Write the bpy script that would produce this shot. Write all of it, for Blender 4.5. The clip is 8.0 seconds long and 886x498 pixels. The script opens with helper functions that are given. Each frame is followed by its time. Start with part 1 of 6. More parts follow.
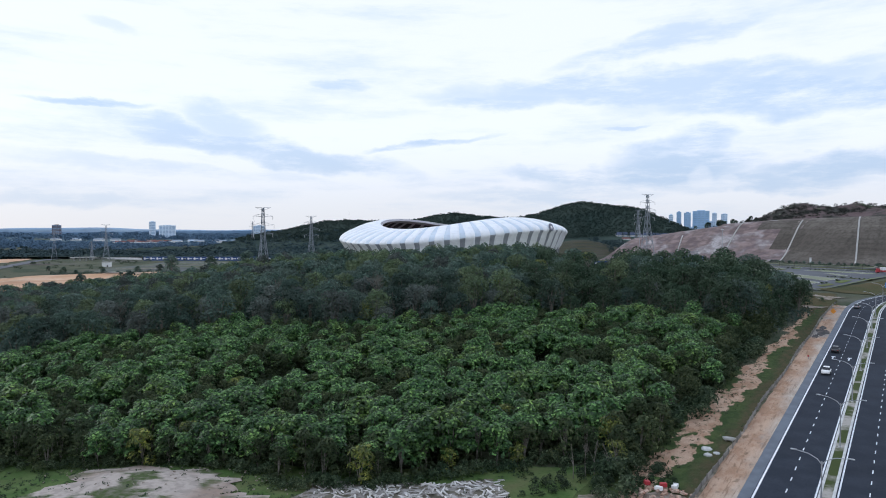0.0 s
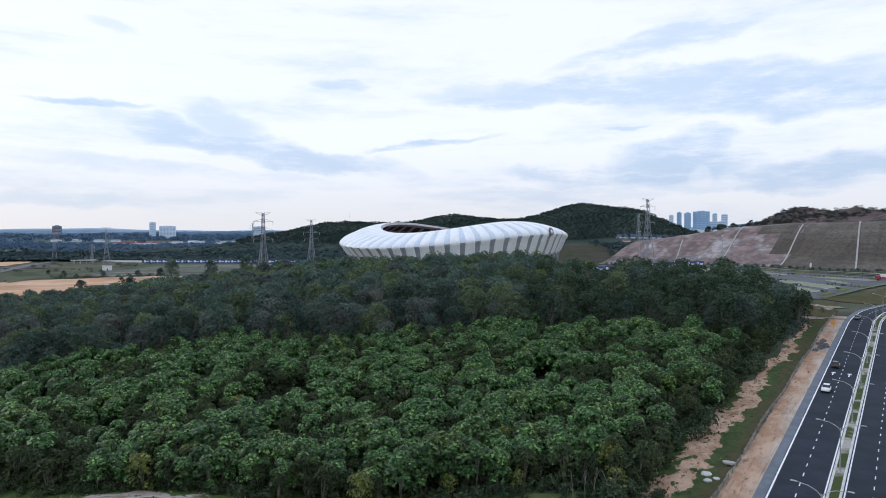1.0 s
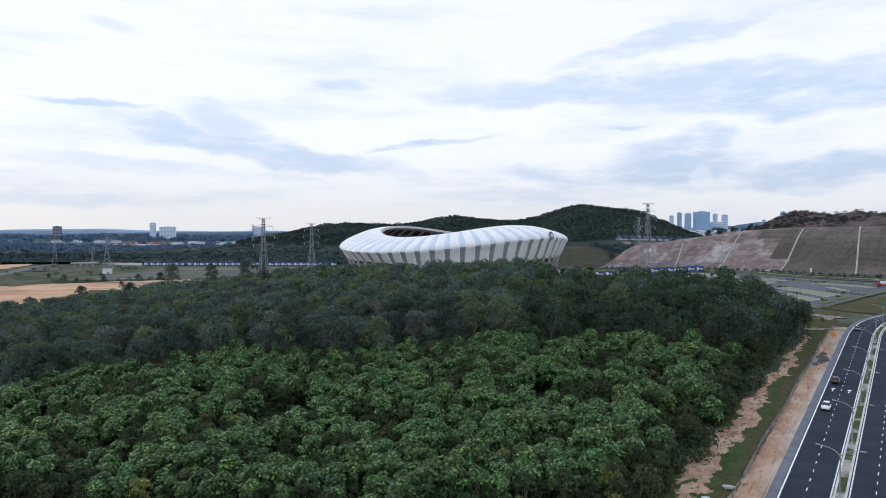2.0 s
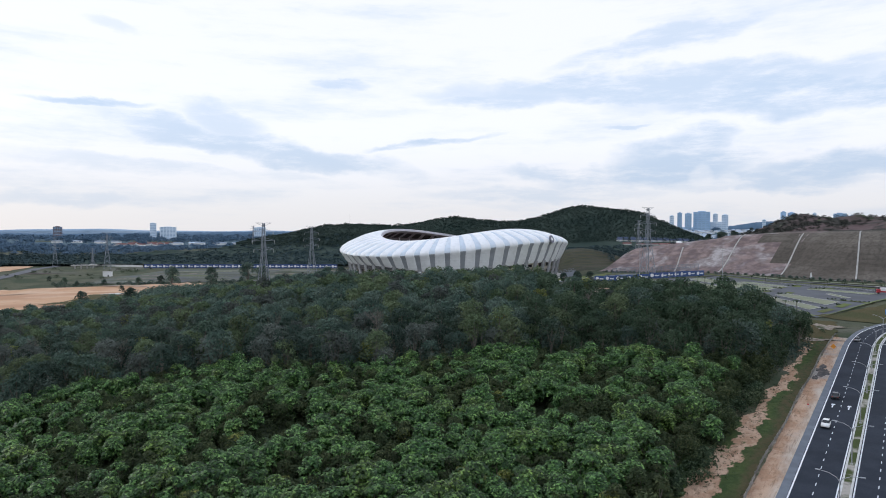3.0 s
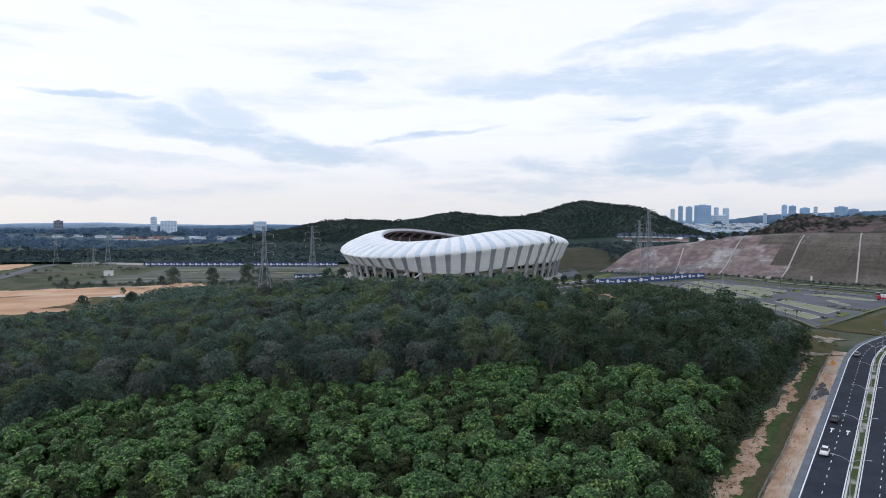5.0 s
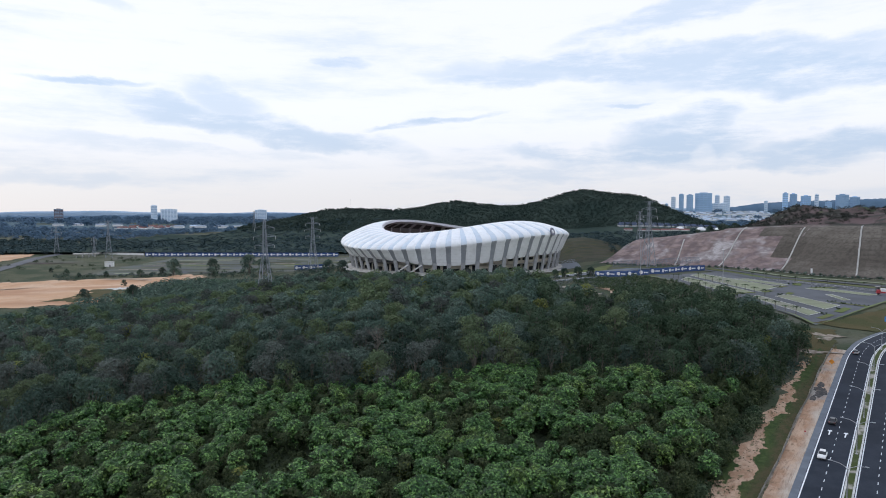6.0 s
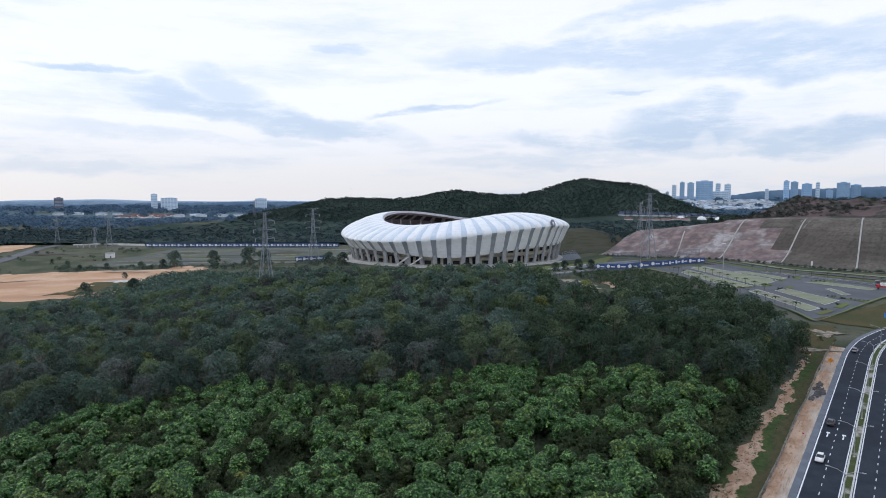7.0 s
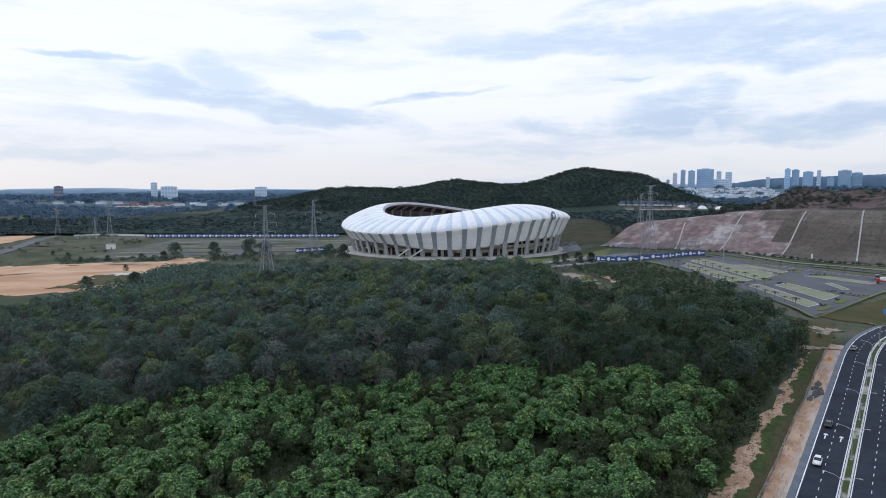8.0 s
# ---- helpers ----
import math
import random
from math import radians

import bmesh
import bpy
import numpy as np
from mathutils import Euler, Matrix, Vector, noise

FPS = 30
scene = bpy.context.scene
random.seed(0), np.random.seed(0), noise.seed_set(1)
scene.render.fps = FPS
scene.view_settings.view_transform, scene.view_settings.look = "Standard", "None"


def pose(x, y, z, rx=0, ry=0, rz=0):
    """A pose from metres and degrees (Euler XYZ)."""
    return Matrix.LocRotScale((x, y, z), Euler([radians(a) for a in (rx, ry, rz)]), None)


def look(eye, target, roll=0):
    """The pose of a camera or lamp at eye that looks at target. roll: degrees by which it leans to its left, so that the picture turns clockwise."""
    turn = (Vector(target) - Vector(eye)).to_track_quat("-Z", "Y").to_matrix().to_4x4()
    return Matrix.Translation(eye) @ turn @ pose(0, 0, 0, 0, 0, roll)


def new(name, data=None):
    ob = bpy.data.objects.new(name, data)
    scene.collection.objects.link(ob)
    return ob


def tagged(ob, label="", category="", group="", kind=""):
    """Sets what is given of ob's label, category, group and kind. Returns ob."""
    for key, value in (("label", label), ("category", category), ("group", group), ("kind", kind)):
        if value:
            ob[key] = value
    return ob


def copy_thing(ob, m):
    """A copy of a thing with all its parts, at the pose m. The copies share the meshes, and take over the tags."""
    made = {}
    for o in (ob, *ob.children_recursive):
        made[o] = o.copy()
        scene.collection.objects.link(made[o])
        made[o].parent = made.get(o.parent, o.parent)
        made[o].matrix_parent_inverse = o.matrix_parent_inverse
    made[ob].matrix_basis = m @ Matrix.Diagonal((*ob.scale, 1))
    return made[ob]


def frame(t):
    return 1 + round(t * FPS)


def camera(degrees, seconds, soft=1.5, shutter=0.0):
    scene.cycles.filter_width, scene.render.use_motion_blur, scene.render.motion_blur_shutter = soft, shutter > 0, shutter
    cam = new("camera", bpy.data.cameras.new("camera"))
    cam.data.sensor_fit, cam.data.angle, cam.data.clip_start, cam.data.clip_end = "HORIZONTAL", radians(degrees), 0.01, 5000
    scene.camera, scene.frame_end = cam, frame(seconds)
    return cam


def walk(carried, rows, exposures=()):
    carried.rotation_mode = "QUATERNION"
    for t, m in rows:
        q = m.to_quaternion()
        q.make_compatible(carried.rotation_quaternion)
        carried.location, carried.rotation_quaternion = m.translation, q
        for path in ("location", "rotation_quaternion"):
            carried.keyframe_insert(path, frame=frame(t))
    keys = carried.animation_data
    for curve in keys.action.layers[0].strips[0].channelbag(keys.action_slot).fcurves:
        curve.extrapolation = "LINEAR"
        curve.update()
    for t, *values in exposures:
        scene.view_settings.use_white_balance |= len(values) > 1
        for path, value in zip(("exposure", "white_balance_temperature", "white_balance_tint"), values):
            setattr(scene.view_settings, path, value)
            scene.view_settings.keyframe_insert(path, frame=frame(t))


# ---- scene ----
cam = camera(70.07, 8.0, soft=1.0)
EYE, SCALE = 35.5, 0.9
ROWS = [
    (0.0, 0.00, 0.00, 0.00, 0.000, -1.560, -0.060),
    (0.5, 0.05, 0.08, 2.29, 0.012, -1.562, -0.050),
    (1.0, 0.10, 0.15, 4.56, 0.022, -1.564, -0.035),
    (1.5, 0.14, 0.20, 6.88, 0.032, -1.575, -0.025),
    (3.0, 0.26, 0.28, 13.96, 0.064, -1.640, -0.010),
    (3.5, 0.30, 0.34, 16.34, 0.072, -1.728, -0.008),
    (4.0, 0.34, 0.42, 18.66, 0.085, -1.845, -0.002),
    (4.5, 0.38, 0.48, 20.98, 0.102, -1.975, 0.010),
    (6.0, 0.49, 0.55, 27.92, 0.163, -3.472, 0.058),
    (6.5, 0.52, 0.63, 30.16, 0.180, -4.027, 0.084),
    (7.0, 0.54, 0.69, 32.42, 0.197, -4.585, 0.110),
    (7.5, 0.54, 0.71, 34.71, 0.214, -5.142, 0.134),
    (8.0, 0.53, 0.71, 37.00, 0.228, -5.700, 0.155),
]
walk(cam, [(t, pose(SCALE * x, SCALE * y, EYE + SCALE * z, 90 + p, r, yw)) for t, x, y, z, yw, p, r in ROWS],
     [(0.0, 0.0, 6150, 9), (1.5, 0.0, 6300, 10), (3.5, 0.0, 6500, 10), (4.5, 0.0, 6500, 10), (6.5, 0.0, 6420, 10), (8.0, 0.0, 6340, 10)])


# ---------------------------------------------------------------- world and sun
def make_world():
    world = bpy.data.worlds.new("sky")
    scene.world = world
    world.use_nodes = True
    nt = world.node_tree
    nt.nodes.clear()
    N, L = nt.nodes, nt.links

    def math_node(op, a, b=0.0, clamp=False):
        n = N.new("ShaderNodeMath")
        n.operation, n.use_clamp = op, clamp
        for i, v in enumerate((a, b)):
            if isinstance(v, (int, float)):
                n.inputs[i].default_value = v
            else:
                L.new(v, n.inputs[i])
        return n.outputs[0]

    def ramp(value, lo, hi):
        n = N.new("ShaderNodeMapRange")
        n.interpolation_type = "SMOOTHSTEP"
        L.new(value, n.inputs[0])
        n.inputs[1].default_value, n.inputs[2].default_value = lo, hi
        return n.outputs[0]

    def mix(fac, a, b):
        n = N.new("ShaderNodeMix")
        n.data_type = "RGBA"
        L.new(fac, n.inputs[0])
        for i, v in ((6, a), (7, b)):
            if isinstance(v, tuple):
                n.inputs[i].default_value = (*v, 1)
            else:
                L.new(v, n.inputs[i])
        return n.outputs[2]

    def cloud_noise(vec, scale, detail, rough, stretch, shift):
        m = N.new("ShaderNodeMapping")
        m.inputs["Scale"].default_value = stretch
        m.inputs["Location"].default_value = shift
        L.new(vec, m.inputs[0])
        n = N.new("ShaderNodeTexNoise")
        n.inputs["Scale"].default_value, n.inputs["Detail"].default_value = scale, detail
        n.inputs["Roughness"].default_value = rough
        L.new(m.outputs[0], n.inputs[0])
        return n.outputs[0]

    tc = N.new("ShaderNodeTexCoord")
    sep = N.new("ShaderNodeSeparateXYZ")
    L.new(tc.outputs["Generated"], sep.inputs[0])
    az = math_node("ARCTAN2", sep.outputs[0], sep.outputs[1])
    el = math_node("ARCSINE", sep.outputs[2])
    comb = N.new("ShaderNodeCombineXYZ")
    L.new(az, comb.inputs[0])
    L.new(el, comb.inputs[1])
    vec = comb.outputs[0]
    warp_a = math_node("SUBTRACT", cloud_noise(vec, 5.0, 5, 0.5, (1, 3.2, 1), (3, 1, 0)), 0.5)
    warp_b = math_node("SUBTRACT", cloud_noise(vec, 8.0, 6, 0.56, (1, 2.2, 1), (9, 4, 0)), 0.5)
    # blue-grey cloud banks: azimuth, elevation, half width, half height, weight, tilt (degrees)
    banks = [(17, 12.2, 19, 1.3, .85, 0), (30, 11.0, 13, 1.7, .95, 0), (19.0, 15.6, 9, .9, .75, .16), (-9.0, 12.9, 2.6, .42, .8, 0), (-29.0, 10.2, 4.2, .36, 1.0, 0),
             (-17.0, 7.4, 12, 1.1, .9, -.17), (-18.5, 9.3, 3.4, 1.1, .7, -.25), (-1.5, 7.9, 5.4, .38, .95, .14), (11.0, 5.3, 7.0, .8, .8, 0), (21.5, 5.6, 6.0, 1.7, 1.0, 0),
             (33.0, 5.2, 5.5, 1.1, 1.0, .05), (16.0, 9.0, 1.9, .22, .8, .08), (-32.0, 2.4, 5.0, .7, .6, 0), (9.0, 3.3, 9.0, .7, .6, 0), (-25.0, 5.2, 8.0, .6, .5, -.08),
             (-27.5, 16.0, 2.0, .5, .4, -.2), (33.0, 17.8, 4.0, .6, .5, 0), (22, 7.6, 2.6, 1.0, .9, .1), (27, 4.0, 7.0, 1.0, .9, 0), (14, 4.2, 5.0, .8, .7, 0),
             (27, 12.6, 9, 1.0, .8, 0), (5, 11.4, 6, .7, .8, 0)]
    total = None
    for a0, e0, w, h, k, tilt in banks:
        turn = math_node("SUBTRACT", az, radians(a0))
        u = math_node("DIVIDE", math_node("ADD", turn, math_node("MULTIPLY", warp_a, radians(w * 1.5 + 1.5))), radians(w))
        rise = math_node("SUBTRACT", math_node("SUBTRACT", el, radians(e0)), math_node("MULTIPLY", turn, tilt))
        v = math_node("DIVIDE", math_node("ADD", rise, math_node("MULTIPLY", warp_b, radians(h * 2.4 + 1.9))), radians(h))
        d = math_node("ADD", math_node("MULTIPLY", u, u), math_node("MULTIPLY", v, v))
        m = math_node("MULTIPLY", ramp(d, 1.9, 0.1), k)
        total = m if total is None else math_node("MAXIMUM", total, m)
    wisps = cloud_noise(vec, 3.2, 10, 0.62, (1, 5.5, 1), (5, 2, 0))
    high = ramp(wisps, 0.46, 0.68)
    total = math_node("MAXIMUM", total, math_node("MULTIPLY", high, 0.5))
    grain = cloud_noise(vec, 7.0, 10, 0.68, (1, 4.5, 1), (1, 7, 0))
    total = math_node("MULTIPLY", total, ramp(grain, 0.24, 0.56))
    # one small cumulus head standing in front of the bank
    for a0, e0, w, h in ((22.2, 4.7, 0.8, 1.0), (22.4, 3.9, 2.2, 0.6), (24.2, 4.5, 0.7, 0.5)):
        u = math_node("DIVIDE", math_node("ADD", math_node("SUBTRACT", az, radians(a0)), math_node("MULTIPLY", warp_b, radians(2.2))), radians(w))
        v = math_node("DIVIDE", math_node("ADD", math_node("SUBTRACT", el, radians(e0)), math_node("MULTIPLY", warp_a, radians(1.6))), radians(h))
        d = math_node("ADD", math_node("MULTIPLY", u, u), math_node("MULTIPLY", v, v))
        total = math_node("MULTIPLY", total, math_node("SUBTRACT", 1.0, math_node("MULTIPLY", ramp(d, 1.7, 0.4), 0.36)))
    sky = N.new("ShaderNodeTexSky")
    sky.sky_type, sky.sun_disc = "NISHITA", False
    sky.sun_elevation, sky.sun_rotation = radians(22), radians(-62)
    # overcast veil: near-white overhead, faintly rosy close to the horizon
    veil = mix(ramp(el, 0.0, 0.16), (8.4, 8.4, 8.8), (10.1, 10.4, 11.3))
    bank = mix(ramp(el, 0.03, 0.2), (5.7, 6.8, 8.5), (6.2, 7.6, 9.7))
    cloudy = mix(math_node("MULTIPLY", total, 1.0), veil, bank)
    # thinner, bluer cover overhead
    cloudy = mix(ramp(el, 0.45, 0.9), cloudy, (9.4, 10.5, 12.7))
    fac = N.new("ShaderNodeValue")
    fac.outputs[0].default_value = 0.93
    bg = N.new("ShaderNodeBackground")
    L.new(mix(fac.outputs[0], sky.outputs[0], cloudy), bg.inputs[0])
    bg.inputs[1].default_value = 0.1
    out = N.new("ShaderNodeOutputWorld")
    L.new(bg.outputs[0], out.inputs[0])


make_world()
sun_data = bpy.data.lights.new("sun", "SUN")
sun_data.energy, sun_data.angle, sun_data.color = 0.7, radians(18), (1.0, 0.975, 0.94)
sun = new("sun", sun_data)
sun.matrix_world = look((-600, 320, 300), (0, 0, 0))


# ---------------------------------------------------------------- materials
def material(name, a, b=None, scale=1.0, rough=0.7, metal=0.0, bump=0.0, bump_scale=None, fine=6.0, random_value=0.0, island=0.0,
             spec=0.5, stretch=(1, 1, 1), c=None, edges=(0.35, 0.65), strata=None, thin=0.0):
    """Two or three colours mixed by noise at a large and a small scale, with relief; random_value / island vary it piece by piece."""
    m = bpy.data.materials.new(name)
    m.use_nodes = True
    nt = m.node_tree
    N, L = nt.nodes, nt.links
    p = N["Principled BSDF"]
    p.inputs["Roughness"].default_value, p.inputs["Metallic"].default_value = rough, metal
    p.inputs["Specular IOR Level"].default_value = spec
    geo = N.new("ShaderNodeNewGeometry")
    mp = N.new("ShaderNodeMapping")
    mp.inputs["Scale"].default_value = stretch
    L.new(geo.outputs["Position"], mp.inputs[0])

    def noise_node(s, detail=8):
        n = N.new("ShaderNodeTexNoise")
        n.inputs["Scale"].default_value, n.inputs["Detail"].default_value = s, detail
        L.new(mp.outputs[0], n.inputs[0])
        return n.outputs[0]

    def ramp(v, lo, hi):
        n = N.new("ShaderNodeMapRange")
        n.interpolation_type = "SMOOTHSTEP"
        n.inputs[1].default_value, n.inputs[2].default_value = lo, hi
        L.new(v, n.inputs[0])
        return n.outputs[0]

    def mixer(f, x, y):
        n = N.new("ShaderNodeMix")
        n.data_type = "RGBA"
        if isinstance(f, float):
            n.inputs[0].default_value = f
        else:
            L.new(f, n.inputs[0])
        for i, v in ((6, x), (7, y)):
            if isinstance(v, tuple):
                n.inputs[i].default_value = (*v, 1)
            else:
                L.new(v, n.inputs[i])
        return n.outputs[2]

    b = b or tuple(min(1, v * 0.8) for v in a)
    col = mixer(ramp(noise_node(scale), *edges), a, b)
    if c:
        col = mixer(ramp(noise_node(scale * 0.37, 6), 0.5, 0.68), col, c)
    dark = tuple(v * 0.72 for v in a)
    fine_mix = N.new("ShaderNodeMath")
    fine_mix.operation = "MULTIPLY"
    L.new(ramp(noise_node(scale * fine, 4), 0.45, 0.8), fine_mix.inputs[0])
    fine_mix.inputs[1].default_value = 0.55
    col = mixer(fine_mix.outputs[0], col, dark)
    if strata:
        for amount, s_vec, size in strata:
            m2 = N.new("ShaderNodeMapping")
            m2.inputs["Scale"].default_value = s_vec
            L.new(geo.outputs["Position"], m2.inputs[0])
            n = N.new("ShaderNodeTexNoise")
            n.inputs["Scale"].default_value, n.inputs["Detail"].default_value = size, 3
            L.new(m2.outputs[0], n.inputs[0])
            k = N.new("ShaderNodeMath")
            k.operation = "MULTIPLY"
            L.new(ramp(n.outputs[0], 0.47, 0.62), k.inputs[0])
            k.inputs[1].default_value = amount
            col = mixer(k.outputs[0], col, tuple(v * 0.45 for v in a))
    if random_value or island:
        hs = N.new("ShaderNodeHueSaturation")
        L.new(col, hs.inputs["Color"])
        src = None
        if random_value:
            oi = N.new("ShaderNodeObjectInfo")
            n = N.new("ShaderNodeMath")
            n.operation = "MULTIPLY_ADD"
            L.new(oi.outputs["Random"], n.inputs[0])
            n.inputs[1].default_value, n.inputs[2].default_value = 2 * random_value, 1 - random_value
            src = n.outputs[0]
        if island:
            few = N.new("ShaderNodeMath")
            few.operation = "POWER"
            L.new(geo.outputs["Random Per Island"], few.inputs[0])
            few.inputs[1].default_value = 2.5
            n = N.new("ShaderNodeMath")
            n.operation = "MULTIPLY_ADD"
            L.new(few.outputs[0], n.inputs[0])
            n.inputs[1].default_value, n.inputs[2].default_value = 3.0 * island, 1 - island
            if src:
                q = N.new("ShaderNodeMath")
                q.operation = "MULTIPLY"
                L.new(src, q.inputs[0])
                L.new(n.outputs[0], q.inputs[1])
                src = q.outputs[0]
            else:
                src = n.outputs[0]
        L.new(src, hs.inputs["Value"])
        if island > 0.3:
            hue = N.new("ShaderNodeMapRange")
            L.new(geo.outputs["Random Per Island"], hue.inputs[0])
            hue.inputs[3].default_value, hue.inputs[4].default_value = 0.518, 0.468
            L.new(hue.outputs[0], hs.inputs["Hue"])
        col = hs.outputs[0]
    L.new(col, p.inputs["Base Color"])
    if thin:
        tr = N.new("ShaderNodeBsdfTranslucent")
        L.new(col, tr.inputs["Color"])
        both = N.new("ShaderNodeMixShader")
        both.inputs[0].default_value = thin
        L.new(p.outputs[0], both.inputs[1])
        L.new(tr.outputs[0], both.inputs[2])
        L.new(both.outputs[0], N["Material Output"].inputs["Surface"])
    if bump:
        bp = N.new("ShaderNodeBump")
        bp.inputs["Strength"].default_value, bp.inputs["Distance"].default_value = 0.8, bump
        L.new(noise_node(bump_scale or scale * 4, 6), bp.inputs["Height"])
        L.new(bp.outputs[0], p.inputs["Normal"])
    return m


M = {}
M["ground"] = material("rough_grass", (0.042, 0.058, 0.034), (0.092, 0.094, 0.060), 0.03, 0.95, bump=0.4, bump_scale=0.8, fine=14, c=(0.105, 0.105, 0.088), spec=0.1)
M["grass"] = material("verge_grass", (0.048, 0.074, 0.024), (0.074, 0.064, 0.036), 0.09, 0.95, bump=0.25, bump_scale=1.5, fine=9, spec=0.1, strata=[(0.35, (1, 1, 1), 0.5)])
M["lawn"] = material("lawn", (0.115, 0.150, 0.050), (0.120, 0.125, 0.058), 0.06, 0.95, fine=12, spec=0.1)
M["earth"] = material("orange_earth", (0.48, 0.29, 0.175), (0.55, 0.385, 0.27), 0.045, 0.95, bump=0.25, bump_scale=0.5, fine=8, c=(0.40, 0.23, 0.14), spec=0.1, stretch=(0.6, 1.5, 1))
M["sand"] = material("sandy_shoulder", (0.43, 0.33, 0.25), (0.36, 0.235, 0.16), 0.11, 0.95, bump=0.25, bump_scale=1.1, fine=7, c=(0.41, 0.385, 0.35), edges=(0.36, 0.62), spec=0.1, strata=[(0.35, (1, 1, 1), 0.35)])
M["gravel"] = material("pale_rubble_ground", (0.34, 0.30, 0.26), (0.19, 0.15, 0.115), 0.55, 0.95, bump=0.4, bump_scale=1.2, fine=5, edges=(0.32, 0.68), c=(0.05, 0.065, 0.03), spec=0.1)
M["asphalt"] = material("dark_asphalt", (0.019, 0.025, 0.037), (0.027, 0.034, 0.048), 0.25, 0.9, bump=0.01, bump_scale=20, fine=10, spec=0.2, strata=[(0.3, (1, 1, 1), 0.06)])
M["asphalt_pale"] = material("worn_shoulder_asphalt", (0.125, 0.145, 0.175), (0.095, 0.110, 0.135), 0.4, 0.85, fine=8)
M["asphalt_far"] = material("grey_asphalt", (0.077, 0.084, 0.099), (0.054, 0.059, 0.071), 0.05, 0.85, fine=8)
M["paint"] = material("road_paint", (0.75, 0.77, 0.80), (0.62, 0.64, 0.68), 1.5, 0.6, fine=5)
M["kerb"] = material("kerb_concrete", (0.55, 0.55, 0.54), (0.42, 0.42, 0.41), 0.8, 0.85)
M["concrete"] = material("concrete", (0.46, 0.45, 0.43), (0.36, 0.35, 0.33), 0.3, 0.85, bump=0.02)
M["white_skin"] = material("white_cladding", (0.82, 0.835, 0.855), (0.77, 0.79, 0.815), 0.06, 0.38, fine=5, spec=0.6, bump=0.01, strata=[(0.10, (0.002, 0.002, 1.0), 0.75)])
M["grey_skin"] = material("grey_mesh_strip", (0.31, 0.33, 0.36), (0.26, 0.28, 0.31), 0.2, 0.4, fine=5)
M["roof_skin"] = material("translucent_roof_strip", (0.52, 0.60, 0.69), (0.62, 0.68, 0.74), 0.05, 0.42, metal=0.1, fine=4, spec=0.5)
M["leg"] = material("grey_leg", (0.36, 0.37, 0.385), (0.30, 0.31, 0.325), 0.4, 0.6)
M["seats"] = material("dark_red_seats", (0.17, 0.075, 0.085), (0.12, 0.06, 0.07), 0.3, 0.6, fine=8)
M["soffit"] = material("pale_roof_soffit", (0.74, 0.72, 0.77), (0.64, 0.63, 0.68), 0.3, 0.7, fine=6, thin=0.4)
M["badge"] = material("dark_badge_metal", (0.10, 0.11, 0.16), (0.14, 0.14, 0.19), 0.3, 0.4)
M["fence_blue"] = material("grey_blue_fence_steel", (0.13, 0.17, 0.21), (0.10, 0.13, 0.17), 0.5, 0.6)
M["dark_inside"] = material("shaded_interior", (0.05, 0.05, 0.055), (0.08, 0.08, 0.085), 0.2, 0.7)
M["beige"] = material("beige_wall", (0.64, 0.60, 0.52), (0.56, 0.52, 0.44), 0.1, 0.8)
M["steel"] = material("galvanised_steel", (0.42, 0.43, 0.45), (0.34, 0.35, 0.37), 2.0, 0.5, metal=0.6)
M["leaf"] = material("broad_green_leaf", (0.050, 0.140, 0.042), (0.094, 0.212, 0.062), 0.30, 0.45, fine=6, random_value=0.24, island=0.68, spec=0.3, thin=0.3, c=(0.094, 0.178, 0.044))
M["leaf_thicket"] = material("dark_olive_thicket_leaf", (0.038, 0.060, 0.028), (0.064, 0.086, 0.040), 0.15, 0.7, fine=9, random_value=0.3, island=0.35, spec=0.12, thin=0.35)
M["leaf_yellow"] = material("yellow_green_leaf", (0.170, 0.212, 0.038), (0.132, 0.170, 0.038), 0.2, 0.55, fine=9, island=0.4, thin=0.38)
M["leaf_bush"] = material("olive_bush_leaf", (0.042, 0.074, 0.040), (0.070, 0.100, 0.054), 0.15, 0.65, fine=9, random_value=0.3, island=0.45, spec=0.15, thin=0.38)
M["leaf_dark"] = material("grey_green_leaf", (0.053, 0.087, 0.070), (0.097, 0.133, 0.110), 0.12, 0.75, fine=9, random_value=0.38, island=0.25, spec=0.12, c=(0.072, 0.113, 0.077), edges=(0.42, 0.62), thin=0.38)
# darker forest leaf: the shade of the right-hand side is put into the colour
M["leaf_shaded"] = material("shaded_forest_leaf", (0.039, 0.068, 0.041), (0.068, 0.100, 0.061), 0.12, 0.75, fine=9, random_value=0.3, island=0.25, spec=0.12, thin=0.35)
M["leaf_olive"] = material("olive_forest_leaf", (0.084, 0.127, 0.067), (0.130, 0.168, 0.092), 0.12, 0.75, fine=9, random_value=0.3, island=0.25, spec=0.15, thin=0.38)
M["leaf_grey"] = material("pale_grey_forest_leaf", (0.098, 0.121, 0.108), (0.132, 0.152, 0.137), 0.12, 0.8, fine=9, random_value=0.3, island=0.2, spec=0.15, thin=0.38)
M["leaf_scrub"] = material("dark_brownish_scrub_leaf", (0.036, 0.040, 0.036), (0.056, 0.060, 0.050), 0.1, 0.85, fine=9, island=0.3, spec=0.1, thin=0.3)
# slight distance haze is put into this leaf colour as a blue tint
M["leaf_far"] = material("hazed_wood_leaf", (0.040, 0.064, 0.070), (0.064, 0.092, 0.094), 0.012, 0.95, fine=9, island=0.12, spec=0.02, thin=0.08)
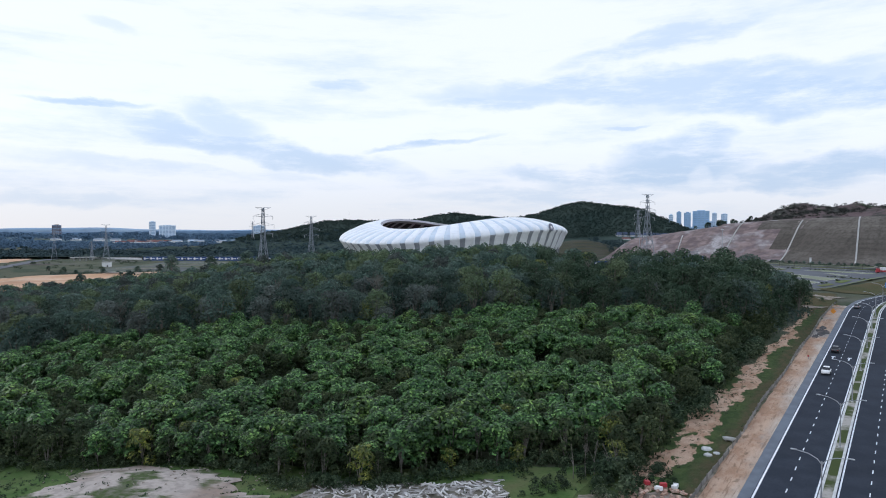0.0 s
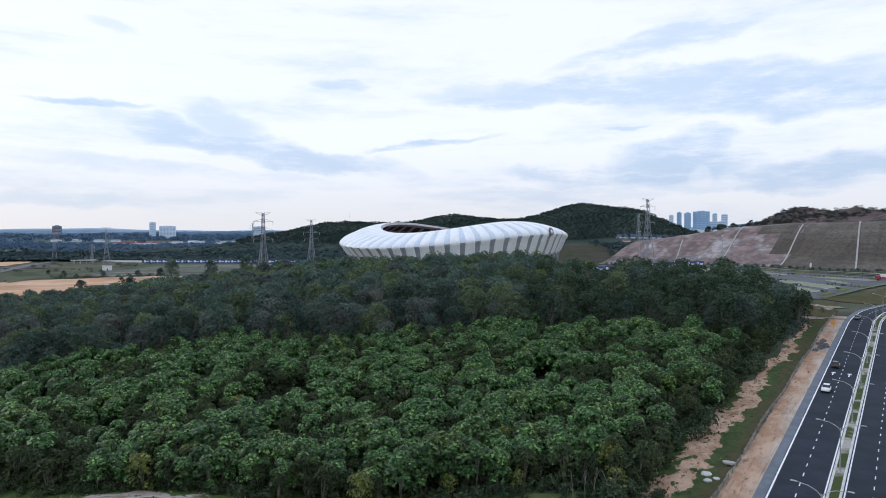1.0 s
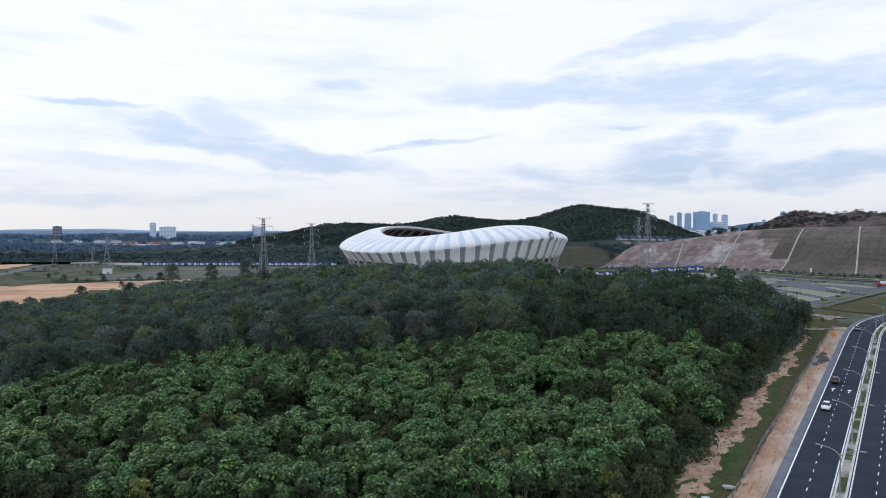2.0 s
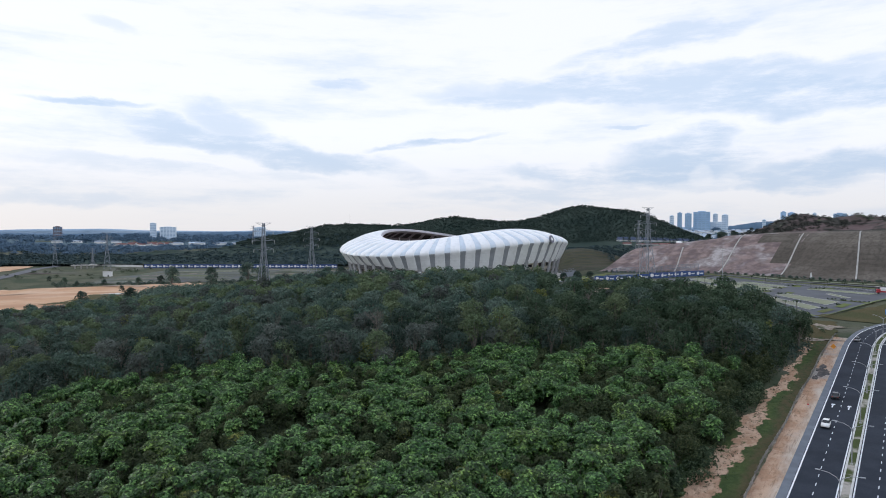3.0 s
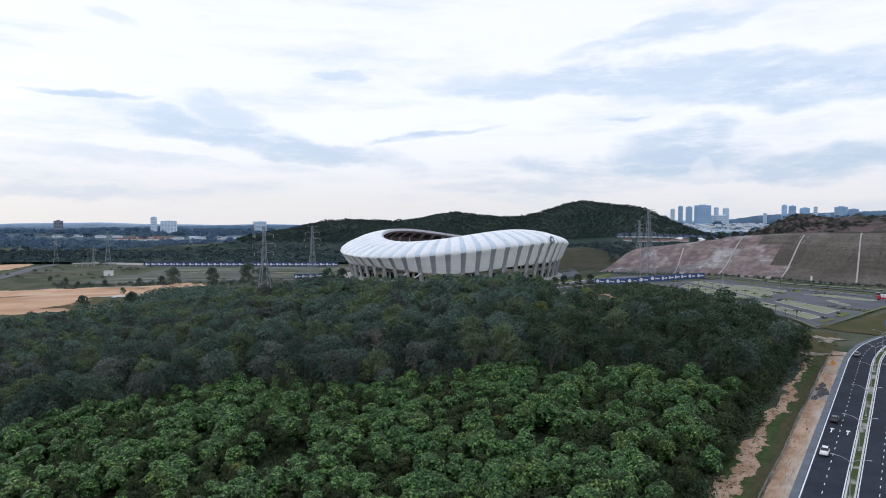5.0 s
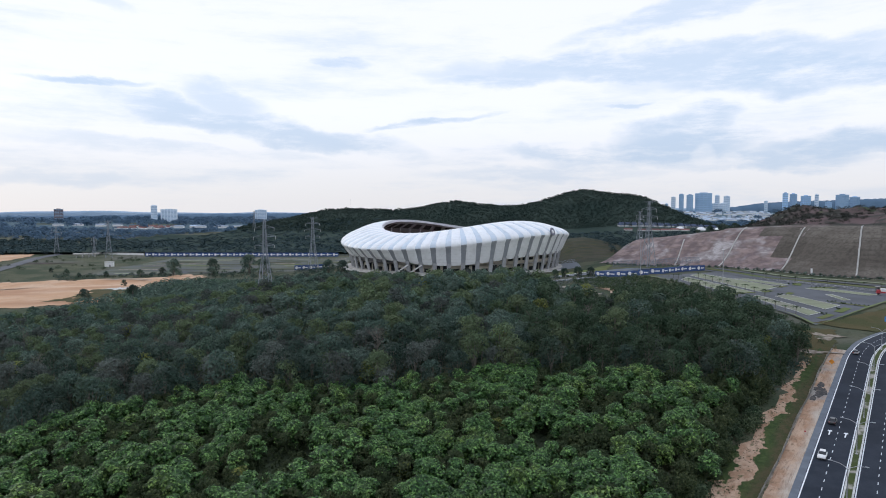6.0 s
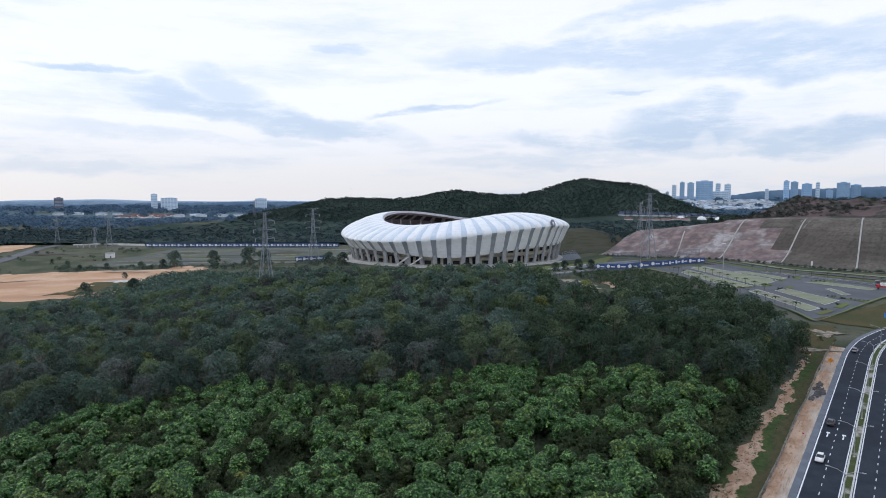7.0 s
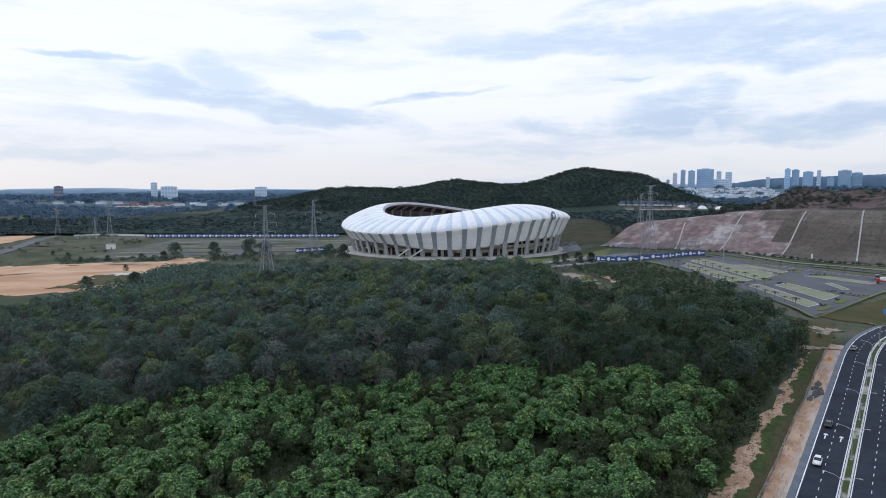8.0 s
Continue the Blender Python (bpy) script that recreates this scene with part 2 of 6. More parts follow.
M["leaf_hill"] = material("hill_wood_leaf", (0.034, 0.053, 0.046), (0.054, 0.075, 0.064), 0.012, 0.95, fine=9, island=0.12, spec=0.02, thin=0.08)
# leaf lifted and blued: stronger distance haze painted into the colour
M["leaf_hazy"] = material("haze_blue_leaf", (0.085, 0.145, 0.215), (0.120, 0.185, 0.260), 0.006, 0.9, fine=9, island=0.1, spec=0.1, thin=0.4)
M["pylon_steel"] = material("dull_pylon_steel", (0.22, 0.245, 0.28), (0.27, 0.295, 0.33), 1.0, 0.6, metal=0.2)
M["bark"] = material("pale_bark", (0.17, 0.155, 0.135), (0.11, 0.10, 0.085), 1.2, 0.9)
M["cut"] = material("netted_cut_slope", (0.114, 0.100, 0.086), (0.145, 0.130, 0.112), 0.035, 0.95, bump=0.2, bump_scale=0.5, fine=12, spec=0.1, random_value=0.10,
                    strata=[(0.28, (0.08, 0.08, 1.6), 0.35), (0.38, (1, 1, 0.06), 0.42), (0.35, (1, 1, 1), 0.02)])
M["cut_pale"] = material("bare_pink_cut", (0.262, 0.201, 0.189), (0.150, 0.118, 0.122), 0.11, 0.95, bump=1.0, bump_scale=0.16, fine=6, c=(0.377, 0.353, 0.353), stretch=(1, 1, 1.9), edges=(0.36, 0.62),
                         strata=[(0.45, (0.3, 0.3, 1.4), 0.3), (0.5, (1, 1, 0.5), 0.12)], spec=0.1)
M["clearing"] = material("pale_trodden_earth", (0.40, 0.35, 0.31), (0.062, 0.088, 0.032), 0.24, 0.95, bump=0.35, bump_scale=1.4, fine=6, c=(0.27, 0.205, 0.165), edges=(0.50, 0.60), spec=0.1, stretch=(0.55, 1.2, 1), strata=[(0.35, (1, 1, 1), 0.9)])
M["cut_top"] = material("reddish_scrub_top", (0.112, 0.080, 0.079), (0.034, 0.036, 0.031), 0.04, 0.95, bump=1.5, bump_scale=0.12, fine=7, spec=0.1, edges=(0.42, 0.58), c=(0.040, 0.042, 0.034))
M["blue"] = material("blue_hoarding", (0.035, 0.085, 0.25), (0.03, 0.07, 0.2), 0.3, 0.5)
M["white"] = material("white_paint", (0.78, 0.78, 0.78), (0.7, 0.7, 0.7), 0.3, 0.6)
M["median"] = material("stony_median_grass", (0.055, 0.072, 0.026), (0.34, 0.32, 0.29), 0.11, 0.95, bump=0.1, bump_scale=2, fine=9, spec=0.1, edges=(0.52, 0.6))
M["terrace"] = material("sparse_green_terraces", (0.050, 0.055, 0.037), (0.067, 0.062, 0.048), 0.06, 0.95, bump=0.3, bump_scale=0.6, fine=9, spec=0.1, c=(0.034, 0.042, 0.022), strata=[(0.3, (0.051, 0.051, 1.023), 0.5)])
M["west_lot"] = material("weedy_grey_car_park", (0.092, 0.100, 0.108), (0.112, 0.122, 0.096), 0.06, 0.9, fine=9, spec=0.15, c=(0.060, 0.076, 0.046), edges=(0.42, 0.58), stretch=(0.5, 1.6, 1))
M["meadow"] = material("bright_rough_grass", (0.059, 0.105, 0.030), (0.092, 0.132, 0.046), 0.25, 0.95, bump=0.2, bump_scale=2.0, fine=8, spec=0.1, c=(0.108, 0.113, 0.054))
# far ground, its haze painted into the base colour
M["far_plain"] = material("haze_tinted_ground", (0.075, 0.118, 0.145), (0.100, 0.148, 0.172), 0.004, 0.95, fine=9, spec=0.05)
M["bank"] = material("dry_grass_bank", (0.084, 0.070, 0.034), (0.056, 0.062, 0.026), 0.06, 0.95, bump=0.2, bump_scale=1.5, fine=10, spec=0.1)
M["litter"] = material("timber_scrap_ground", (0.30, 0.28, 0.26), (0.13, 0.12, 0.09), 0.8, 0.95, bump=0.3, bump_scale=3, fine=4, edges=(0.42, 0.56), spec=0.1)
# both ridge colours carry the haze as painted blue
M["far_wood_hills"] = material("hazed_wooded_hills", (0.095, 0.155, 0.230), (0.125, 0.190, 0.265), 0.004, 1.0, spec=0.0)
M["far_hills"] = material("haze_blue_hills", (0.31, 0.42, 0.55), (0.36, 0.47, 0.60), 0.002, 1.0, spec=0.0)
# glass blue and pale walls, both lightened with painted haze
M["tower_blue"] = material("hazed_blue_glass_tower", (0.30, 0.47, 0.68), (0.38, 0.55, 0.75), 0.02, 0.5, spec=0.2, random_value=0.25)
M["tower_pale"] = material("hazed_pale_tower", (0.68, 0.77, 0.86), (0.62, 0.72, 0.82), 0.02, 0.8, random_value=0.1)
M["tower_brown"] = material("far_brown_tower", (0.12, 0.09, 0.10), (0.15, 0.12, 0.13), 0.02, 0.8)
# window colour raised towards blue, haze painted in
M["window_far"] = material("hazed_window", (0.26, 0.40, 0.56), (0.30, 0.44, 0.60), 0.05, 0.5)
M["roof_red"] = material("red_tile_roof", (0.19, 0.085, 0.078), (0.14, 0.07, 0.066), 0.05, 0.85, random_value=0.3)
M["roof_blue"] = material("slate_blue_roof", (0.06, 0.08, 0.13), (0.08, 0.10, 0.15), 0.05, 0.9, spec=0.1)
M["roof_grey"] = material("pale_grey_roof", (0.26, 0.32, 0.40), (0.34, 0.39, 0.46), 0.05, 0.9, random_value=0.6, spec=0.1)
M["glass"] = material("car_glass", (0.02, 0.022, 0.026), (0.03, 0.033, 0.038), 1.0, 0.08)
M["car_dark"] = material("dark_grey_car_paint", (0.045, 0.048, 0.052), (0.05, 0.052, 0.056), 1.0, 0.3)
M["car_white"] = material("white_car_paint", (0.75, 0.75, 0.74), (0.70, 0.70, 0.70), 1.0, 0.3)
M["car_grey"] = material("silver_car_paint", (0.28, 0.29, 0.30), (0.25, 0.26, 0.27), 1.0, 0.3)
M["rubber"] = material("tyre_rubber", (0.02, 0.02, 0.02), (0.03, 0.03, 0.03), 3.0, 0.9)
M["tail"] = material("red_tail_lamp", (0.35, 0.02, 0.02), (0.3, 0.02, 0.02), 1.0, 0.3)
M["orange"] = material("orange_sign_face", (0.75, 0.30, 0.03), (0.65, 0.25, 0.03), 1.0, 0.6)
M["sign_blue"] = material("blue_sign_face", (0.05, 0.22, 0.55), (0.05, 0.2, 0.5), 1.0, 0.5)
M["plank"] = material("grey_white_waste_timber", (0.576, 0.564, 0.540), (0.432, 0.408, 0.384), 0.9, 0.9, random_value=0.3)
M["brick"] = material("broken_brick", (0.40, 0.22, 0.16), (0.46, 0.36, 0.29), 0.9, 0.9, random_value=0.3)
M["red_paint"] = material("red_plastic", (0.40, 0.03, 0.04), (0.34, 0.03, 0.04), 1.0, 0.5)
M["fence"] = material("weathered_fence_board", (0.225, 0.217, 0.203), (0.150, 0.150, 0.135), 0.7, 0.9, random_value=0.3)
M["burnt"] = material("charred_ground", (0.03, 0.03, 0.032), (0.10, 0.085, 0.075), 0.9, 0.95, edges=(0.4, 0.65))
M["hedge"] = material("clipped_yellow_green_hedge", (0.11, 0.14, 0.04), (0.08, 0.11, 0.03), 0.3, 0.8, fine=8)
M["stall"] = material("pale_grass_paving", (0.205, 0.225, 0.140), (0.160, 0.178, 0.110), 0.1, 0.9, fine=8, c=(0.17, 0.17, 0.13))


ROAD0, HEADING, STRAIGHT, RADIUS, TURNED = (40.85, 83.47), radians(36.3), 174.0, 200.0, radians(52)


def roadside(name, bare):
    """Ground beside the road, patterned across and along it: bare gives the sandy shoulder, else grass with a worn sandy band and a dry edge."""
    m = bpy.data.materials.new(name)
    m.use_nodes = True
    N, L = m.node_tree.nodes, m.node_tree.links
    p = N["Principled BSDF"]
    p.inputs["Roughness"].default_value, p.inputs["Specular IOR Level"].default_value = 0.95, 0.1
    mp = N.new("ShaderNodeMapping")
    mp.vector_type = "TEXTURE"
    mp.inputs["Location"].default_value = (*ROAD0, 0)
    mp.inputs["Rotation"].default_value = (0, 0, -HEADING)
    L.new(N.new("ShaderNodeNewGeometry").outputs["Position"], mp.inputs[0])
    sep = N.new("ShaderNodeSeparateXYZ")
    L.new(mp.outputs[0], sep.inputs[0])

    def calc(op, a, b=0.0, c=0.0):
        n = N.new("ShaderNodeMath")
        n.operation = op
        for k, v in enumerate((a, b, c)):
            if isinstance(v, (int, float)):
                n.inputs[k].default_value = v
            else:
                L.new(v, n.inputs[k])
        return n.outputs[0]

    def clouds(size, along=1.0, detail=7, seed=0.0):
        q = N.new("ShaderNodeMapping")
        q.inputs["Scale"].default_value, q.inputs["Location"].default_value = (1, along, 1), (seed, seed * 3, 0)
        L.new(mp.outputs[0], q.inputs[0])
        n = N.new("ShaderNodeTexNoise")
        n.inputs["Scale"].default_value, n.inputs["Detail"].default_value, n.inputs["Roughness"].default_value = size, detail, 0.62
        L.new(q.outputs[0], n.inputs[0])
        return n.outputs[0]

    def ramp(v, lo, hi):
        n = N.new("ShaderNodeMapRange")
        n.interpolation_type = "SMOOTHSTEP"
        n.inputs[1].default_value, n.inputs[2].default_value = lo, hi
        L.new(v, n.inputs[0])
        return n.outputs[0]

    def mixer(f, x, y):
        n = N.new("ShaderNodeMix")
        n.data_type = "RGBA"
        L.new(f, n.inputs[0])
        for k, v in ((6, x), (7, y)):
            if isinstance(v, tuple):
                n.inputs[k].default_value = (*v, 1)
            else:
                L.new(v, n.inputs[k])
        return n.outputs[2]

    off = sep.outputs[0]
    sand = mixer(ramp(clouds(0.35, 0.5, 7, 2.0), 0.38, 0.62), (0.46, 0.325, 0.235), (0.33, 0.205, 0.135))
    sand = mixer(ramp(clouds(1.3, 0.35, 5, 5.0), 0.52, 0.72), sand, (0.20, 0.135, 0.09))
    if bare:
        pale = calc("ADD", off, calc("MULTIPLY_ADD", clouds(0.10, 0.5, 6, 9.0), 11.0, -5.5))
        col = mixer(ramp(pale, -4.4, -0.8), sand, mixer(ramp(clouds(0.6, 0.3, 6, 1.0), 0.4, 0.62), (0.47, 0.41, 0.35), (0.36, 0.30, 0.25)))
        col = mixer(ramp(clouds(0.055, 0.6, 7, 4.0), 0.55, 0.66), col, (0.30, 0.28, 0.26))
        col = mixer(calc("MULTIPLY", ramp(clouds(2.2, 0.06, 5, 7.0), 0.55, 0.68), 0.6), col, (0.19, 0.12, 0.08))
    else:
        grass = mixer(ramp(clouds(0.5, 0.7, 7, 3.0), 0.4, 0.62), (0.034, 0.058, 0.020), (0.058, 0.082, 0.028))
        dry = calc("ADD", off, calc("MULTIPLY_ADD", clouds(0.09, 0.4, 6, 6.0), 10.0, -5.0))
        grass = mixer(calc("MULTIPLY", ramp(dry, -10.2, -7.4), 0.85), grass, mixer(ramp(clouds(0.8, 0.5, 6, 8.0), 0.42, 0.6), (0.085, 0.066, 0.038), (0.056, 0.058, 0.028)))
        away = calc("ABSOLUTE", calc("ADD", calc("ADD", off, 13.3), calc("MULTIPLY_ADD", clouds(0.085, 0.8, 4, 1.0), 11.0, -5.5)))
        worn = calc("ADD", ramp(away, 4.2, 1.4), calc("MULTIPLY_ADD", clouds(0.36, 0.6, 8, 4.0), 3.2, -1.78))
        col = mixer(ramp(worn, 0.42, 0.62), grass, sand)
    fine = clouds(5.0, 1.0, 4, 11.0)
    col = mixer(calc("MULTIPLY", ramp(fine, 0.5, 0.75), 0.4), col, (0.05, 0.045, 0.025))
    L.new(col, p.inputs["Base Color"])
    bp = N.new("ShaderNodeBump")
    bp.inputs["Strength"].default_value, bp.inputs["Distance"].default_value = 0.9, 0.25
    L.new(clouds(1.4, 0.6, 8, 12.0), bp.inputs["Height"])
    L.new(bp.outputs[0], p.inputs["Normal"])
    return m


M["shoulder_sand"] = roadside("trodden_sandy_shoulder", True)
M["verge"] = roadside("worn_grass_verge", False)


# ---------------------------------------------------------------- mesh helpers
def from_arrays(name, verts, faces, mat=None, smooth=False):
    me = bpy.data.meshes.new(name)
    verts = np.asarray(verts, dtype=np.float32)
    if isinstance(faces, np.ndarray):
        n, k = faces.shape
        me.vertices.add(len(verts))
        me.vertices.foreach_set("co", verts.ravel())
        me.loops.add(n * k)
        me.loops.foreach_set("vertex_index", faces.astype(np.int32).ravel())
        me.polygons.add(n)
        me.polygons.foreach_set("loop_start", np.arange(0, n * k, k, dtype=np.int32))
        me.update(calc_edges=True)
        me.validate()
    else:
        me.from_pydata([tuple(v) for v in verts.tolist()], [], faces)
    if mat:
        me.materials.append(mat)
    if smooth:
        me.polygons.foreach_set("use_smooth", [True] * len(me.polygons))
    return me


def part(name, me, parent, label=""):
    """Links a mesh (or a bmesh turned into one) as one object under a thing or a part."""
    ob = new(name, me)
    ob.parent = parent
    if label:
        tagged(ob, label)
    return ob


def thing(name, label, category, group="", m=None):
    ob = new(name)
    ob.empty_display_size = 0.5
    tagged(ob, label, category, group)
    if m is not None:
        ob.matrix_basis = m
    return ob


def setting(name, me, label, category):
    return tagged(new(name, me), label, category, kind="structure")


def bm_mesh(name, bm, mat, smooth=False):
    me = bpy.data.meshes.new(name)
    bm.normal_update()
    bm.to_mesh(me)
    bm.free()
    me.materials.append(mat)
    if smooth:
        me.polygons.foreach_set("use_smooth", [True] * len(me.polygons))
    return me


def box_mesh(name, sx, sy, sz, mat, bevel=0.0, z0=0.0):
    """A box on its base, with rounded edges."""
    bm = bmesh.new()
    bmesh.ops.create_cube(bm, size=1)
    bmesh.ops.scale(bm, vec=(sx, sy, sz), verts=bm.verts)
    bmesh.ops.translate(bm, vec=(0, 0, sz / 2 + z0), verts=bm.verts)
    if bevel:
        bmesh.ops.bevel(bm, geom=bm.edges[:], offset=bevel, segments=1, affect="EDGES")
    return bm_mesh(name, bm, mat)


def tube(points, radii, sides=5):
    """Vertices and faces of a tapered tube along points."""
    vs, fs = [], []
    for i, (p, r) in enumerate(zip(points, radii)):
        p = Vector(p)
        q = Vector(points[min(i + 1, len(points) - 1)]) - Vector(points[max(i - 1, 0)])
        q.normalize()
        a = q.cross(Vector((0.31, 0.95, 0.05)))
        if a.length < 0.1:
            a = q.cross(Vector((1, 0, 0)))
        a.normalize()
        b = q.cross(a)
        for k in range(sides):
            t = 2 * math.pi * k / sides
            vs.append(tuple(p + r * (a * math.cos(t) + b * math.sin(t))))
    for i in range(len(points) - 1):
        for k in range(sides):
            k2 = (k + 1) % sides
            fs.append((i * sides + k, i * sides + k2, (i + 1) * sides + k2, (i + 1) * sides + k))
    fs.append(tuple(range(sides))[::-1])
    fs.append(tuple((len(points) - 1) * sides + k for k in range(sides)))
    return vs, fs


def tubes_mesh(name, runs, mat, sides=5):
    vs, fs = [], []
    for pts, rad in runs:
        v, f = tube(pts, rad, sides)
        o = len(vs)
        vs += v
        fs += [tuple(i + o for i in q) for q in f]
    return from_arrays(name, vs, fs, mat)


# ---------------------------------------------------------------- lie of the land
def bell(x, y, cx, cy, rx, ry, h):
    return h * np.exp(-((x - cx) / rx) ** 2 - ((y - cy) / ry) ** 2)


def step(a, b, v):
    t = np.clip((v - a) / (b - a), 0, 1)
    return t * t * (3 - 2 * t)


def wave(x, y, size, seed=0.0):
    """Cheap smooth unevenness between -1 and 1."""
    a, b = x / size * 6.283, y / size * 6.283
    return (np.sin(a + 1.3 * np.sin(b * 0.7 + seed)) * np.cos(b * 0.9 + 0.8 * np.sin(a * 1.3 + seed))
            + 0.5 * np.sin(2.3 * a + 1.7 * b + seed) * np.cos(1.9 * b - 1.1 * a + 2 * seed)) / 1.5


# the road: its left edge line starts at ROAD0, runs straight along HEADING, bends to the right, runs on
def road_at(s, off=0.0):
    """Place on the road s metres along, off metres to the right of the left edge line."""
    s = np.asarray(s, dtype=float)
    bend = np.clip(s - STRAIGHT, 0, RADIUS * TURNED) / RADIUS
    th = HEADING + bend
    s1 = np.minimum(s, STRAIGHT)
    x = ROAD0[0] + s1 * math.sin(HEADING) + RADIUS * (math.cos(HEADING) - np.cos(th))
    y = ROAD0[1] + s1 * math.cos(HEADING) + RADIUS * (np.sin(th) - math.sin(HEADING))
    s3 = np.maximum(s - STRAIGHT - RADIUS * TURNED, 0)
    x, y = x + s3 * np.sin(th), y + s3 * np.cos(th)
    z = -1.0 + 0.046 * np.clip(s, -90, 205) + 1.5 * step(205, 330, s)
    return x + off * np.cos(th), y - off * np.sin(th), z


ROAD_S = np.arange(-170, 700, 6.0)
ROAD_C = np.stack(road_at(ROAD_S, 8.0), 1)
# foot line of the cut slope, from near to far
CUT = np.array([(520, 240), (400, 376), (317, 449), (290, 470), (268, 516), (244, 545), (222, 565), (160, 655)], dtype=float)


def along_line(x, y, line):
    """Signed distance to the right of a polyline, and the share of its length, for arrays."""
    best = np.full(np.shape(x), 1e9)
    sign, share = np.ones(np.shape(x)), np.zeros(np.shape(x))
    seg = np.linalg.norm(np.diff(line, axis=0), axis=1)
    cum = np.concatenate([[0], np.cumsum(seg)]) / seg.sum()
    for i in range(len(line) - 1):
        ax, ay = line[i]
        dx, dy = line[i + 1] - line[i]
        t = np.clip(((x - ax) * dx + (y - ay) * dy) / (dx * dx + dy * dy), 0, 1)
        px, py = x - ax - t * dx, y - ay - t * dy
        d = np.hypot(px, py)
        near = d < best
        best = np.where(near, d, best)
        sign = np.where(near, np.where(px * dy - py * dx > 0, 1.0, -1.0), sign)
        share = np.where(near, cum[i] + t * (cum[i + 1] - cum[i]), share)
    return best * sign, share


TOPS = [37, 37, 36, 33, 29, 22]


def height(x, y):
    x, y = np.asarray(x, dtype=float), np.asarray(y, dtype=float)
    cx, cy = np.clip(x, -480, 350), np.clip(y, -100, 1000)
    z = 1 + 0.03 * cx - 0.002 * cy
    z = z + bell(x, y, 215, 440, 120, 150, 5.5) + bell(x, y, 11, 660, 170, 150, 1.5) + bell(x, y, -330, 520, 130, 120, 3)
    z = z + bell(x, y, 20, 315, 190, 122, 12.5) + bell(x, y, -95, 372, 70, 40, 4) + bell(x, y, -20, 112, 110, 55, -4.5) + bell(x, y, -48, 97, 15, 7, 1.6)
    z = z + bell(x, y, 178, 830, 55, 70, 20) + bell(x, y, 520, 690, 120, 90, 7) + bell(x, y, 385, 690, 50, 70, 9) + bell(x, y, 460, 690, 150, 90, 1) * 3.5 * (wave(x, y, 60, 1) + 0.6 * wave(x, y, 23, 4)) + bell(x, y, 1450, 3600, 800, 450, 26) + bell(x, y, 150, 548, 40, 14, 4)
    w = step(640, 760, y) * step(1300, 1120, y) * step(-95, -150, x) * step(-900, -640, x)
    z = z * (1 - w) - 8.5 * w
    # earth bank across the dug field
    z = z + 3.6 * np.exp(-((y - 592 - 0.12 * (x + 330) - 6 * np.sin(x / 23)) / 11) ** 2) * step(-430, -385, x) * step(-245, -275, x)
    # levelled ground: car park, stadium forecourt, foot of the cut
    w = step(-140, -95, x) * step(165, 120, x) * step(545, 590, y) * step(835, 790, y)
    z = z * (1 - w) + 0.8 * w
    d, share = along_line(x, y, CUT)
    w = step(152, 166, x) * step(-12, 1, y - 277 - (x - 170) * 0.86) * step(600, 540, y) * step(150, 75, d)
    z = z * (1 - w) + 11.0 * w
    # wooded hills behind: one ridge with several heads
    crest_x = np.array([-700, -620, -538, -462, -340, -249, -189, -128, -52, 24, 100, 176, 222, 298, 374, 450, 526, 571, 625, 700], dtype=float)
    crest_z = np.array([2, 14, 36, 49, 71, 77, 72, 66, 77, 87, 78, 67, 70, 92, 110, 99, 90, 72, 38, 4], dtype=float)
    ridge = sum(np.interp(x + q, crest_x, crest_z) for q in (-26, -13, 0, 13, 26)) / 5
    z = z + np.maximum(0, ridge - 8) * np.exp(-((y - 1720) / 235) ** 2)
    hill = step(1350, 1600, y) * step(2300, 2000, y)
    z = z + hill * (3.0 * wave(x, y, 170, 2) + 2.0 * wave(x, y, 70, 5))
    # far country
    z = z + step(2300, 4200, np.hypot(x, y)) * (14 + 12 * wave(x, y, 1400, 1))
    # cut slope and the ground above it
    top = np.interp(share, [0, 0.5, 0.7, 0.80, 0.87, 1], TOPS)
    last = (CUT[-1] - CUT[-2]) / np.linalg.norm(CUT[-1] - CUT[-2])
    beyond = (x - CUT[-1][0]) * last[0] + (y - CUT[-1][1]) * last[1]
    end = step(18, -3, beyond)
    cut = step(-2, 62, d) * top * step(1150, 800, y) * step(900, 650, x) * end
    z = z + cut + step(70, 165, d) * (6 + 9 * step(0.78, 0.55, share) + 4 * wave(x, y, 120, 3)) * step(1150, 850, y) * step(0.92, 0.7, share) * step(900, 600, x) * end
    # blend to the road
    best, bz = np.full(x.shape, 1e9), np.zeros(x.shape)
    for px, py, pz in ROAD_C:
        dd = np.hypot(x - px, y - py)
        near = dd < best
        best, bz = np.where(near, dd, best), np.where(near, pz, bz)
    w = step(48, 17, best)
    return z * (1 - w) + (bz - 0.25) * w


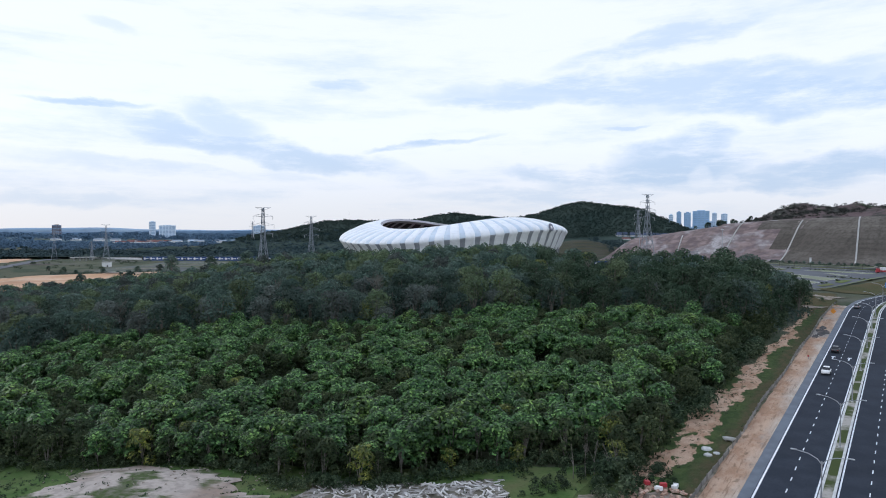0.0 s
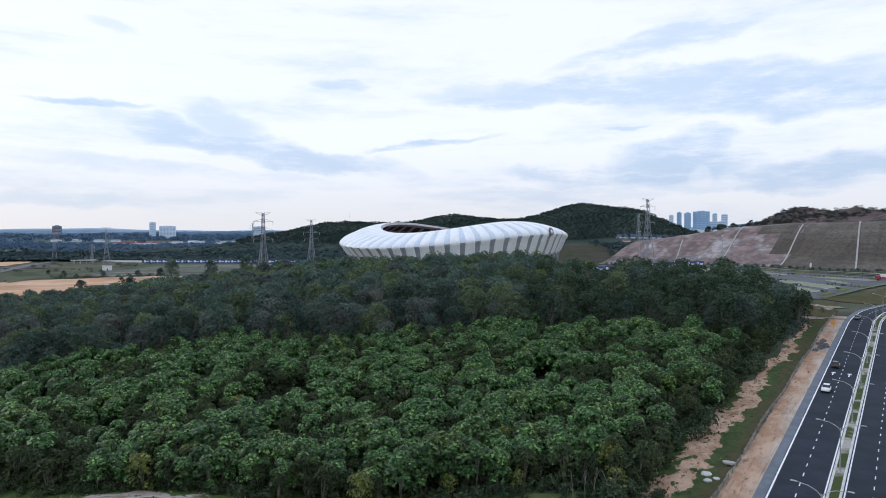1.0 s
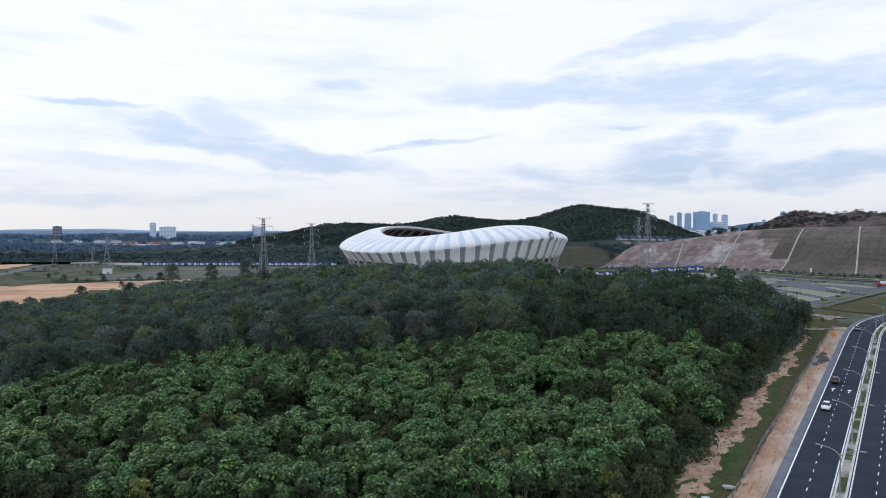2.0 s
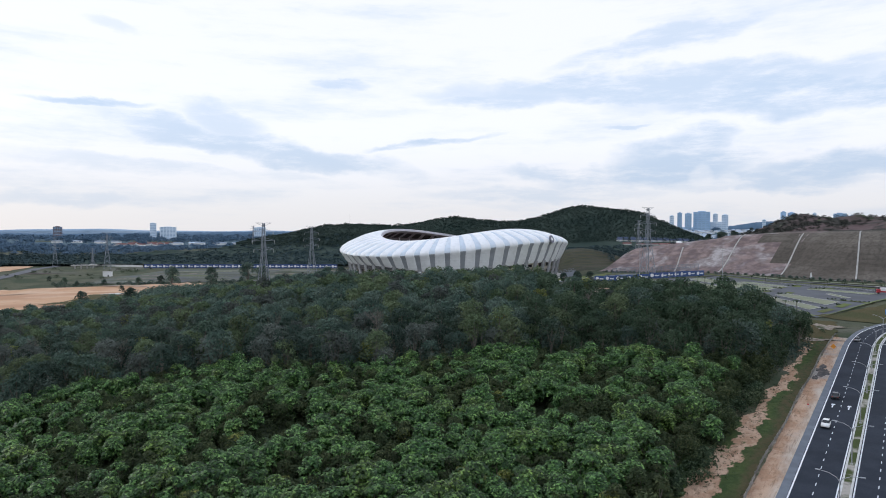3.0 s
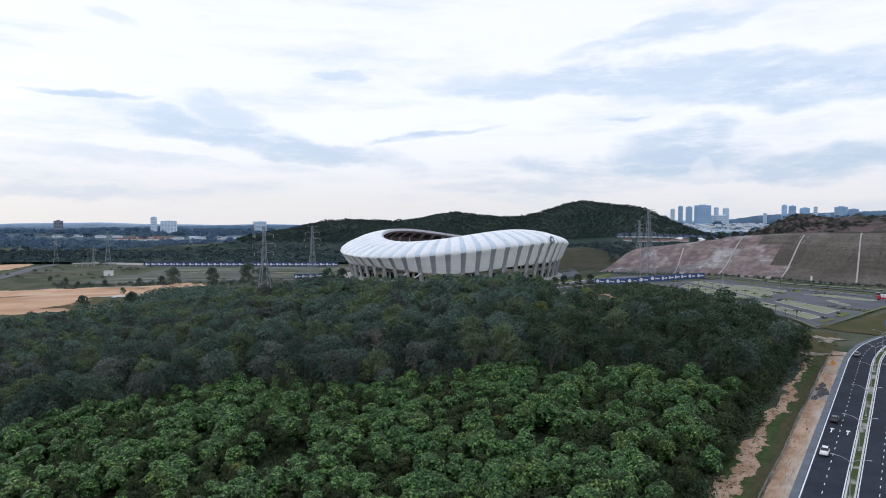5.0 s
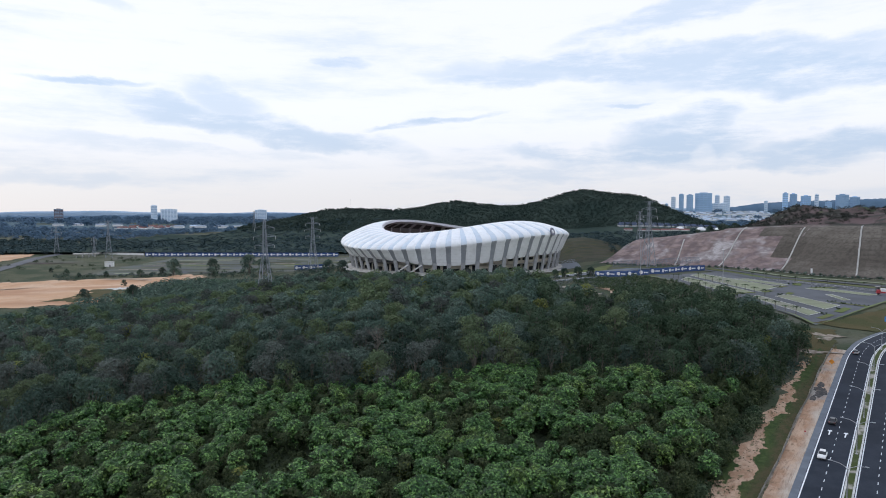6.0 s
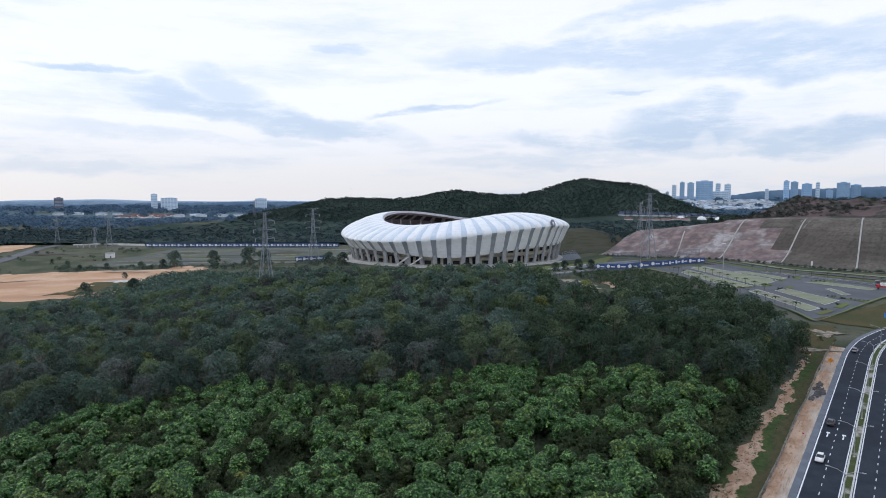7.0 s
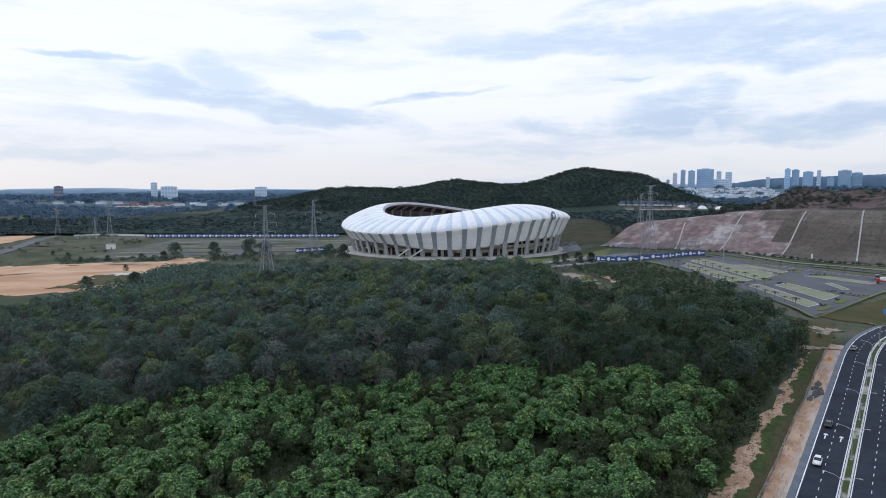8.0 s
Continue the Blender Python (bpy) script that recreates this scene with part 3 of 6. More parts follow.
def strip(name, s0, s1, o0, o1, lift, mat, ds=3.0, cols=1, thick=0.0, ragged=0.0):
    """A band of the road from s0 to s1 between two offsets."""
    s = np.linspace(s0, s1, max(2, int((s1 - s0) / ds) + 1))
    offs = np.linspace(o0, o1, cols + 1)
    vs = []
    for k, o in enumerate(offs):
        if ragged and k in (0, cols):
            o = o + ragged * (wave(s, s * 0 + k * 7, 23, o0) + 0.6 * wave(s, s * 0 + k, 7, o1))
        x, y, z = road_at(s, o)
        vs.append(np.stack([x, y, z + lift], 1))
    n = len(s)
    vs = np.concatenate(vs)
    fs = [(c * n + i, (c + 1) * n + i, (c + 1) * n + i + 1, c * n + i + 1) for c in range(cols) for i in range(n - 1)]
    if thick:
        m = len(vs)
        vs = np.concatenate([vs, vs - np.array([0, 0, thick])])
        e = cols * n
        for i in range(n - 1):
            fs.append((i, i + 1, m + i + 1, m + i))
            fs.append((e + i + 1, e + i, m + e + i, m + e + i + 1))
        fs.append(tuple([0, m, m + e, e]))
        fs.append(tuple([n - 1, e + n - 1, m + e + n - 1, m + n - 1]))
    return from_arrays(name, vs, fs, mat)


def draped(name, corners, lift, mat, nu=30, nv=30, ragged=0.0):
    """A four-cornered patch of ground laid over the land; ragged edges in metres."""
    a, b, c, d = [np.array(p, dtype=float) for p in corners]
    u, v = np.meshgrid(np.linspace(0, 1, nu + 1), np.linspace(0, 1, nv + 1))
    p = (a * ((1 - u) * (1 - v))[..., None] + b * (u * (1 - v))[..., None] + c * (u * v)[..., None] + d * ((1 - u) * v)[..., None])
    x, y = p[..., 0], p[..., 1]
    if ragged:
        edge = 1 - np.minimum(np.minimum(u, 1 - u), np.minimum(v, 1 - v)) * 2
        x, y = x + ragged * edge ** 4 * wave(x, y, ragged * 7, 1), y + ragged * edge ** 4 * wave(y, x, ragged * 6, 2)
    z = height(x, y) + lift
    idx = np.arange((nu + 1) * (nv + 1)).reshape(nv + 1, nu + 1)
    fs = np.stack([idx[:-1, :-1], idx[:-1, 1:], idx[1:, 1:], idx[1:, :-1]], -1).reshape(-1, 4)
    return from_arrays(name, np.stack([x, y, z], -1).reshape(-1, 3), fs, mat, smooth=True)


def blob(name, cx, cy, rx, ry, turn, lift, mat, rough=0.35, seed=1.0, verge=False):
    """A patch of ground with an uneven round outline laid over the land."""
    na, nr = 56, 8
    a = np.linspace(0, 2 * math.pi, na, endpoint=False)
    edge = 1 + rough * (0.7 * np.sin(3 * a + seed) + 0.5 * np.sin(5 * a + 2 * seed) + 0.4 * np.sin(9 * a + 3 * seed) + 0.35 * np.sin(17 * a + 5 * seed)) / 1.3
    xs, ys = [np.array([cx])], [np.array([cy])]
    c, s = math.cos(radians(turn)), math.sin(radians(turn))
    for k in range(1, nr + 1):
        u, v = rx * edge * np.cos(a) * k / nr, ry * edge * np.sin(a) * k / nr
        xs.append(cx + u * c - v * s)
        ys.append(cy + u * s + v * c)
    x, y = np.concatenate(xs), np.concatenate(ys)
    fs = [(0, 1 + i, 1 + (i + 1) % na) for i in range(na)]
    for k in range(nr - 1):
        o = 1 + k * na
        fs += [(o + i, o + na + i, o + na + (i + 1) % na, o + (i + 1) % na) for i in range(na)]
    # beside the road the patch follows the road's own gradient
    z = -1.0 + 0.046 * ((x - ROAD0[0]) * math.sin(HEADING) + (y - ROAD0[1]) * math.cos(HEADING)) if verge else height(x, y)
    return from_arrays(name, np.stack([x, y, z + lift], 1), fs, mat, smooth=True)


def make_ground():
    def axis(lo, hi, size, end_lo, end_hi):
        mid = np.arange(lo, hi + 1, size)
        up, dn = [], []
        v, d = hi, size
        while v < end_hi:
            d *= 1.12
            v += d
            up.append(min(v, end_hi))
        v, d = lo, size
        while v > end_lo:
            d *= 1.12
            v -= d
            dn.append(max(v, end_lo))
        return np.array(dn[::-1] + list(mid) + up)
    xs, ys = axis(-600, 560, 6, -4900, 4900), axis(-60, 900, 6, -4900, 4900)
    x, y = np.meshgrid(xs, ys)
    z = height(x, y)
    idx = np.arange(x.size).reshape(x.shape)
    fs = np.stack([idx[:-1, :-1], idx[:-1, 1:], idx[1:, 1:], idx[1:, :-1]], -1).reshape(-1, 4)
    return from_arrays("ground", np.stack([x, y, z], -1).reshape(-1, 3), fs, M["ground"], smooth=True)


setting("ground", make_ground(), "rough green grassland rolling out to the horizon", "ground")

# ---------------------------------------------------------------- road
LANE, MED = 3.5, 2.5
R1 = 2 * LANE          # right edge line of the near carriageway
R2 = R1 + MED          # left edge line of the far carriageway
S0, S1 = -165, 640
setting("road_near", strip("road_near", S0, S1, -1.75, R1 + 0.5, 0.0, M["asphalt"], cols=2), "dark asphalt carriageway with white lane lines", "road")
setting("road_far", strip("road_far", S0, S1, R2 - 0.5, R2 + 3 * LANE, 0.0, M["asphalt"], cols=2), "dark asphalt carriageway beyond the median", "road")
setting("road_shoulder", strip("road_shoulder", S0, S1, -1.75, -0.25, 0.02, M["asphalt_pale"]), "pale worn asphalt shoulder beside the road", "road")
for off, w in ((0.0, 0.28), (R1, 0.22), (R2, 0.22), (R2 + 2.9 * LANE, 0.2)):
    setting("lane_line", strip("lane_line", S0, S1, off - w / 2, off + w / 2, 0.03, M["paint"]), "solid white painted edge line", "road marking")
setting("median", strip("median", S0, S1, R1 + 0.62, R2 - 0.62, 0.16, M["median"], cols=1), "grassy central median between raised kerbs", "median")
for off in (R1 + 0.45, R2 - 0.45):
    setting("kerb", strip("kerb", S0, S1, off - 0.18, off + 0.18, 0.2, M["kerb"], thick=0.3), "pale concrete kerb along the median", "kerb")
setting("dirt_shoulder", strip("dirt_shoulder", S0, 190, -6.3, -1.65, -0.03, M["shoulder_sand"], cols=3, ds=1.5, ragged=0.25), "bare orange sandy strip beside the road", "ground")
setting("verge", strip("verge", S0, 190, -20.6, -6.2, -0.06, M["verge"], cols=6, ds=1.5, ragged=0.3), "grass verge with brown patches and a worn sandy band", "ground")

# ---------------------------------------------------------------- stadium
SC, SA, SB = (11.0, 685.0), 121.0, 106.0
BAYS = 53


def bowl_levels(f):
    tilt = math.cos(2 * (f + radians(40)))
    shoulder = 31.5 + 2.5 * math.cos(f) + 6.0 * tilt
    inner = 44.0 + 6.0 * tilt
    dip = math.exp(-((math.degrees(f) + 92) / 26) ** 2)
    skirt = 14.5 - 6.0 * dip + 3.0 * max(0.0, math.cos(f + radians(20)))
    return skirt, shoulder, inner


def bowl_point(f, k):
    """Outer skin of the bowl at angle f: k from 0 (skirt edge) over 1 (shoulder) to 2 (roof edge), rounded at the shoulder."""
    skirt, shoulder, inner = bowl_levels(f)

    def wall(q):
        return 0.925 + 0.075 * q ** 0.8, skirt + (shoulder - skirt) * q

    def roof(u):
        return 0.988 - (0.988 - 0.645) * u, shoulder + (inner - shoulder) * (1 - (1 - u) ** 2.1)
    if k < 0.75:
        r, z = wall(k)
    elif k > 1.3:
        r, z = roof(k - 1)
    else:
        t = (k - 0.75) / 0.55
        (r0, z0), (r2, z2) = wall(0.75), roof(0.3)
        a, b, c = (1 - t) ** 2, 2 * t * (1 - t), t * t
        r, z = a * r0 + b * 1.045 + c * r2, a * z0 + b * (shoulder + 1.2) + c * z2
    return SC[0] + SA * r * math.cos(f), SC[1] + SB * r * math.sin(f), z


def skin(name, f0, f1, ks, wide, lift, mat, nw=4):
    """A ribbon of skin between two bay angles; wide(k) is its share of the bay; lift bulges it outward."""
    vs, fs = [], []
    fm, half = (f0 + f1) / 2, (f1 - f0) / 2
    for k in ks:
        for j in range(nw + 1):
            t = 2 * j / nw - 1
            f = fm + half * t * wide(k)
            x, y, z = bowl_point(f, k)
            out = lift * (1 - t ** 4) * (1 - 0.85 * max(0.0, k - 1.3) / 0.7)
            nx, ny = math.cos(fm), math.sin(fm)
            up = min(1.0, max(0.0, (k - 0.85) * 2))
            vs.append((x + nx * out * (1 - 0.7 * up), y + ny * out * (1 - 0.7 * up), z + out * up))
    n = nw + 1
    for i in range(len(ks) - 1):
        for j in range(nw):
            fs.append((i * n + j, i * n + j + 1, (i + 1) * n + j + 1, (i + 1) * n + j))
    return from_arrays(name, vs, fs, mat, smooth=True)


def ring(name, r0, z0, r1, z1, mat, n=104):
    vs, fs = [], []
    for i in range(n):
        f = 2 * math.pi * i / n
        for r, z in ((r0, z0), (r1, z1)):
            vs.append((SC[0] + SA * r * math.cos(f), SC[1] + SB * r * math.sin(f), z(f) if callable(z) else z))
    for i in range(n):
        j = (i + 1) % n
        fs.append((2 * i, 2 * j, 2 * j + 1, 2 * i + 1))
    return from_arrays(name, vs, fs, mat, smooth=True)


def make_stadium():
    st = thing("stadium", "oval football stadium with white ribbed cladding and open roof", "stadium")
    base = 1.0
    ks = [0, 0.2, 0.4, 0.6, 0.75, 0.83, 0.9, 0.97, 1.04, 1.12, 1.2, 1.3, 1.45, 1.6, 1.75, 1.88, 2.0]
    for i in range(BAYS):
        f0 = 2 * math.pi * i / BAYS - math.pi / 2 - radians(3.5)
        f0 = (f0 + math.pi) % (2 * math.pi) - math.pi
        f1 = f0 + 2 * math.pi / BAYS
        white = skin("cladding_panel", f0, f1, ks, lambda k: float(np.interp(k, [0, 0.95, 1.3, 2], [0.72, 0.63, 0.68, 0.84])), 1.25, M["white_skin"], 8)
        part("cladding_panel", white, st)
        g0, g1 = (f0 + f1) / 2, (f0 + f1) / 2 + 2 * math.pi / BAYS
        part("glazed_strip", skin("glazed_strip", g0, g1, [k for k in ks if k <= 1.0], lambda k: 0.46, 0.0, M["grey_skin"], 2), st, "grey mesh strip between white panels")
        part("roof_strip", skin("roof_strip", g0, g1, [k for k in ks if k >= 0.9], lambda k: float(np.interp(k, [0.9, 1.1, 1.5, 2], [0.44, 0.44, 0.38, 0.24])), 0.5, M["roof_skin"], 4), st, "pale blue translucent roof strip")
        # leg from the ground up to the skirt
        fm = g0 + math.pi / BAYS
        tx, ty, tz = bowl_point(fm, 0.10)
        gx, gy = SC[0] + SA * 0.905 * math.cos(fm), SC[1] + SB * 0.905 * math.sin(fm)
        ox, oy = math.cos(fm), math.sin(fm)
        lv = []
        for px, py, pz, wide, deep in ((gx, gy, base - 1, 1.5, 0.8), (tx, ty, tz, 1.95, 0.9)):
            lv += [(px - oy * a * wide + ox * b * deep, py + ox * a * wide + oy * b * deep, pz) for a, b in ((-1, -1), (1, -1), (1, 1), (-1, 1))]
        part("leg", from_arrays("leg", lv, [(0, 1, 2, 3), (7, 6, 5, 4), (0, 4, 5, 1), (1, 5, 6, 2), (2, 6, 7, 3), (3, 7, 4, 0)], M["leg"]), st, "wide flat grey slanting leg")
    part("concourse_wall", ring("concourse_wall", 0.86, base - 4, 0.86, 22, M["beige"]), st, "beige concourse wall behind the legs")
    for i in range(72):
        f = 2 * math.pi * i / 72
        hi = 9.5 if i % 3 else 6.0
        v = []
        for df in (-0.030, 0.030):
            for z in (base + 1.0, hi):
                v.append((SC[0] + SA * 0.866 * math.cos(f + df), SC[1] + SB * 0.866 * math.sin(f + df), z))
        part("concourse_window", from_arrays("concourse_window", v, [(0, 2, 3, 1)], M["glass"]), st, "dark concourse window")
        v2 = [(x, y, z + 9.0 if k % 2 else 12.5) for k, (x, y, z) in enumerate(v)]
        part("concourse_window", from_arrays("concourse_window", v2, [(0, 2, 3, 1)], M["glass"]), st, "dark concourse window")
    part("concourse_slab", ring("concourse_slab", 0.86, 9.6, 0.915, 9.6, M["kerb"]), st)
    part("plinth", ring("plinth", 0.86, base + 1.4, 0.955, base + 1.2, M["concrete"]), st, "pale concrete plinth round the stadium")
    part("plinth_edge", ring("plinth_edge", 0.955, base + 1.2, 0.957, base - 4, M["concrete"]), st)
    part("roof_edge_beam", ring("roof_edge_beam", 0.645, lambda f: bowl_levels(f)[2] + 0.3, 0.63, lambda f: bowl_levels(f)[2] - 2.2, M["soffit"]), st, "pale ring beam at the roof edge")
    part("roof_underside", ring("roof_underside", 0.65, lambda f: bowl_levels(f)[2] - 2.2, 0.95, lambda f: bowl_levels(f)[1] - 2.5, M["soffit"]), st, "pale underside of the roof")
    # dark ring whose colour stands for the shade behind the stands
    part("back_wall", ring("back_wall", 0.93, lambda f: bowl_levels(f)[1] - 2.5, 0.93, lambda f: bowl_levels(f)[1] - 13, M["dark_inside"]), st, "dark sheet painted as the shaded gap behind the stands")
    part("upper_stand", ring("upper_stand", 0.93, lambda f: bowl_levels(f)[1] - 9, 0.70, 15, M["seats"]), st, "dark red upper tier of seats")
    part("lower_stand", ring("lower_stand", 0.72, 14, 0.5, 4.5, M["seats"]), st, "dark red lower tier of seats")
    def under(f, r):
        inner, shoulder = bowl_levels(f)[2], bowl_levels(f)[1]
        z = (inner - 2.2) + (shoulder - inner - 0.3) * (r - 0.65) / 0.30 - 0.3
        return SC[0] + SA * r * math.cos(f), SC[1] + SB * r * math.sin(f), z
    # flat dark panels under the roof, painted as shade in its recesses
    for i in range(44):
        f = 2 * math.pi * (i + 0.5) / 44
        half = 0.66 * math.pi / 44
        part("roof_bay", from_arrays("roof_bay", [under(f - half, 0.69), under(f + half, 0.69), under(f + half, 0.80), under(f - half, 0.80)], [(0, 1, 2, 3)], M["dark_inside"]), st, "dark panel painted as the shade between roof trusses")
    # flights of outside stairs up to the concourse
    for deg in (-119, -112):
        f = radians(deg)
        runs, way = [], 1
        for q in range(12):
            g = f + way * 0.0085 * q
            x0, y0 = SC[0] + SA * 0.94 * math.cos(g), SC[1] + SB * 0.94 * math.sin(g)
            runs.append(([(x0 - 1.6 * math.cos(g), y0 - 1.6 * math.sin(g), base + 1.6 + 0.62 * q), (x0 + 1.6 * math.cos(g), y0 + 1.6 * math.sin(g), base + 1.6 + 0.62 * q)], [0.62, 0.62]))
        part("stair_flight", tubes_mesh("stair_flight", runs, M["white"], 4), st, "white outside stair flight")
    for i in range(44):
        f = 2 * math.pi * i / 44
        x, y = SC[0] + SA * 0.70 * math.cos(f), SC[1] + SB * 0.70 * math.sin(f)
        x2, y2 = SC[0] + SA * 0.80 * math.cos(f), SC[1] + SB * 0.80 * math.sin(f)
        top = bowl_levels(f)[2]
        part("roof_truss", tubes_mesh("roof_truss", [([(x, y, top - 2.0), (x2, y2, top - 9.5)], [0.8, 1.0]), ([(x2, y2, top - 9.5), (x2, y2, 18)], [1.0, 1.1])], M["soffit"], 4), st, "pale roof truss and column")
    part("pitch", ring("pitch", 0.5, 4.4, 0.01, 4.4, M["lawn"]), st, "grass pitch inside the bowl")
    return st


make_stadium()
setting("forecourt_paving", ring("forecourt_paving", 0.957, 1.15, 1.02, 1.1, M["concrete"]), "pale paved ring round the stadium", "pavement")

# ---------------------------------------------------------------- trees
def leaf_cloud(rng, lobes, count, size, up=0.5, loose=0.3, single=False):
    """Folded leaf clumps over the outside of several lobes: (centre, radii) -> vertices, faces."""
    weights = np.array([r[0] * r[1] for c, r in lobes], dtype=float)
    pick = rng.choice(len(lobes), count, p=weights / weights.sum())
    cen = np.array([c for c, r in lobes])[pick]
    rad = np.array([r for c, r in lobes])[pick]
    d = rng.normal(size=(count, 3))
    d[:, 2] = np.where(d[:, 2] < -0.35, -d[:, 2], d[:, 2])
    d /= np.linalg.norm(d, axis=1)[:, None]
    shell = rng.uniform(0.80, 1.08, (count, 1))
    p = cen + d * rad * shell
    n = d + np.array([0, 0, up]) + rng.normal(size=(count, 3)) * loose
    n /= np.linalg.norm(n, axis=1)[:, None]
    t = np.cross(n, rng.normal(size=(count, 3)))
    t /= np.linalg.norm(t, axis=1)[:, None]
    b = np.cross(n, t)
    s = size * rng.uniform(0.6, 1.35, (count, 1))
    if single:
        v = np.stack([p + t * s * 0.7, p - t * s * 0.45 + b * s * 0.36, p - t * s * 0.35 - b * s * 0.42], 1).reshape(-1, 3)
        return v, np.arange(count * 3).reshape(-1, 3)
    tip, tail = p + t * s * 0.6, p - t * s * 0.5
    fold = 0.14 if loose > 0.2 else 0.06
    l, r = p + b * s * 0.44 - n * s * fold, p - b * s * 0.44 - n * s * fold
    v = np.stack([tip, l, tail, r], 1).reshape(-1, 3)
    i = np.arange(count)[:, None] * 4
    f = np.concatenate([i + np.array([0, 1, 2]), i + np.array([0, 2, 3])], 1).reshape(-1, 3)
    return v, f


def tree_template(seed, tall, wide, lobes_n, count, size, up=0.5, flat=0.75, low=0.45, big=1.0, loose=0.3, single=False):
    """Crown arrays and trunk runs of one tree on the origin."""
    rng = np.random.default_rng(seed)
    lobes, runs = [], []
    fork = tall * low * 0.7
    lean = rng.normal(size=2) * 0.04 * tall
    runs.append(([(0, 0, -0.6), (lean[0] * .4, lean[1] * .4, fork), (lean[0], lean[1], tall * 0.85)], [0.026 * tall * .7, 0.018 * tall * .7, 0.006 * tall]))
    for k in range(lobes_n):
        a = 2.4 * k + rng.uniform(-0.5, 0.5)
        u = (k + rng.uniform(0.1, 0.7)) / lobes_n
        r = wide * rng.uniform(0.30, 0.46) * big
        q = (wide - r) * math.sqrt(max(0.0, 1 - (1 - u) ** 2)) * rng.uniform(0.85, 1.15)
        z = (tall - r * flat) * (1 - (1 - low) * u ** 1.6) + rng.uniform(-0.03, 0.03) * tall
        c = (q * math.cos(a) + lean[0], q * math.sin(a) + lean[1], z)
        lobes.append((c, (r, r, r * flat)))
        runs.append(([(lean[0] * .5, lean[1] * .5, min(fork, z * 0.6)), (c[0] * .55, c[1] * .55, (min(fork, z * .6) + z) / 2 + 0.04 * tall), c],
                     [0.012 * tall, 0.008 * tall, 0.003 * tall]))
    v, f = leaf_cloud(rng, lobes, count, size, up, loose, single)
    return v, f, runs


def stack(templates, places):
    """All crowns of many trees joined: places are rows of x, y, z, scale, turn, template."""
    vs, fs, o = [], [], 0
    for x, y, z, s, a, k in places:
        v, f = templates[k][:2]
        c, d = math.cos(a) * s, math.sin(a) * s
        w = np.empty_like(v)
        w[:, 0], w[:, 1], w[:, 2] = v[:, 0] * c - v[:, 1] * d + x, v[:, 0] * d + v[:, 1] * c + y, v[:, 2] * s + z
        vs.append(w)
        fs.append(f + o)
        o += len(v)
    return np.concatenate(vs), np.concatenate(fs)


def stack_trunks(templates, places, limbs=3):
    runs = []
    for x, y, z, s, a, k in places:
        c, d = math.cos(a) * s, math.sin(a) * s
        for pts, rad in templates[k][2][:limbs]:
            runs.append(([(p[0] * c - p[1] * d + x, p[0] * d + p[1] * c + y, p[2] * s + z) for p in pts], [r * s for r in rad]))
    vs, fs = [], []
    for pts, rad in runs:
        v, f = tube(pts, rad, 3)
        o = len(vs)
        vs += v
        fs += [tuple(i + o for i in q) for q in f[:-2]]
    return vs, np.array(fs)


def scatter(rng, x0, x1, y0, y1, gap, keep):
    """Jittered rows of places in a field, those that keep() accepts."""
    pts = []
    rows = int((y1 - y0) / (gap * 0.87))
    for j in range(rows):
        for i in range(int((x1 - x0) / gap)):
            x = x0 + (i + 0.5 * (j % 2)) * gap + rng.uniform(-0.38, 0.38) * gap
            y = y0 + j * gap * 0.87 + rng.uniform(-0.38, 0.38) * gap
            pts.append((x, y))
    p = np.array(pts)
    return p[keep(p[:, 0], p[:, 1])]


def road_offset(x, y):
    """Offset from the road's left edge line (negative: to its left) for arrays, on its straight part."""
    dx, dy = x - ROAD0[0], y - ROAD0[1]
    return dx * math.cos(HEADING) - dy * math.sin(HEADING)


def edge_line(x):
    """Far edge of the bright young trees."""
    return 193 + 0.02 * x + 5 * np.sin(x / 17.0) - np.where(x < -60, (-60 - x) * 0.5, 0)


rng = np.random.default_rng(7)
LIGHT = [tree_template(10 + k, 7.3, 2.75, 11, 760, 0.52, 0.8, 0.8, 0.32, 1.08, 0.28, True) for k in range(6)]
BUSHY = [tree_template(30 + k, 6.6, 2.5, 10, 520, 0.44, 0.25, 1.05, 0.12, 1.05, 0.35, True) for k in range(3)]
DARK_FAR = [tree_template(50 + k, 13.5, 5.2, 9, 400, 0.98, 0.3, 0.9, 0.42, 1.2, 0.3, True) for k in range(6)]
DARK = [tree_template(50 + k, 13.5, 5.2, 10, 1000, 0.62, 0.3, 0.9, 0.36, 1.15, 0.35, True) for k in range(6)]


GAPS = ((-38, 146, 9), (-8, 133, 5), (24, 152, 6), (46, 134, 5), (-70, 128, 5), (-20, 168, 5))


def in_gap(x, y):
    return any((x - a) ** 2 + (y - b) ** 2 < r * r for a, b, r in GAPS)


def light_field(x, y):
    off = road_offset(x, y)
    front = 97 + 3 * np.sin(x / 9.0) + np.where(x < -35, (-35 - x) * 0.20, 0) + 2.5 * step(-24, -32, x)
    return (y < edge_line(x)) & (y > front) & (off < -17.3 + 1.6 * np.sin(y / 7)) & (x > -118) & (x < 140)


def dark_field(x, y):
    off = road_offset(x, y)
    right = np.where(y < 236, off < -15.0 + 3.5 * step(196, 222, y), x < 138.5 - (y - 236) * 0.5)
    left = x > -225 - (y - 200) * 0.35
    return (y > edge_line(x) - 2) & right & left & (y < 400 - np.maximum(0, np.abs(x) - 60) * 0.25) & (y < 392 - np.maximum(0, x - 20) * 0.8) & ~((x > 0.176 * y) & (y > 288 - np.maximum(0, x - 90) * 0.8))


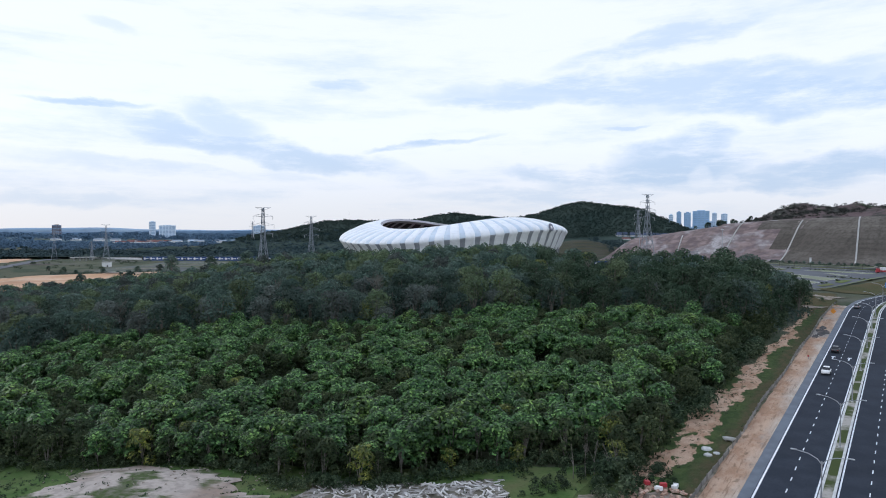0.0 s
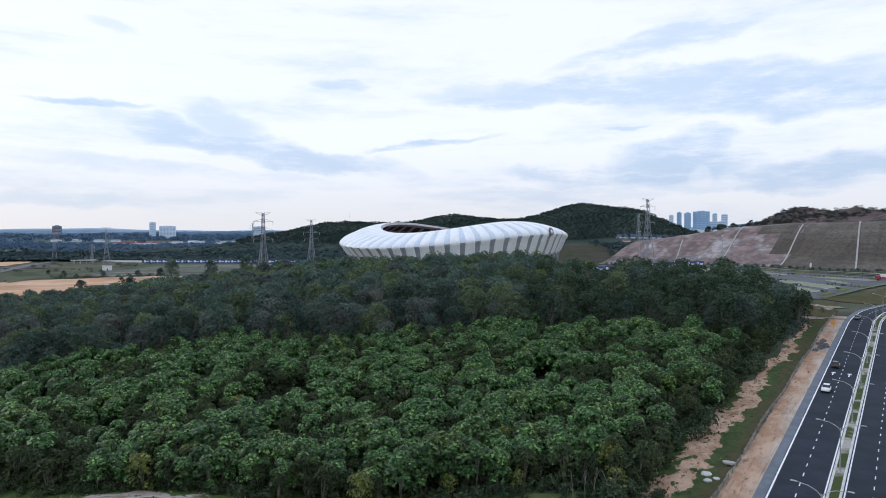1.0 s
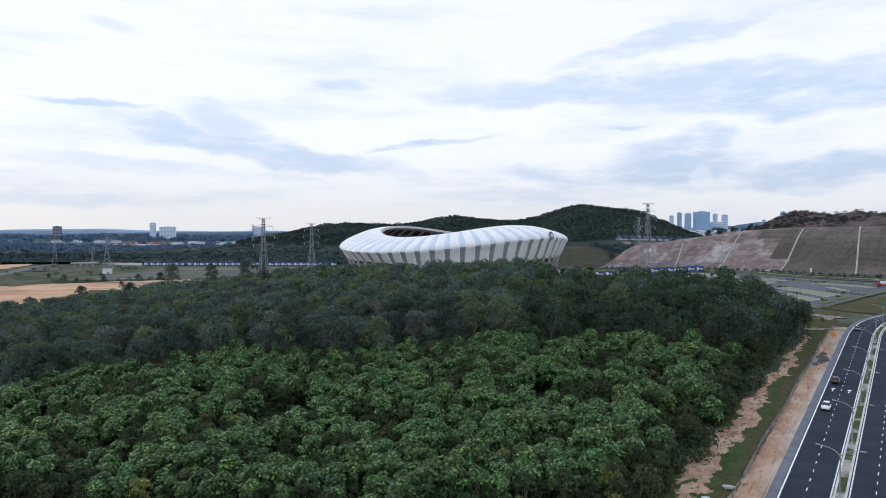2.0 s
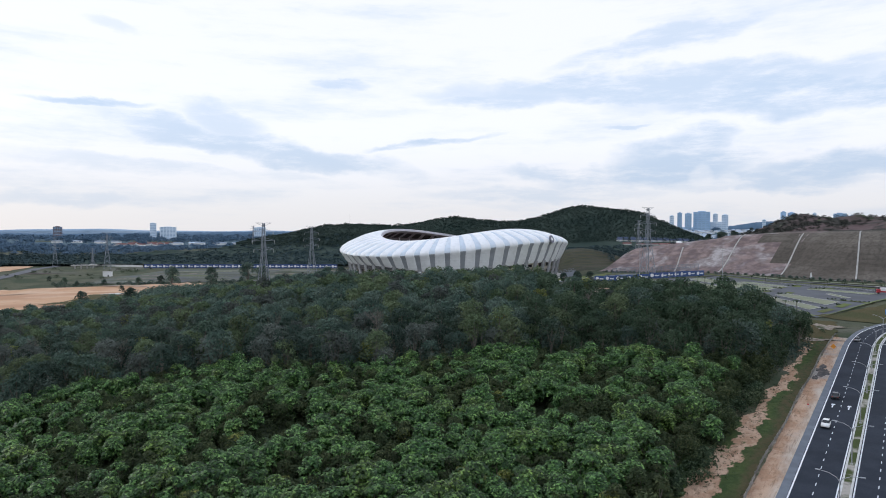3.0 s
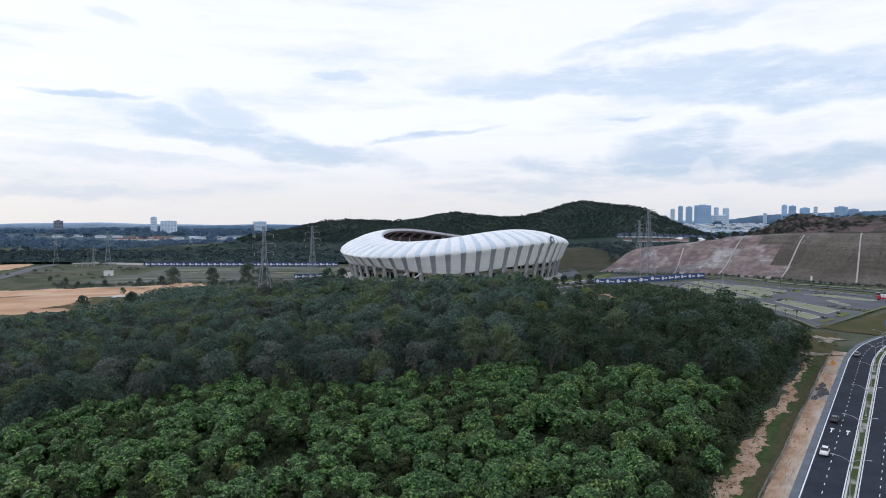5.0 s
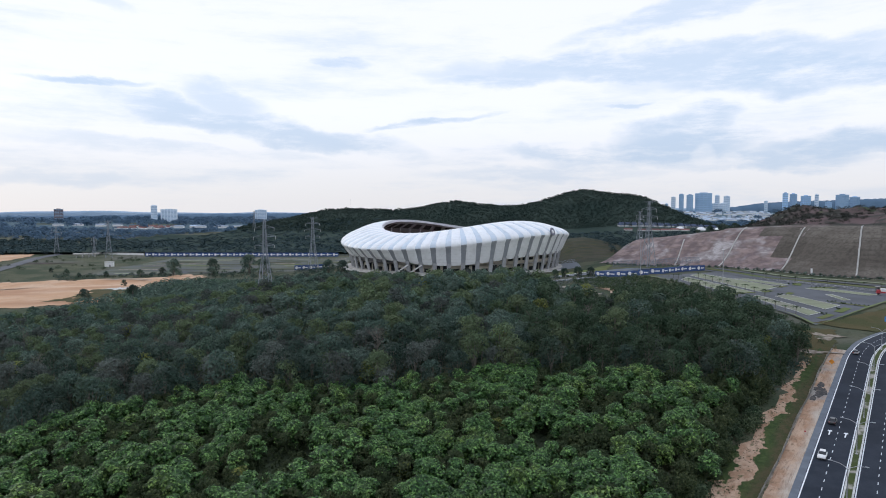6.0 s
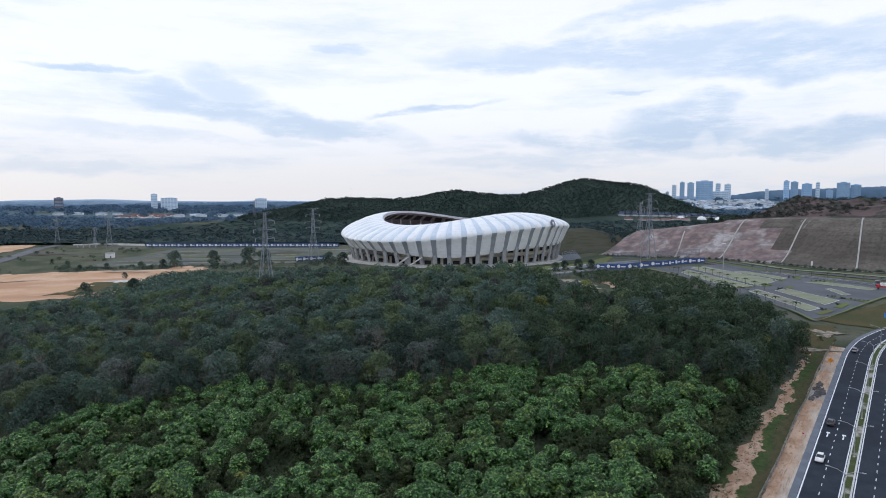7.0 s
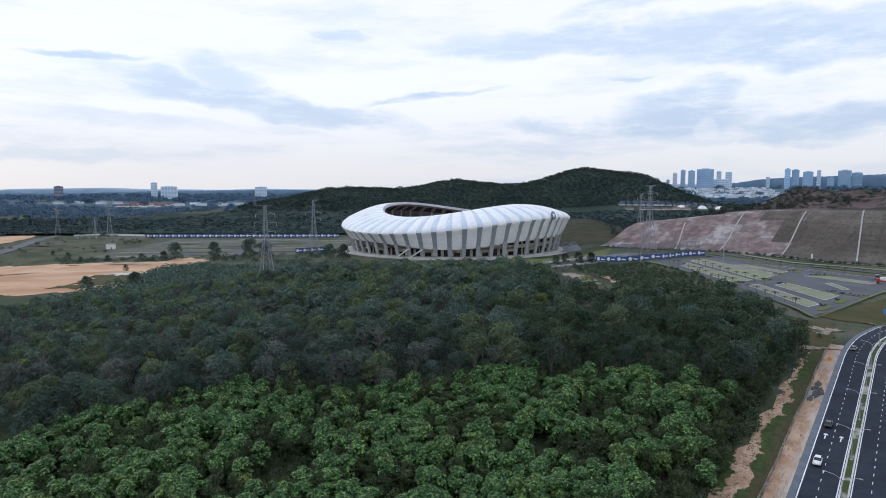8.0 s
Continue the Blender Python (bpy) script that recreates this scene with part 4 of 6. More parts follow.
def make_light_trees():
    pts = scatter(rng, -122, 150, 92, 205, 3.6, light_field)
    crowns = [from_arrays("crown", t[0], t[1], M["leaf"]) for t in LIGHT]
    bushes = [from_arrays("crown", t[0], t[1], M["leaf_thicket"]) for t in BUSHY]
    gold = from_arrays("crown", BUSHY[0][0], BUSHY[0][1], M["leaf_yellow"])
    trunks = [tubes_mesh("trunk", t[2][:6], M["bark"], 4) for t in LIGHT]
    stems = [tubes_mesh("trunk", t[2][:5], M["bark"], 4) for t in BUSHY]
    z = height(pts[:, 0], pts[:, 1])
    order = np.argsort(pts[:, 1])
    rest, rest_bush, made = [], [], 0
    for i in order:
        x, y = pts[i]
        patch = wave(x, y, 43, 4) + 0.5 * wave(x, y, 17, 2)
        bushy = rng.random() < (0.78 if patch < -0.12 or road_offset(x, y) > -23.5 else 0.2) + 0.22 * float(step(20, 70, x - 0.3 * (y - 100)))
        s = rng.uniform(0.7, 1.12) if bushy else rng.uniform(0.84, 1.1) * (1 + 0.12 * min(1.0, max(0.0, patch)) + 0.16 * wave(x, y, 26, 6))
        if in_gap(x, y):
            bushy, s = True, rng.uniform(0.34, 0.55)
        a = rng.uniform(0, 6.28)
        k = int(rng.integers(3 if bushy else 6))
        if made < 300:
            made += 1
            if bushy:
                yellow = rng.random() < 0.07
                ob = thing("bush_tree", "yellow-green bushy young tree in the plantation" if yellow else "dark olive bushy tree among broad-leaved trees", "tree", "young trees")
                part("trunk", stems[k], ob)
                part("crown", gold if yellow else bushes[k], ob)
            else:
                ob = thing("broadleaf_tree", "bright green broad-leaved young tree with domed crown", "tree", "young trees")
                part("trunk", trunks[k], ob)
                part("crown", crowns[k], ob)
            ob.matrix_basis = Matrix.Translation((x, y, z[i])) @ Matrix.Rotation(a, 4, "Z") @ Matrix.Scale(s, 4)
        else:
            (rest_bush if bushy else rest).append((x, y, z[i], s, a, k))
    v, f = stack(LIGHT, rest)
    tagged(new("broadleaf_grove", from_arrays("broadleaf_grove", v, f, M["leaf"])), "dense bright green broad-leaved tree crowns", "trees", kind="stuff")
    v, f = stack(BUSHY, rest_bush)
    tagged(new("bush_grove", from_arrays("bush_grove", v, f, M["leaf_thicket"])), "dark olive bushy crowns among the young trees", "trees", kind="stuff")
    print("light trees", len(pts), "stuff", len(rest) + len(rest_bush))


def make_dark_trees():
    pts = scatter(rng, -300, 150, 150, 410, 7.7, dark_field)
    z = height(pts[:, 0], pts[:, 1])
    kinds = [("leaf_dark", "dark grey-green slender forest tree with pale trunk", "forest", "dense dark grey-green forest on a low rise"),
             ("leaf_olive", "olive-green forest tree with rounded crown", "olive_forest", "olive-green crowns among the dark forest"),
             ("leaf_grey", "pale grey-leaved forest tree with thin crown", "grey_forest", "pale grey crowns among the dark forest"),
             ("leaf_shaded", "dark green forest tree near the road, shade in its colour", "deep_forest", "dark green crowns towards the road, shade in their colour")]
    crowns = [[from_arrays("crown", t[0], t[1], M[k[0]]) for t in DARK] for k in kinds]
    trunks = [tubes_mesh("trunk", t[2][:5], M["bark"], 4) for t in DARK]
    order = np.argsort(pts[:, 1])
    rest, made = [[], [], [], []], 0
    for i in order:
        x, y = pts[i]
        s = rng.uniform(0.62, 1.2) * (1 - 0.25 * float(step(-60, -160, x)))
        a, k = rng.uniform(0, 6.28), int(rng.integers(6))
        tint = rng.random() + 0.25 * wave(x, y, 60, 3)
        c = 1 if tint > 0.76 else 2 if tint < 0.19 else 0
        # crowns further right take the darker leaf, shade painted by position
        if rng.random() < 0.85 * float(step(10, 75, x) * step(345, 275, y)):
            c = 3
        if made < 300:
            made += 1
            ob = thing("forest_tree", kinds[c][1], "tree", "forest trees")
            part("trunk", trunks[k], ob)
            part("crown", crowns[c][k], ob)
            ob.matrix_basis = Matrix.Translation((x, y, z[i])) @ Matrix.Rotation(a, 4, "Z") @ Matrix.Scale(s, 4)
        else:
            rest[c].append((x, y, z[i], s, a, k if y <= 262 else k + 6))
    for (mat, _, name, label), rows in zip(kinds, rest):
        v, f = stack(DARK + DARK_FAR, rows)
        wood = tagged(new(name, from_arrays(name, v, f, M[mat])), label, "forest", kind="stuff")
        near = [r for r in rows if r[1] < 300]
        tv, tf = stack_trunks(DARK + DARK_FAR, near, 3)
        part("trunks", from_arrays("trunks", tv, tf, M["bark"]), wood)
    print("dark trees", len(pts))


make_light_trees()
make_dark_trees()


# ---------------------------------------------------------------- wooded hills and far woods
HILL = [tree_template(90 + k, 6.0, 4.6, 7, 62, 1.5, 0.5, 0.85, 0.3, 1.1, 0.3, True) for k in range(4)]
CLUMP = [tree_template(80 + k, 6.0, 6.5, 8, 58, 2.2, 0.6, 0.7, 0.35, 1.15, 0.25, True) for k in range(4)]


def make_hill_woods():
    r = np.random.default_rng(21)
    pts = scatter(r, -760, 800, 1380, 1790, 11.0, lambda x, y: height(x, y) > 9)
    z = height(pts[:, 0], pts[:, 1])
    rows = [(x, y, zz + 2.4, r.uniform(0.75, 1.45), r.uniform(0, 6.28), int(r.integers(4))) for (x, y), zz in zip(pts, z)]
    v, f = stack(HILL, rows)
    tagged(new("hill_woods", from_arrays("hill_woods", v, f, M["leaf_hill"])), "dark green woods covering the hills behind", "woods", kind="stuff")
    print("hill", len(pts))


make_hill_woods()

setting("hill_floor", draped("hill_floor", [(-820, 1000), (850, 1000), (850, 1900), (-820, 1900)], 4.0, M["leaf_hill"], 150, 100), "dark leafy ground under the hill woods", "ground")

# ---------------------------------------------------------------- cut slope, earth field
def cut_patch(name, a, b, lo, hi, mat, lift=0.35):
    """A patch of the cut slope between two shares of its foot line, from lo to hi metres up the slope."""
    seg = np.linalg.norm(np.diff(CUT, axis=0), axis=1)
    cum = np.concatenate([[0], np.cumsum(seg)]) / seg.sum()
    n, k = max(2, int(120 * (b - a))), max(2, int((hi - lo) / 5))
    vs = []
    for t in np.linspace(a, b, n + 1):
        x, y = np.interp(t, cum, CUT[:, 0]), np.interp(t, cum, CUT[:, 1])
        x2, y2 = np.interp(min(t + .03, 1), cum, CUT[:, 0]), np.interp(min(t + .03, 1), cum, CUT[:, 1])
        x1, y1 = np.interp(max(t - .03, 0), cum, CUT[:, 0]), np.interp(max(t - .03, 0), cum, CUT[:, 1])
        d = np.array([y2 - y1, -(x2 - x1)])
        d /= np.linalg.norm(d)
        for u in np.linspace(lo, hi, k + 1):
            vs.append((x + d[0] * u, y + d[1] * u))
    p = np.array(vs)
    z = height(p[:, 0], p[:, 1]) + lift
    idx = np.arange(len(p)).reshape(n + 1, k + 1)
    fs = np.stack([idx[:-1, :-1], idx[:-1, 1:], idx[1:, 1:], idx[1:, :-1]], -1).reshape(-1, 4)
    return from_arrays(name, np.column_stack([p, z]), fs, mat, smooth=True)


cut_slope = setting("cut_slope", cut_patch("cut_slope", 0.0, 0.73, 0, 64, M["cut"]), "brown netted earth cut slope above the road", "slope")
setting("bare_slope", cut_patch("bare_slope", 0.665, 1.0, 0, 62, M["cut_pale"], 0.5), "bare pinkish eroded cut slope", "slope")
setting("slope_top", cut_patch("slope_top", 0.05, 0.95, 62, 150, M["cut_top"]), "reddish scrubby ground above the cut", "slope")
# the netting is laid in upright lengths, three to the slope, its left edge stepped
net_rng = random.Random(17)
for lo, hi, last in ((0.3, 19.5, 0.672), (19.8, 41.0, 0.700), (41.3, 63.5, 0.735)):
    t = 0.40
    while t < last - 0.004:
        w = min(net_rng.uniform(0.010, 0.022), last - t)
        me = cut_patch("netting_strip", t - 0.0005, t + w + 0.0005, lo - 0.4, hi, M["cut"], 0.55 + net_rng.uniform(0, 0.05))
        part("netting_strip", me, cut_slope)
        t += w
setting("earth_field", draped("earth_field", [(-235, 445), (-255, 640), (-520, 655), (-420, 425)], 0.3, M["earth"], 60, 60, 12), "bare orange earthwork field", "ground")

# ---------------------------------------------------------------- car parks, roads and hoardings round the stadium
def slab(name, x0, x1, y0, y1, lift, mat, label, category, n=14):
    return setting(name, draped(name, [(x0, y0), (x1, y0), (x1, y1), (x0, y1)], lift, mat, n, n), label, category)


setting("car_park_east", draped("car_park_east", [(165.2, 279), (283, 377), (230, 512), (156, 476)], 0.25, M["asphalt_far"], 50, 50), "grey asphalt car park with pale parking bays", "car park")


def path_strip(name, pts, width, lift, mat, label, category):
    """A road of constant width over the land along a few points."""
    p = np.array(pts, dtype=float)
    seg = np.concatenate([[0], np.cumsum(np.linalg.norm(np.diff(p, axis=0), axis=1))])
    t = np.linspace(0, seg[-1], max(2, int(seg[-1] / 8)))
    x, y = np.interp(t, seg, p[:, 0]), np.interp(t, seg, p[:, 1])
    dx, dy = np.gradient(x), np.gradient(y)
    l = np.hypot(dx, dy)
    vs = []
    for o in (-0.5, 0, 0.5):
        a, b = x + dy / l * o * width, y - dx / l * o * width
        vs.append(np.stack([a, b, height(a, b) + lift], 1))
    n = len(t)
    fs = np.array([(c * n + i, c * n + i + 1, (c + 1) * n + i + 1, (c + 1) * n + i) for c in range(2) for i in range(n - 1)])
    return setting(name, from_arrays(name, np.concatenate(vs), fs, mat), label, category)


BAY_STRIPS = (((173.5, 449), (175, 375), (191.5, 381), (185, 468)), ((191.6, 479), (195.7, 381.5), (221, 408), (205, 494)), ((214, 456), (225, 412), (233, 419), (224, 456)),
              ((179, 360), (176.7, 297), (186.4, 304), (187.2, 366)), ((195, 362), (194.7, 313.5), (209.5, 326), (206, 370)), ((232, 398), (250, 364), (259, 368), (246, 398)), ((227.5, 368), (223, 344), (228, 346), (232, 370)))
PARK = -4.6            # the bays lie this far west of their first line
for corners in BAY_STRIPS:
    corners = [(x + PARK, y) for x, y in corners]
    setting("parking_bay_strip", draped("parking_bay_strip", corners, 0.4, M["stall"], 10, 10), "pale green grass-paved parking strip", "parking strip")
    ringed = list(corners) + [corners[0]]
    for p, q in zip(ringed[:-1], ringed[1:]):
        path_strip("bay_kerb", [p, q], 0.45, 0.46, M["kerb"], "pale kerb round a parking strip", "kerb")
for corners in (((171, 374), (190, 380), (192, 377), (172, 370)), ((206, 372), (212, 380), (214, 376), (208, 369)), ((196, 381), (205, 389), (207, 386), (198, 378)), ((178, 293), (190, 303), (191, 300), (180, 291)),
                ((196, 309), (208, 320), (210, 317), (198, 306)), ((211, 340), (217, 334), (225, 322), (221, 321)), ((216, 405), (225, 412), (228, 409), (219, 402)), ((234, 416), (242, 428), (245, 424), (238, 412)), ((236, 402), (252, 404), (254, 398), (238, 399))):
    setting("planted_island", draped("planted_island", [(x + PARK, y) for x, y in corners], 0.45, M["lawn"], 4, 8), "narrow grassed island between parking lanes", "traffic island")
path_strip("service_road", [(90, 530), (160, 535), (212, 530), (222, 500), (227, 459), (242, 433), (268, 377), (305, 310)], 6.5, 0.5, M["asphalt_far"], "grey service road beside the car park", "road")
path_strip("central_verge", [(224, 535), (231, 500), (236, 462), (255, 436), (278, 392), (310, 335)], 6, 0.42, M["lawn"], "grass strip between two service roads", "verge")
path_strip("outer_road", [(232, 538), (240, 500), (246, 462), (268, 438), (288, 404), (322, 345)], 6.5, 0.5, M["asphalt_far"], "grey road below the cut slope", "road")
path_strip("service_verge", [(247, 525), (254, 490), (258, 470), (279, 449), (298, 424), (332, 372)], 5.5, 0.42, M["stall"], "pale grass verge along the road", "verge")
path_strip("slope_drain_channel", [(249, 533), (267, 508), (286, 468), (312, 445), (370, 392)], 1.6, 0.6, M["concrete"], "concrete channel along the foot of the cut", "drain")
for off in (3.6, -3.6):
    path_strip("road_kerb", [(227 + off, 459), (242 + off, 433), (268 + off, 377), (305 + off, 310)], 0.5, 0.58, M["kerb"], "pale kerb of the service road", "kerb")
path_strip("stadium_drive", [(-60, 566), (10, 512), (50, 505), (77, 516), (102, 526), (128, 532), (165, 535)], 10, 0.5, M["asphalt_pale"], "pale grey drive in front of the stadium", "road")
path_strip("lower_drive", [(10, 470), (52, 476), (72, 481), (95, 487), (117, 499), (140, 520)], 9, 0.5, M["asphalt_pale"], "pale grey lower drive before the stadium", "road")
path_strip("drive_line", [(10, 520), (50, 511.5), (77, 522.5), (102, 532.5), (128, 538.5)], 1.6, 0.6, M["kerb"], "white kerb beside the drive", "kerb")
path_strip("drive_line", [(20, 478), (52, 482), (72, 487), (95, 493), (117, 505)], 1.6, 0.6, M["kerb"], "white kerb beside the lower drive", "kerb")
path_strip("stadium_walk", [(-40, 578), (30, 571), (90, 563), (125, 590)], 5, 0.6, M["concrete"], "pale paved walk round the stadium", "pavement")
setting("side_apron", draped("side_apron", [(114, 640), (140, 645), (150, 725), (132, 735)], 0.4, M["asphalt_pale"], 10, 14, 1), "bluish-grey paved apron beside the stadium", "pavement")
path_strip("bare_track", [(97, 394), (99, 380), (100, 365), (96, 350)], 7, 0.5, M["sand"], "bare pale track among thin shrubs", "track")
path_strip("west_road", [(-500, 640), (-532, 760), (-600, 930), (-622, 1050), (-580, 1110)], 16, 0.5, M["asphalt_far"], "grey road past the earthworks", "road")
path_strip("north_road", [(-600, 1010), (-420, 1000), (-200, 985), (60, 960)], 10, 0.5, M["asphalt_far"], "grey road behind the car park", "road")
slab("car_park_west", -395, -120, 690, 930, 0.3, M["west_lot"], "large grey car park beside the stadium", "car park", 30)
lot_rng = random.Random(23)
for j in range(13):
    x = -388 + lot_rng.uniform(0, 20)
    while x < -150:
        w, y = lot_rng.uniform(18, 75), 698 + 17.5 * j + lot_rng.uniform(-3, 3)
        if lot_rng.random() < 0.72:
            slab("parking_bay_strip", x, min(x + w, -126), y, y + lot_rng.uniform(3.5, 9), 0.6, M[lot_rng.choice(("stall", "lawn", "gravel", "stall", "grass"))], "worn pale green grass-paved parking strip", "parking strip", 6)
        x += w + lot_rng.uniform(4, 22)


def make_hoarding(pts, tall, width, label):
    """A run of blue boards with a white round mark and bar on each."""
    fence = thing("hoarding", label, "hoarding")
    p = np.array(pts, dtype=float)
    seg = np.concatenate([[0], np.cumsum(np.linalg.norm(np.diff(p, axis=0), axis=1))])
    n = int(seg[-1] / width)
    board = box_mesh("board", width - 0.2, 0.25, tall, M["blue"], 0.05)
    bm = bmesh.new()
    bmesh.ops.create_cone(bm, cap_ends=True, segments=14, radius1=tall * 0.3, radius2=tall * 0.3, depth=0.08)
    bmesh.ops.rotate(bm, verts=bm.verts, matrix=Matrix.Rotation(radians(90), 3, "X"))
    bmesh.ops.translate(bm, verts=bm.verts, vec=(-width * 0.22, -0.18, tall * 0.52))
    mark = bm_mesh("mark", bm, M["white"])
    bar = box_mesh("bar", width * 0.38, 0.06, tall * 0.2, M["white"], 0.0, tall * 0.4)
    for v in bar.vertices:
        v.co.x += width * 0.2
        v.co.y -= 0.17
    for i in range(n):
        t0, t1 = i * width, (i + 1) * width
        ax, ay, bx, by = np.interp(t0, seg, p[:, 0]), np.interp(t0, seg, p[:, 1]), np.interp(t1, seg, p[:, 0]), np.interp(t1, seg, p[:, 1])
        cx, cy = (ax + bx) / 2, (ay + by) / 2
        ob = part("board", board, fence)
        ob.matrix_basis = pose(cx, cy, float(height(cx, cy)) - 0.1, 0, 0, math.degrees(math.atan2(by - ay, bx - ax)))
        part("mark", mark, ob)
        part("bar", bar, ob)
    return fence


make_hoarding([(122.5, 511.5), (141, 494.5), (171, 494.5), (195, 514), (217, 522.5)], 4.6, 9.0, "blue hoarding with white round marks by the car park")
make_hoarding([(-455, 958), (-300, 956), (-155, 954)], 6.0, 9.5, "long blue hoarding with white marks along the road")
make_hoarding([(-172, 722), (-134, 752)], 6.0, 9.0, "short blue hoarding with white marks by the car park")


# ---------------------------------------------------------------- cut slope drains and edging
def make_drain(x0, y0, x1, y1, label):
    """A stepped concrete drain with two low side walls down the cut."""
    d = thing("slope_drain", label, "drain", "slope drains")
    n = 18
    dx, dy = x1 - x0, y1 - y0
    l = math.hypot(dx, dy)
    ang = math.degrees(math.atan2(dy, dx))
    zs = [float(height(x0 + dx * i / n, y0 + dy * i / n)) for i in range(n + 1)]
    for i in range(n):
        x, y, z = x0 + dx * (i + 0.5) / n, y0 + dy * (i + 0.5) / n, (zs[i] + zs[i + 1]) / 2 + 0.55
        rise = math.degrees(math.atan2(zs[i + 1] - zs[i], l / n))
        run = math.hypot(l / n, zs[i + 1] - zs[i]) + 0.1
        part("step", box_mesh("step", run, 0.7, 0.2, M["concrete"], 0.04), d).matrix_basis = pose(x, y, z, 0, -rise, ang)
        for s in (-1, 1):
            part("side_wall", box_mesh("side_wall", run, 0.18, 0.4, M["concrete"], 0.04), d).matrix_basis = pose(x - dy / l * s * 0.45, y + dx / l * s * 0.45, z, 0, -rise, ang)


make_drain(270.5, 509.5, 311.4, 547, "pale stepped concrete drain down the brown slope")
make_drain(240, 552, 283, 592, "pale stepped concrete drain down the bare slope")
make_drain(212, 582, 236, 622, "pale stepped concrete drain down the bare slope")
make_drain(303, 464, 341.7, 517.5, "pale stepped concrete drain down the netted slope")


# ---------------------------------------------------------------- pylons, masts, lamps
def make_pylon(x, y, tall, label, turn=20):
    z = float(height(x, y))
    py = thing("pylon", label, "pylon", "power pylons", pose(x, y, z, 0, 0, turn))
    w = tall * 0.085

    def half(h):
        return float(np.interp(h / tall, [0, 0.55, 1], [w, w * 0.33, w * 0.14]))
    r = 0.19
    for sx in (-1, 1):
        for sy in (-1, 1):
            hs = [0, 0.55 * tall, tall]
            part("leg", tubes_mesh("leg", [([(sx * half(h), sy * half(h), h - (0.5 if h == 0 else 0)) for h in hs], [r * 1.5, r * 1.2, r])], M["pylon_steel"], 4), py)
    runs = []
    hs = [tall * (1 - (1 - k / 9) ** 1.25) for k in range(10)]
    for a, b in zip(hs[:-1], hs[1:]):
        for s in (-1, 1):
            ha, hb = half(a), half(b)
            for flip in (-1, 1):
                runs.append(([(s * ha, flip * ha, a), (s * hb, -flip * hb, b)], [r * 0.7] * 2))
                runs.append(([(flip * ha, s * ha, a), (-flip * hb, s * hb, b)], [r * 0.7] * 2))
    part("lattice", tubes_mesh("lattice", runs, M["pylon_steel"], 3), py)
    for k, (h, reach) in enumerate(((0.64, 0.135), (0.76, 0.155), (0.88, 0.135), (1.0, 0.11))):
        q = reach * tall
        c = half(h * tall)
        arm = []
        for s in (-1, 1):
            arm += [([(s * c, c, h * tall), (s * q, 0, h * tall + 0.3)], [r, r * 0.6]), ([(s * c, -c, h * tall), (s * q, 0, h * tall + 0.3)], [r, r * 0.6]),
                    ([(s * c, 0, h * tall + 2.2 if h < 1 else h * tall - 2), (s * q, 0, h * tall + 0.3)], [r * 0.8, r * 0.6])]
        a = part("cross_arm", tubes_mesh("cross_arm", arm, M["pylon_steel"], 3), py)
        if h < 1:
            for s in (-1, 1):
                part("insulator", tubes_mesh("insulator", [([(s * q, 0, h * tall + 0.2), (s * q, 0, h * tall - 2.4)], [0.16, 0.16])], M["kerb"], 4), a)
    return py


make_pylon(216, 700, 38, "smaller steel lattice pylon beyond the cut slope", 25)
make_pylon(181, 560, 58, "steel lattice pylon by the cut slope")
make_pylon(-140, 492, 57, "tall steel lattice pylon behind the forest", 35)
make_pylon(-152, 729, 61, "steel lattice pylon beside the blue hoarding", 30)
make_pylon(-500, 938, 54, "steel lattice pylon on the plain", 30)
make_pylon(-618, 1004, 46, "steel lattice pylon behind the road", 30)
make_pylon(-545, 980, 29, "small steel lattice pylon on the plain", 60)
make_pylon(-800, 1500, 50, "distant steel lattice pylon in the woods", 40)
make_pylon(-470, 1560, 50, "distant steel lattice pylon in the woods", 40)


def make_pole(name, x, y, tall, label, category, head=True):
    p = thing(name, label, category, "", pose(x, y, float(height(x, y))))
    part("pole", tubes_mesh("pole", [([(0, 0, -0.4), (0, 0, tall)], [0.22, 0.12])], M["steel"], 6), p)
    if head:
        part("lamp_head", box_mesh("lamp_head", 1.8, 0.6, 0.35, M["white"], 0.06, tall), p)


make_pole("high_mast_lamp", 148, 476, 30, "tall pale high-mast lamp by the hoarding", "mast lamp")
make_pole("high_mast_lamp", 168, 380, 26, "tall pale high-mast lamp in the car park", "mast lamp")
make_pole("high_mast_lamp", 262, 372, 22, "tall pale high-mast lamp at the car park", "mast lamp")
make_pole("radio_mast", -247, 1665, 38, "thin radio mast on the wooded hill", "mast", False)


def make_street_lamp():
    lamp = thing("street_lamp", "double-armed galvanised street lamp on the grassy median", "street lamp", "street lamps")
    part("pole", tubes_mesh("pole", [([(0, 0, -0.2), (0, 0, 7.2)], [0.13, 0.08])], M["steel"], 6), lamp)
    part("foot", box_mesh("foot", 0.5, 0.5, 0.25, M["concrete"], 0.04, -0.1), lamp)
    for s in (-1, 1):
        pts = [(0, 0, 6.8), (s * 0.5, 0, 7.45), (s * 1.5, 0, 7.95), (s * 2.9, 0, 8.15)]
        arm = part("arm", tubes_mesh("arm", [(pts, [0.07, 0.065, 0.055, 0.05])], M["steel"], 5), lamp)
        head = box_mesh("lamp_head", 0.75, 0.3, 0.14, M["steel"], 0.04, 8.1)
        for v in head.vertices:
            v.co.x += s * 3.15
        part("lamp_head", head, arm)
    return lamp


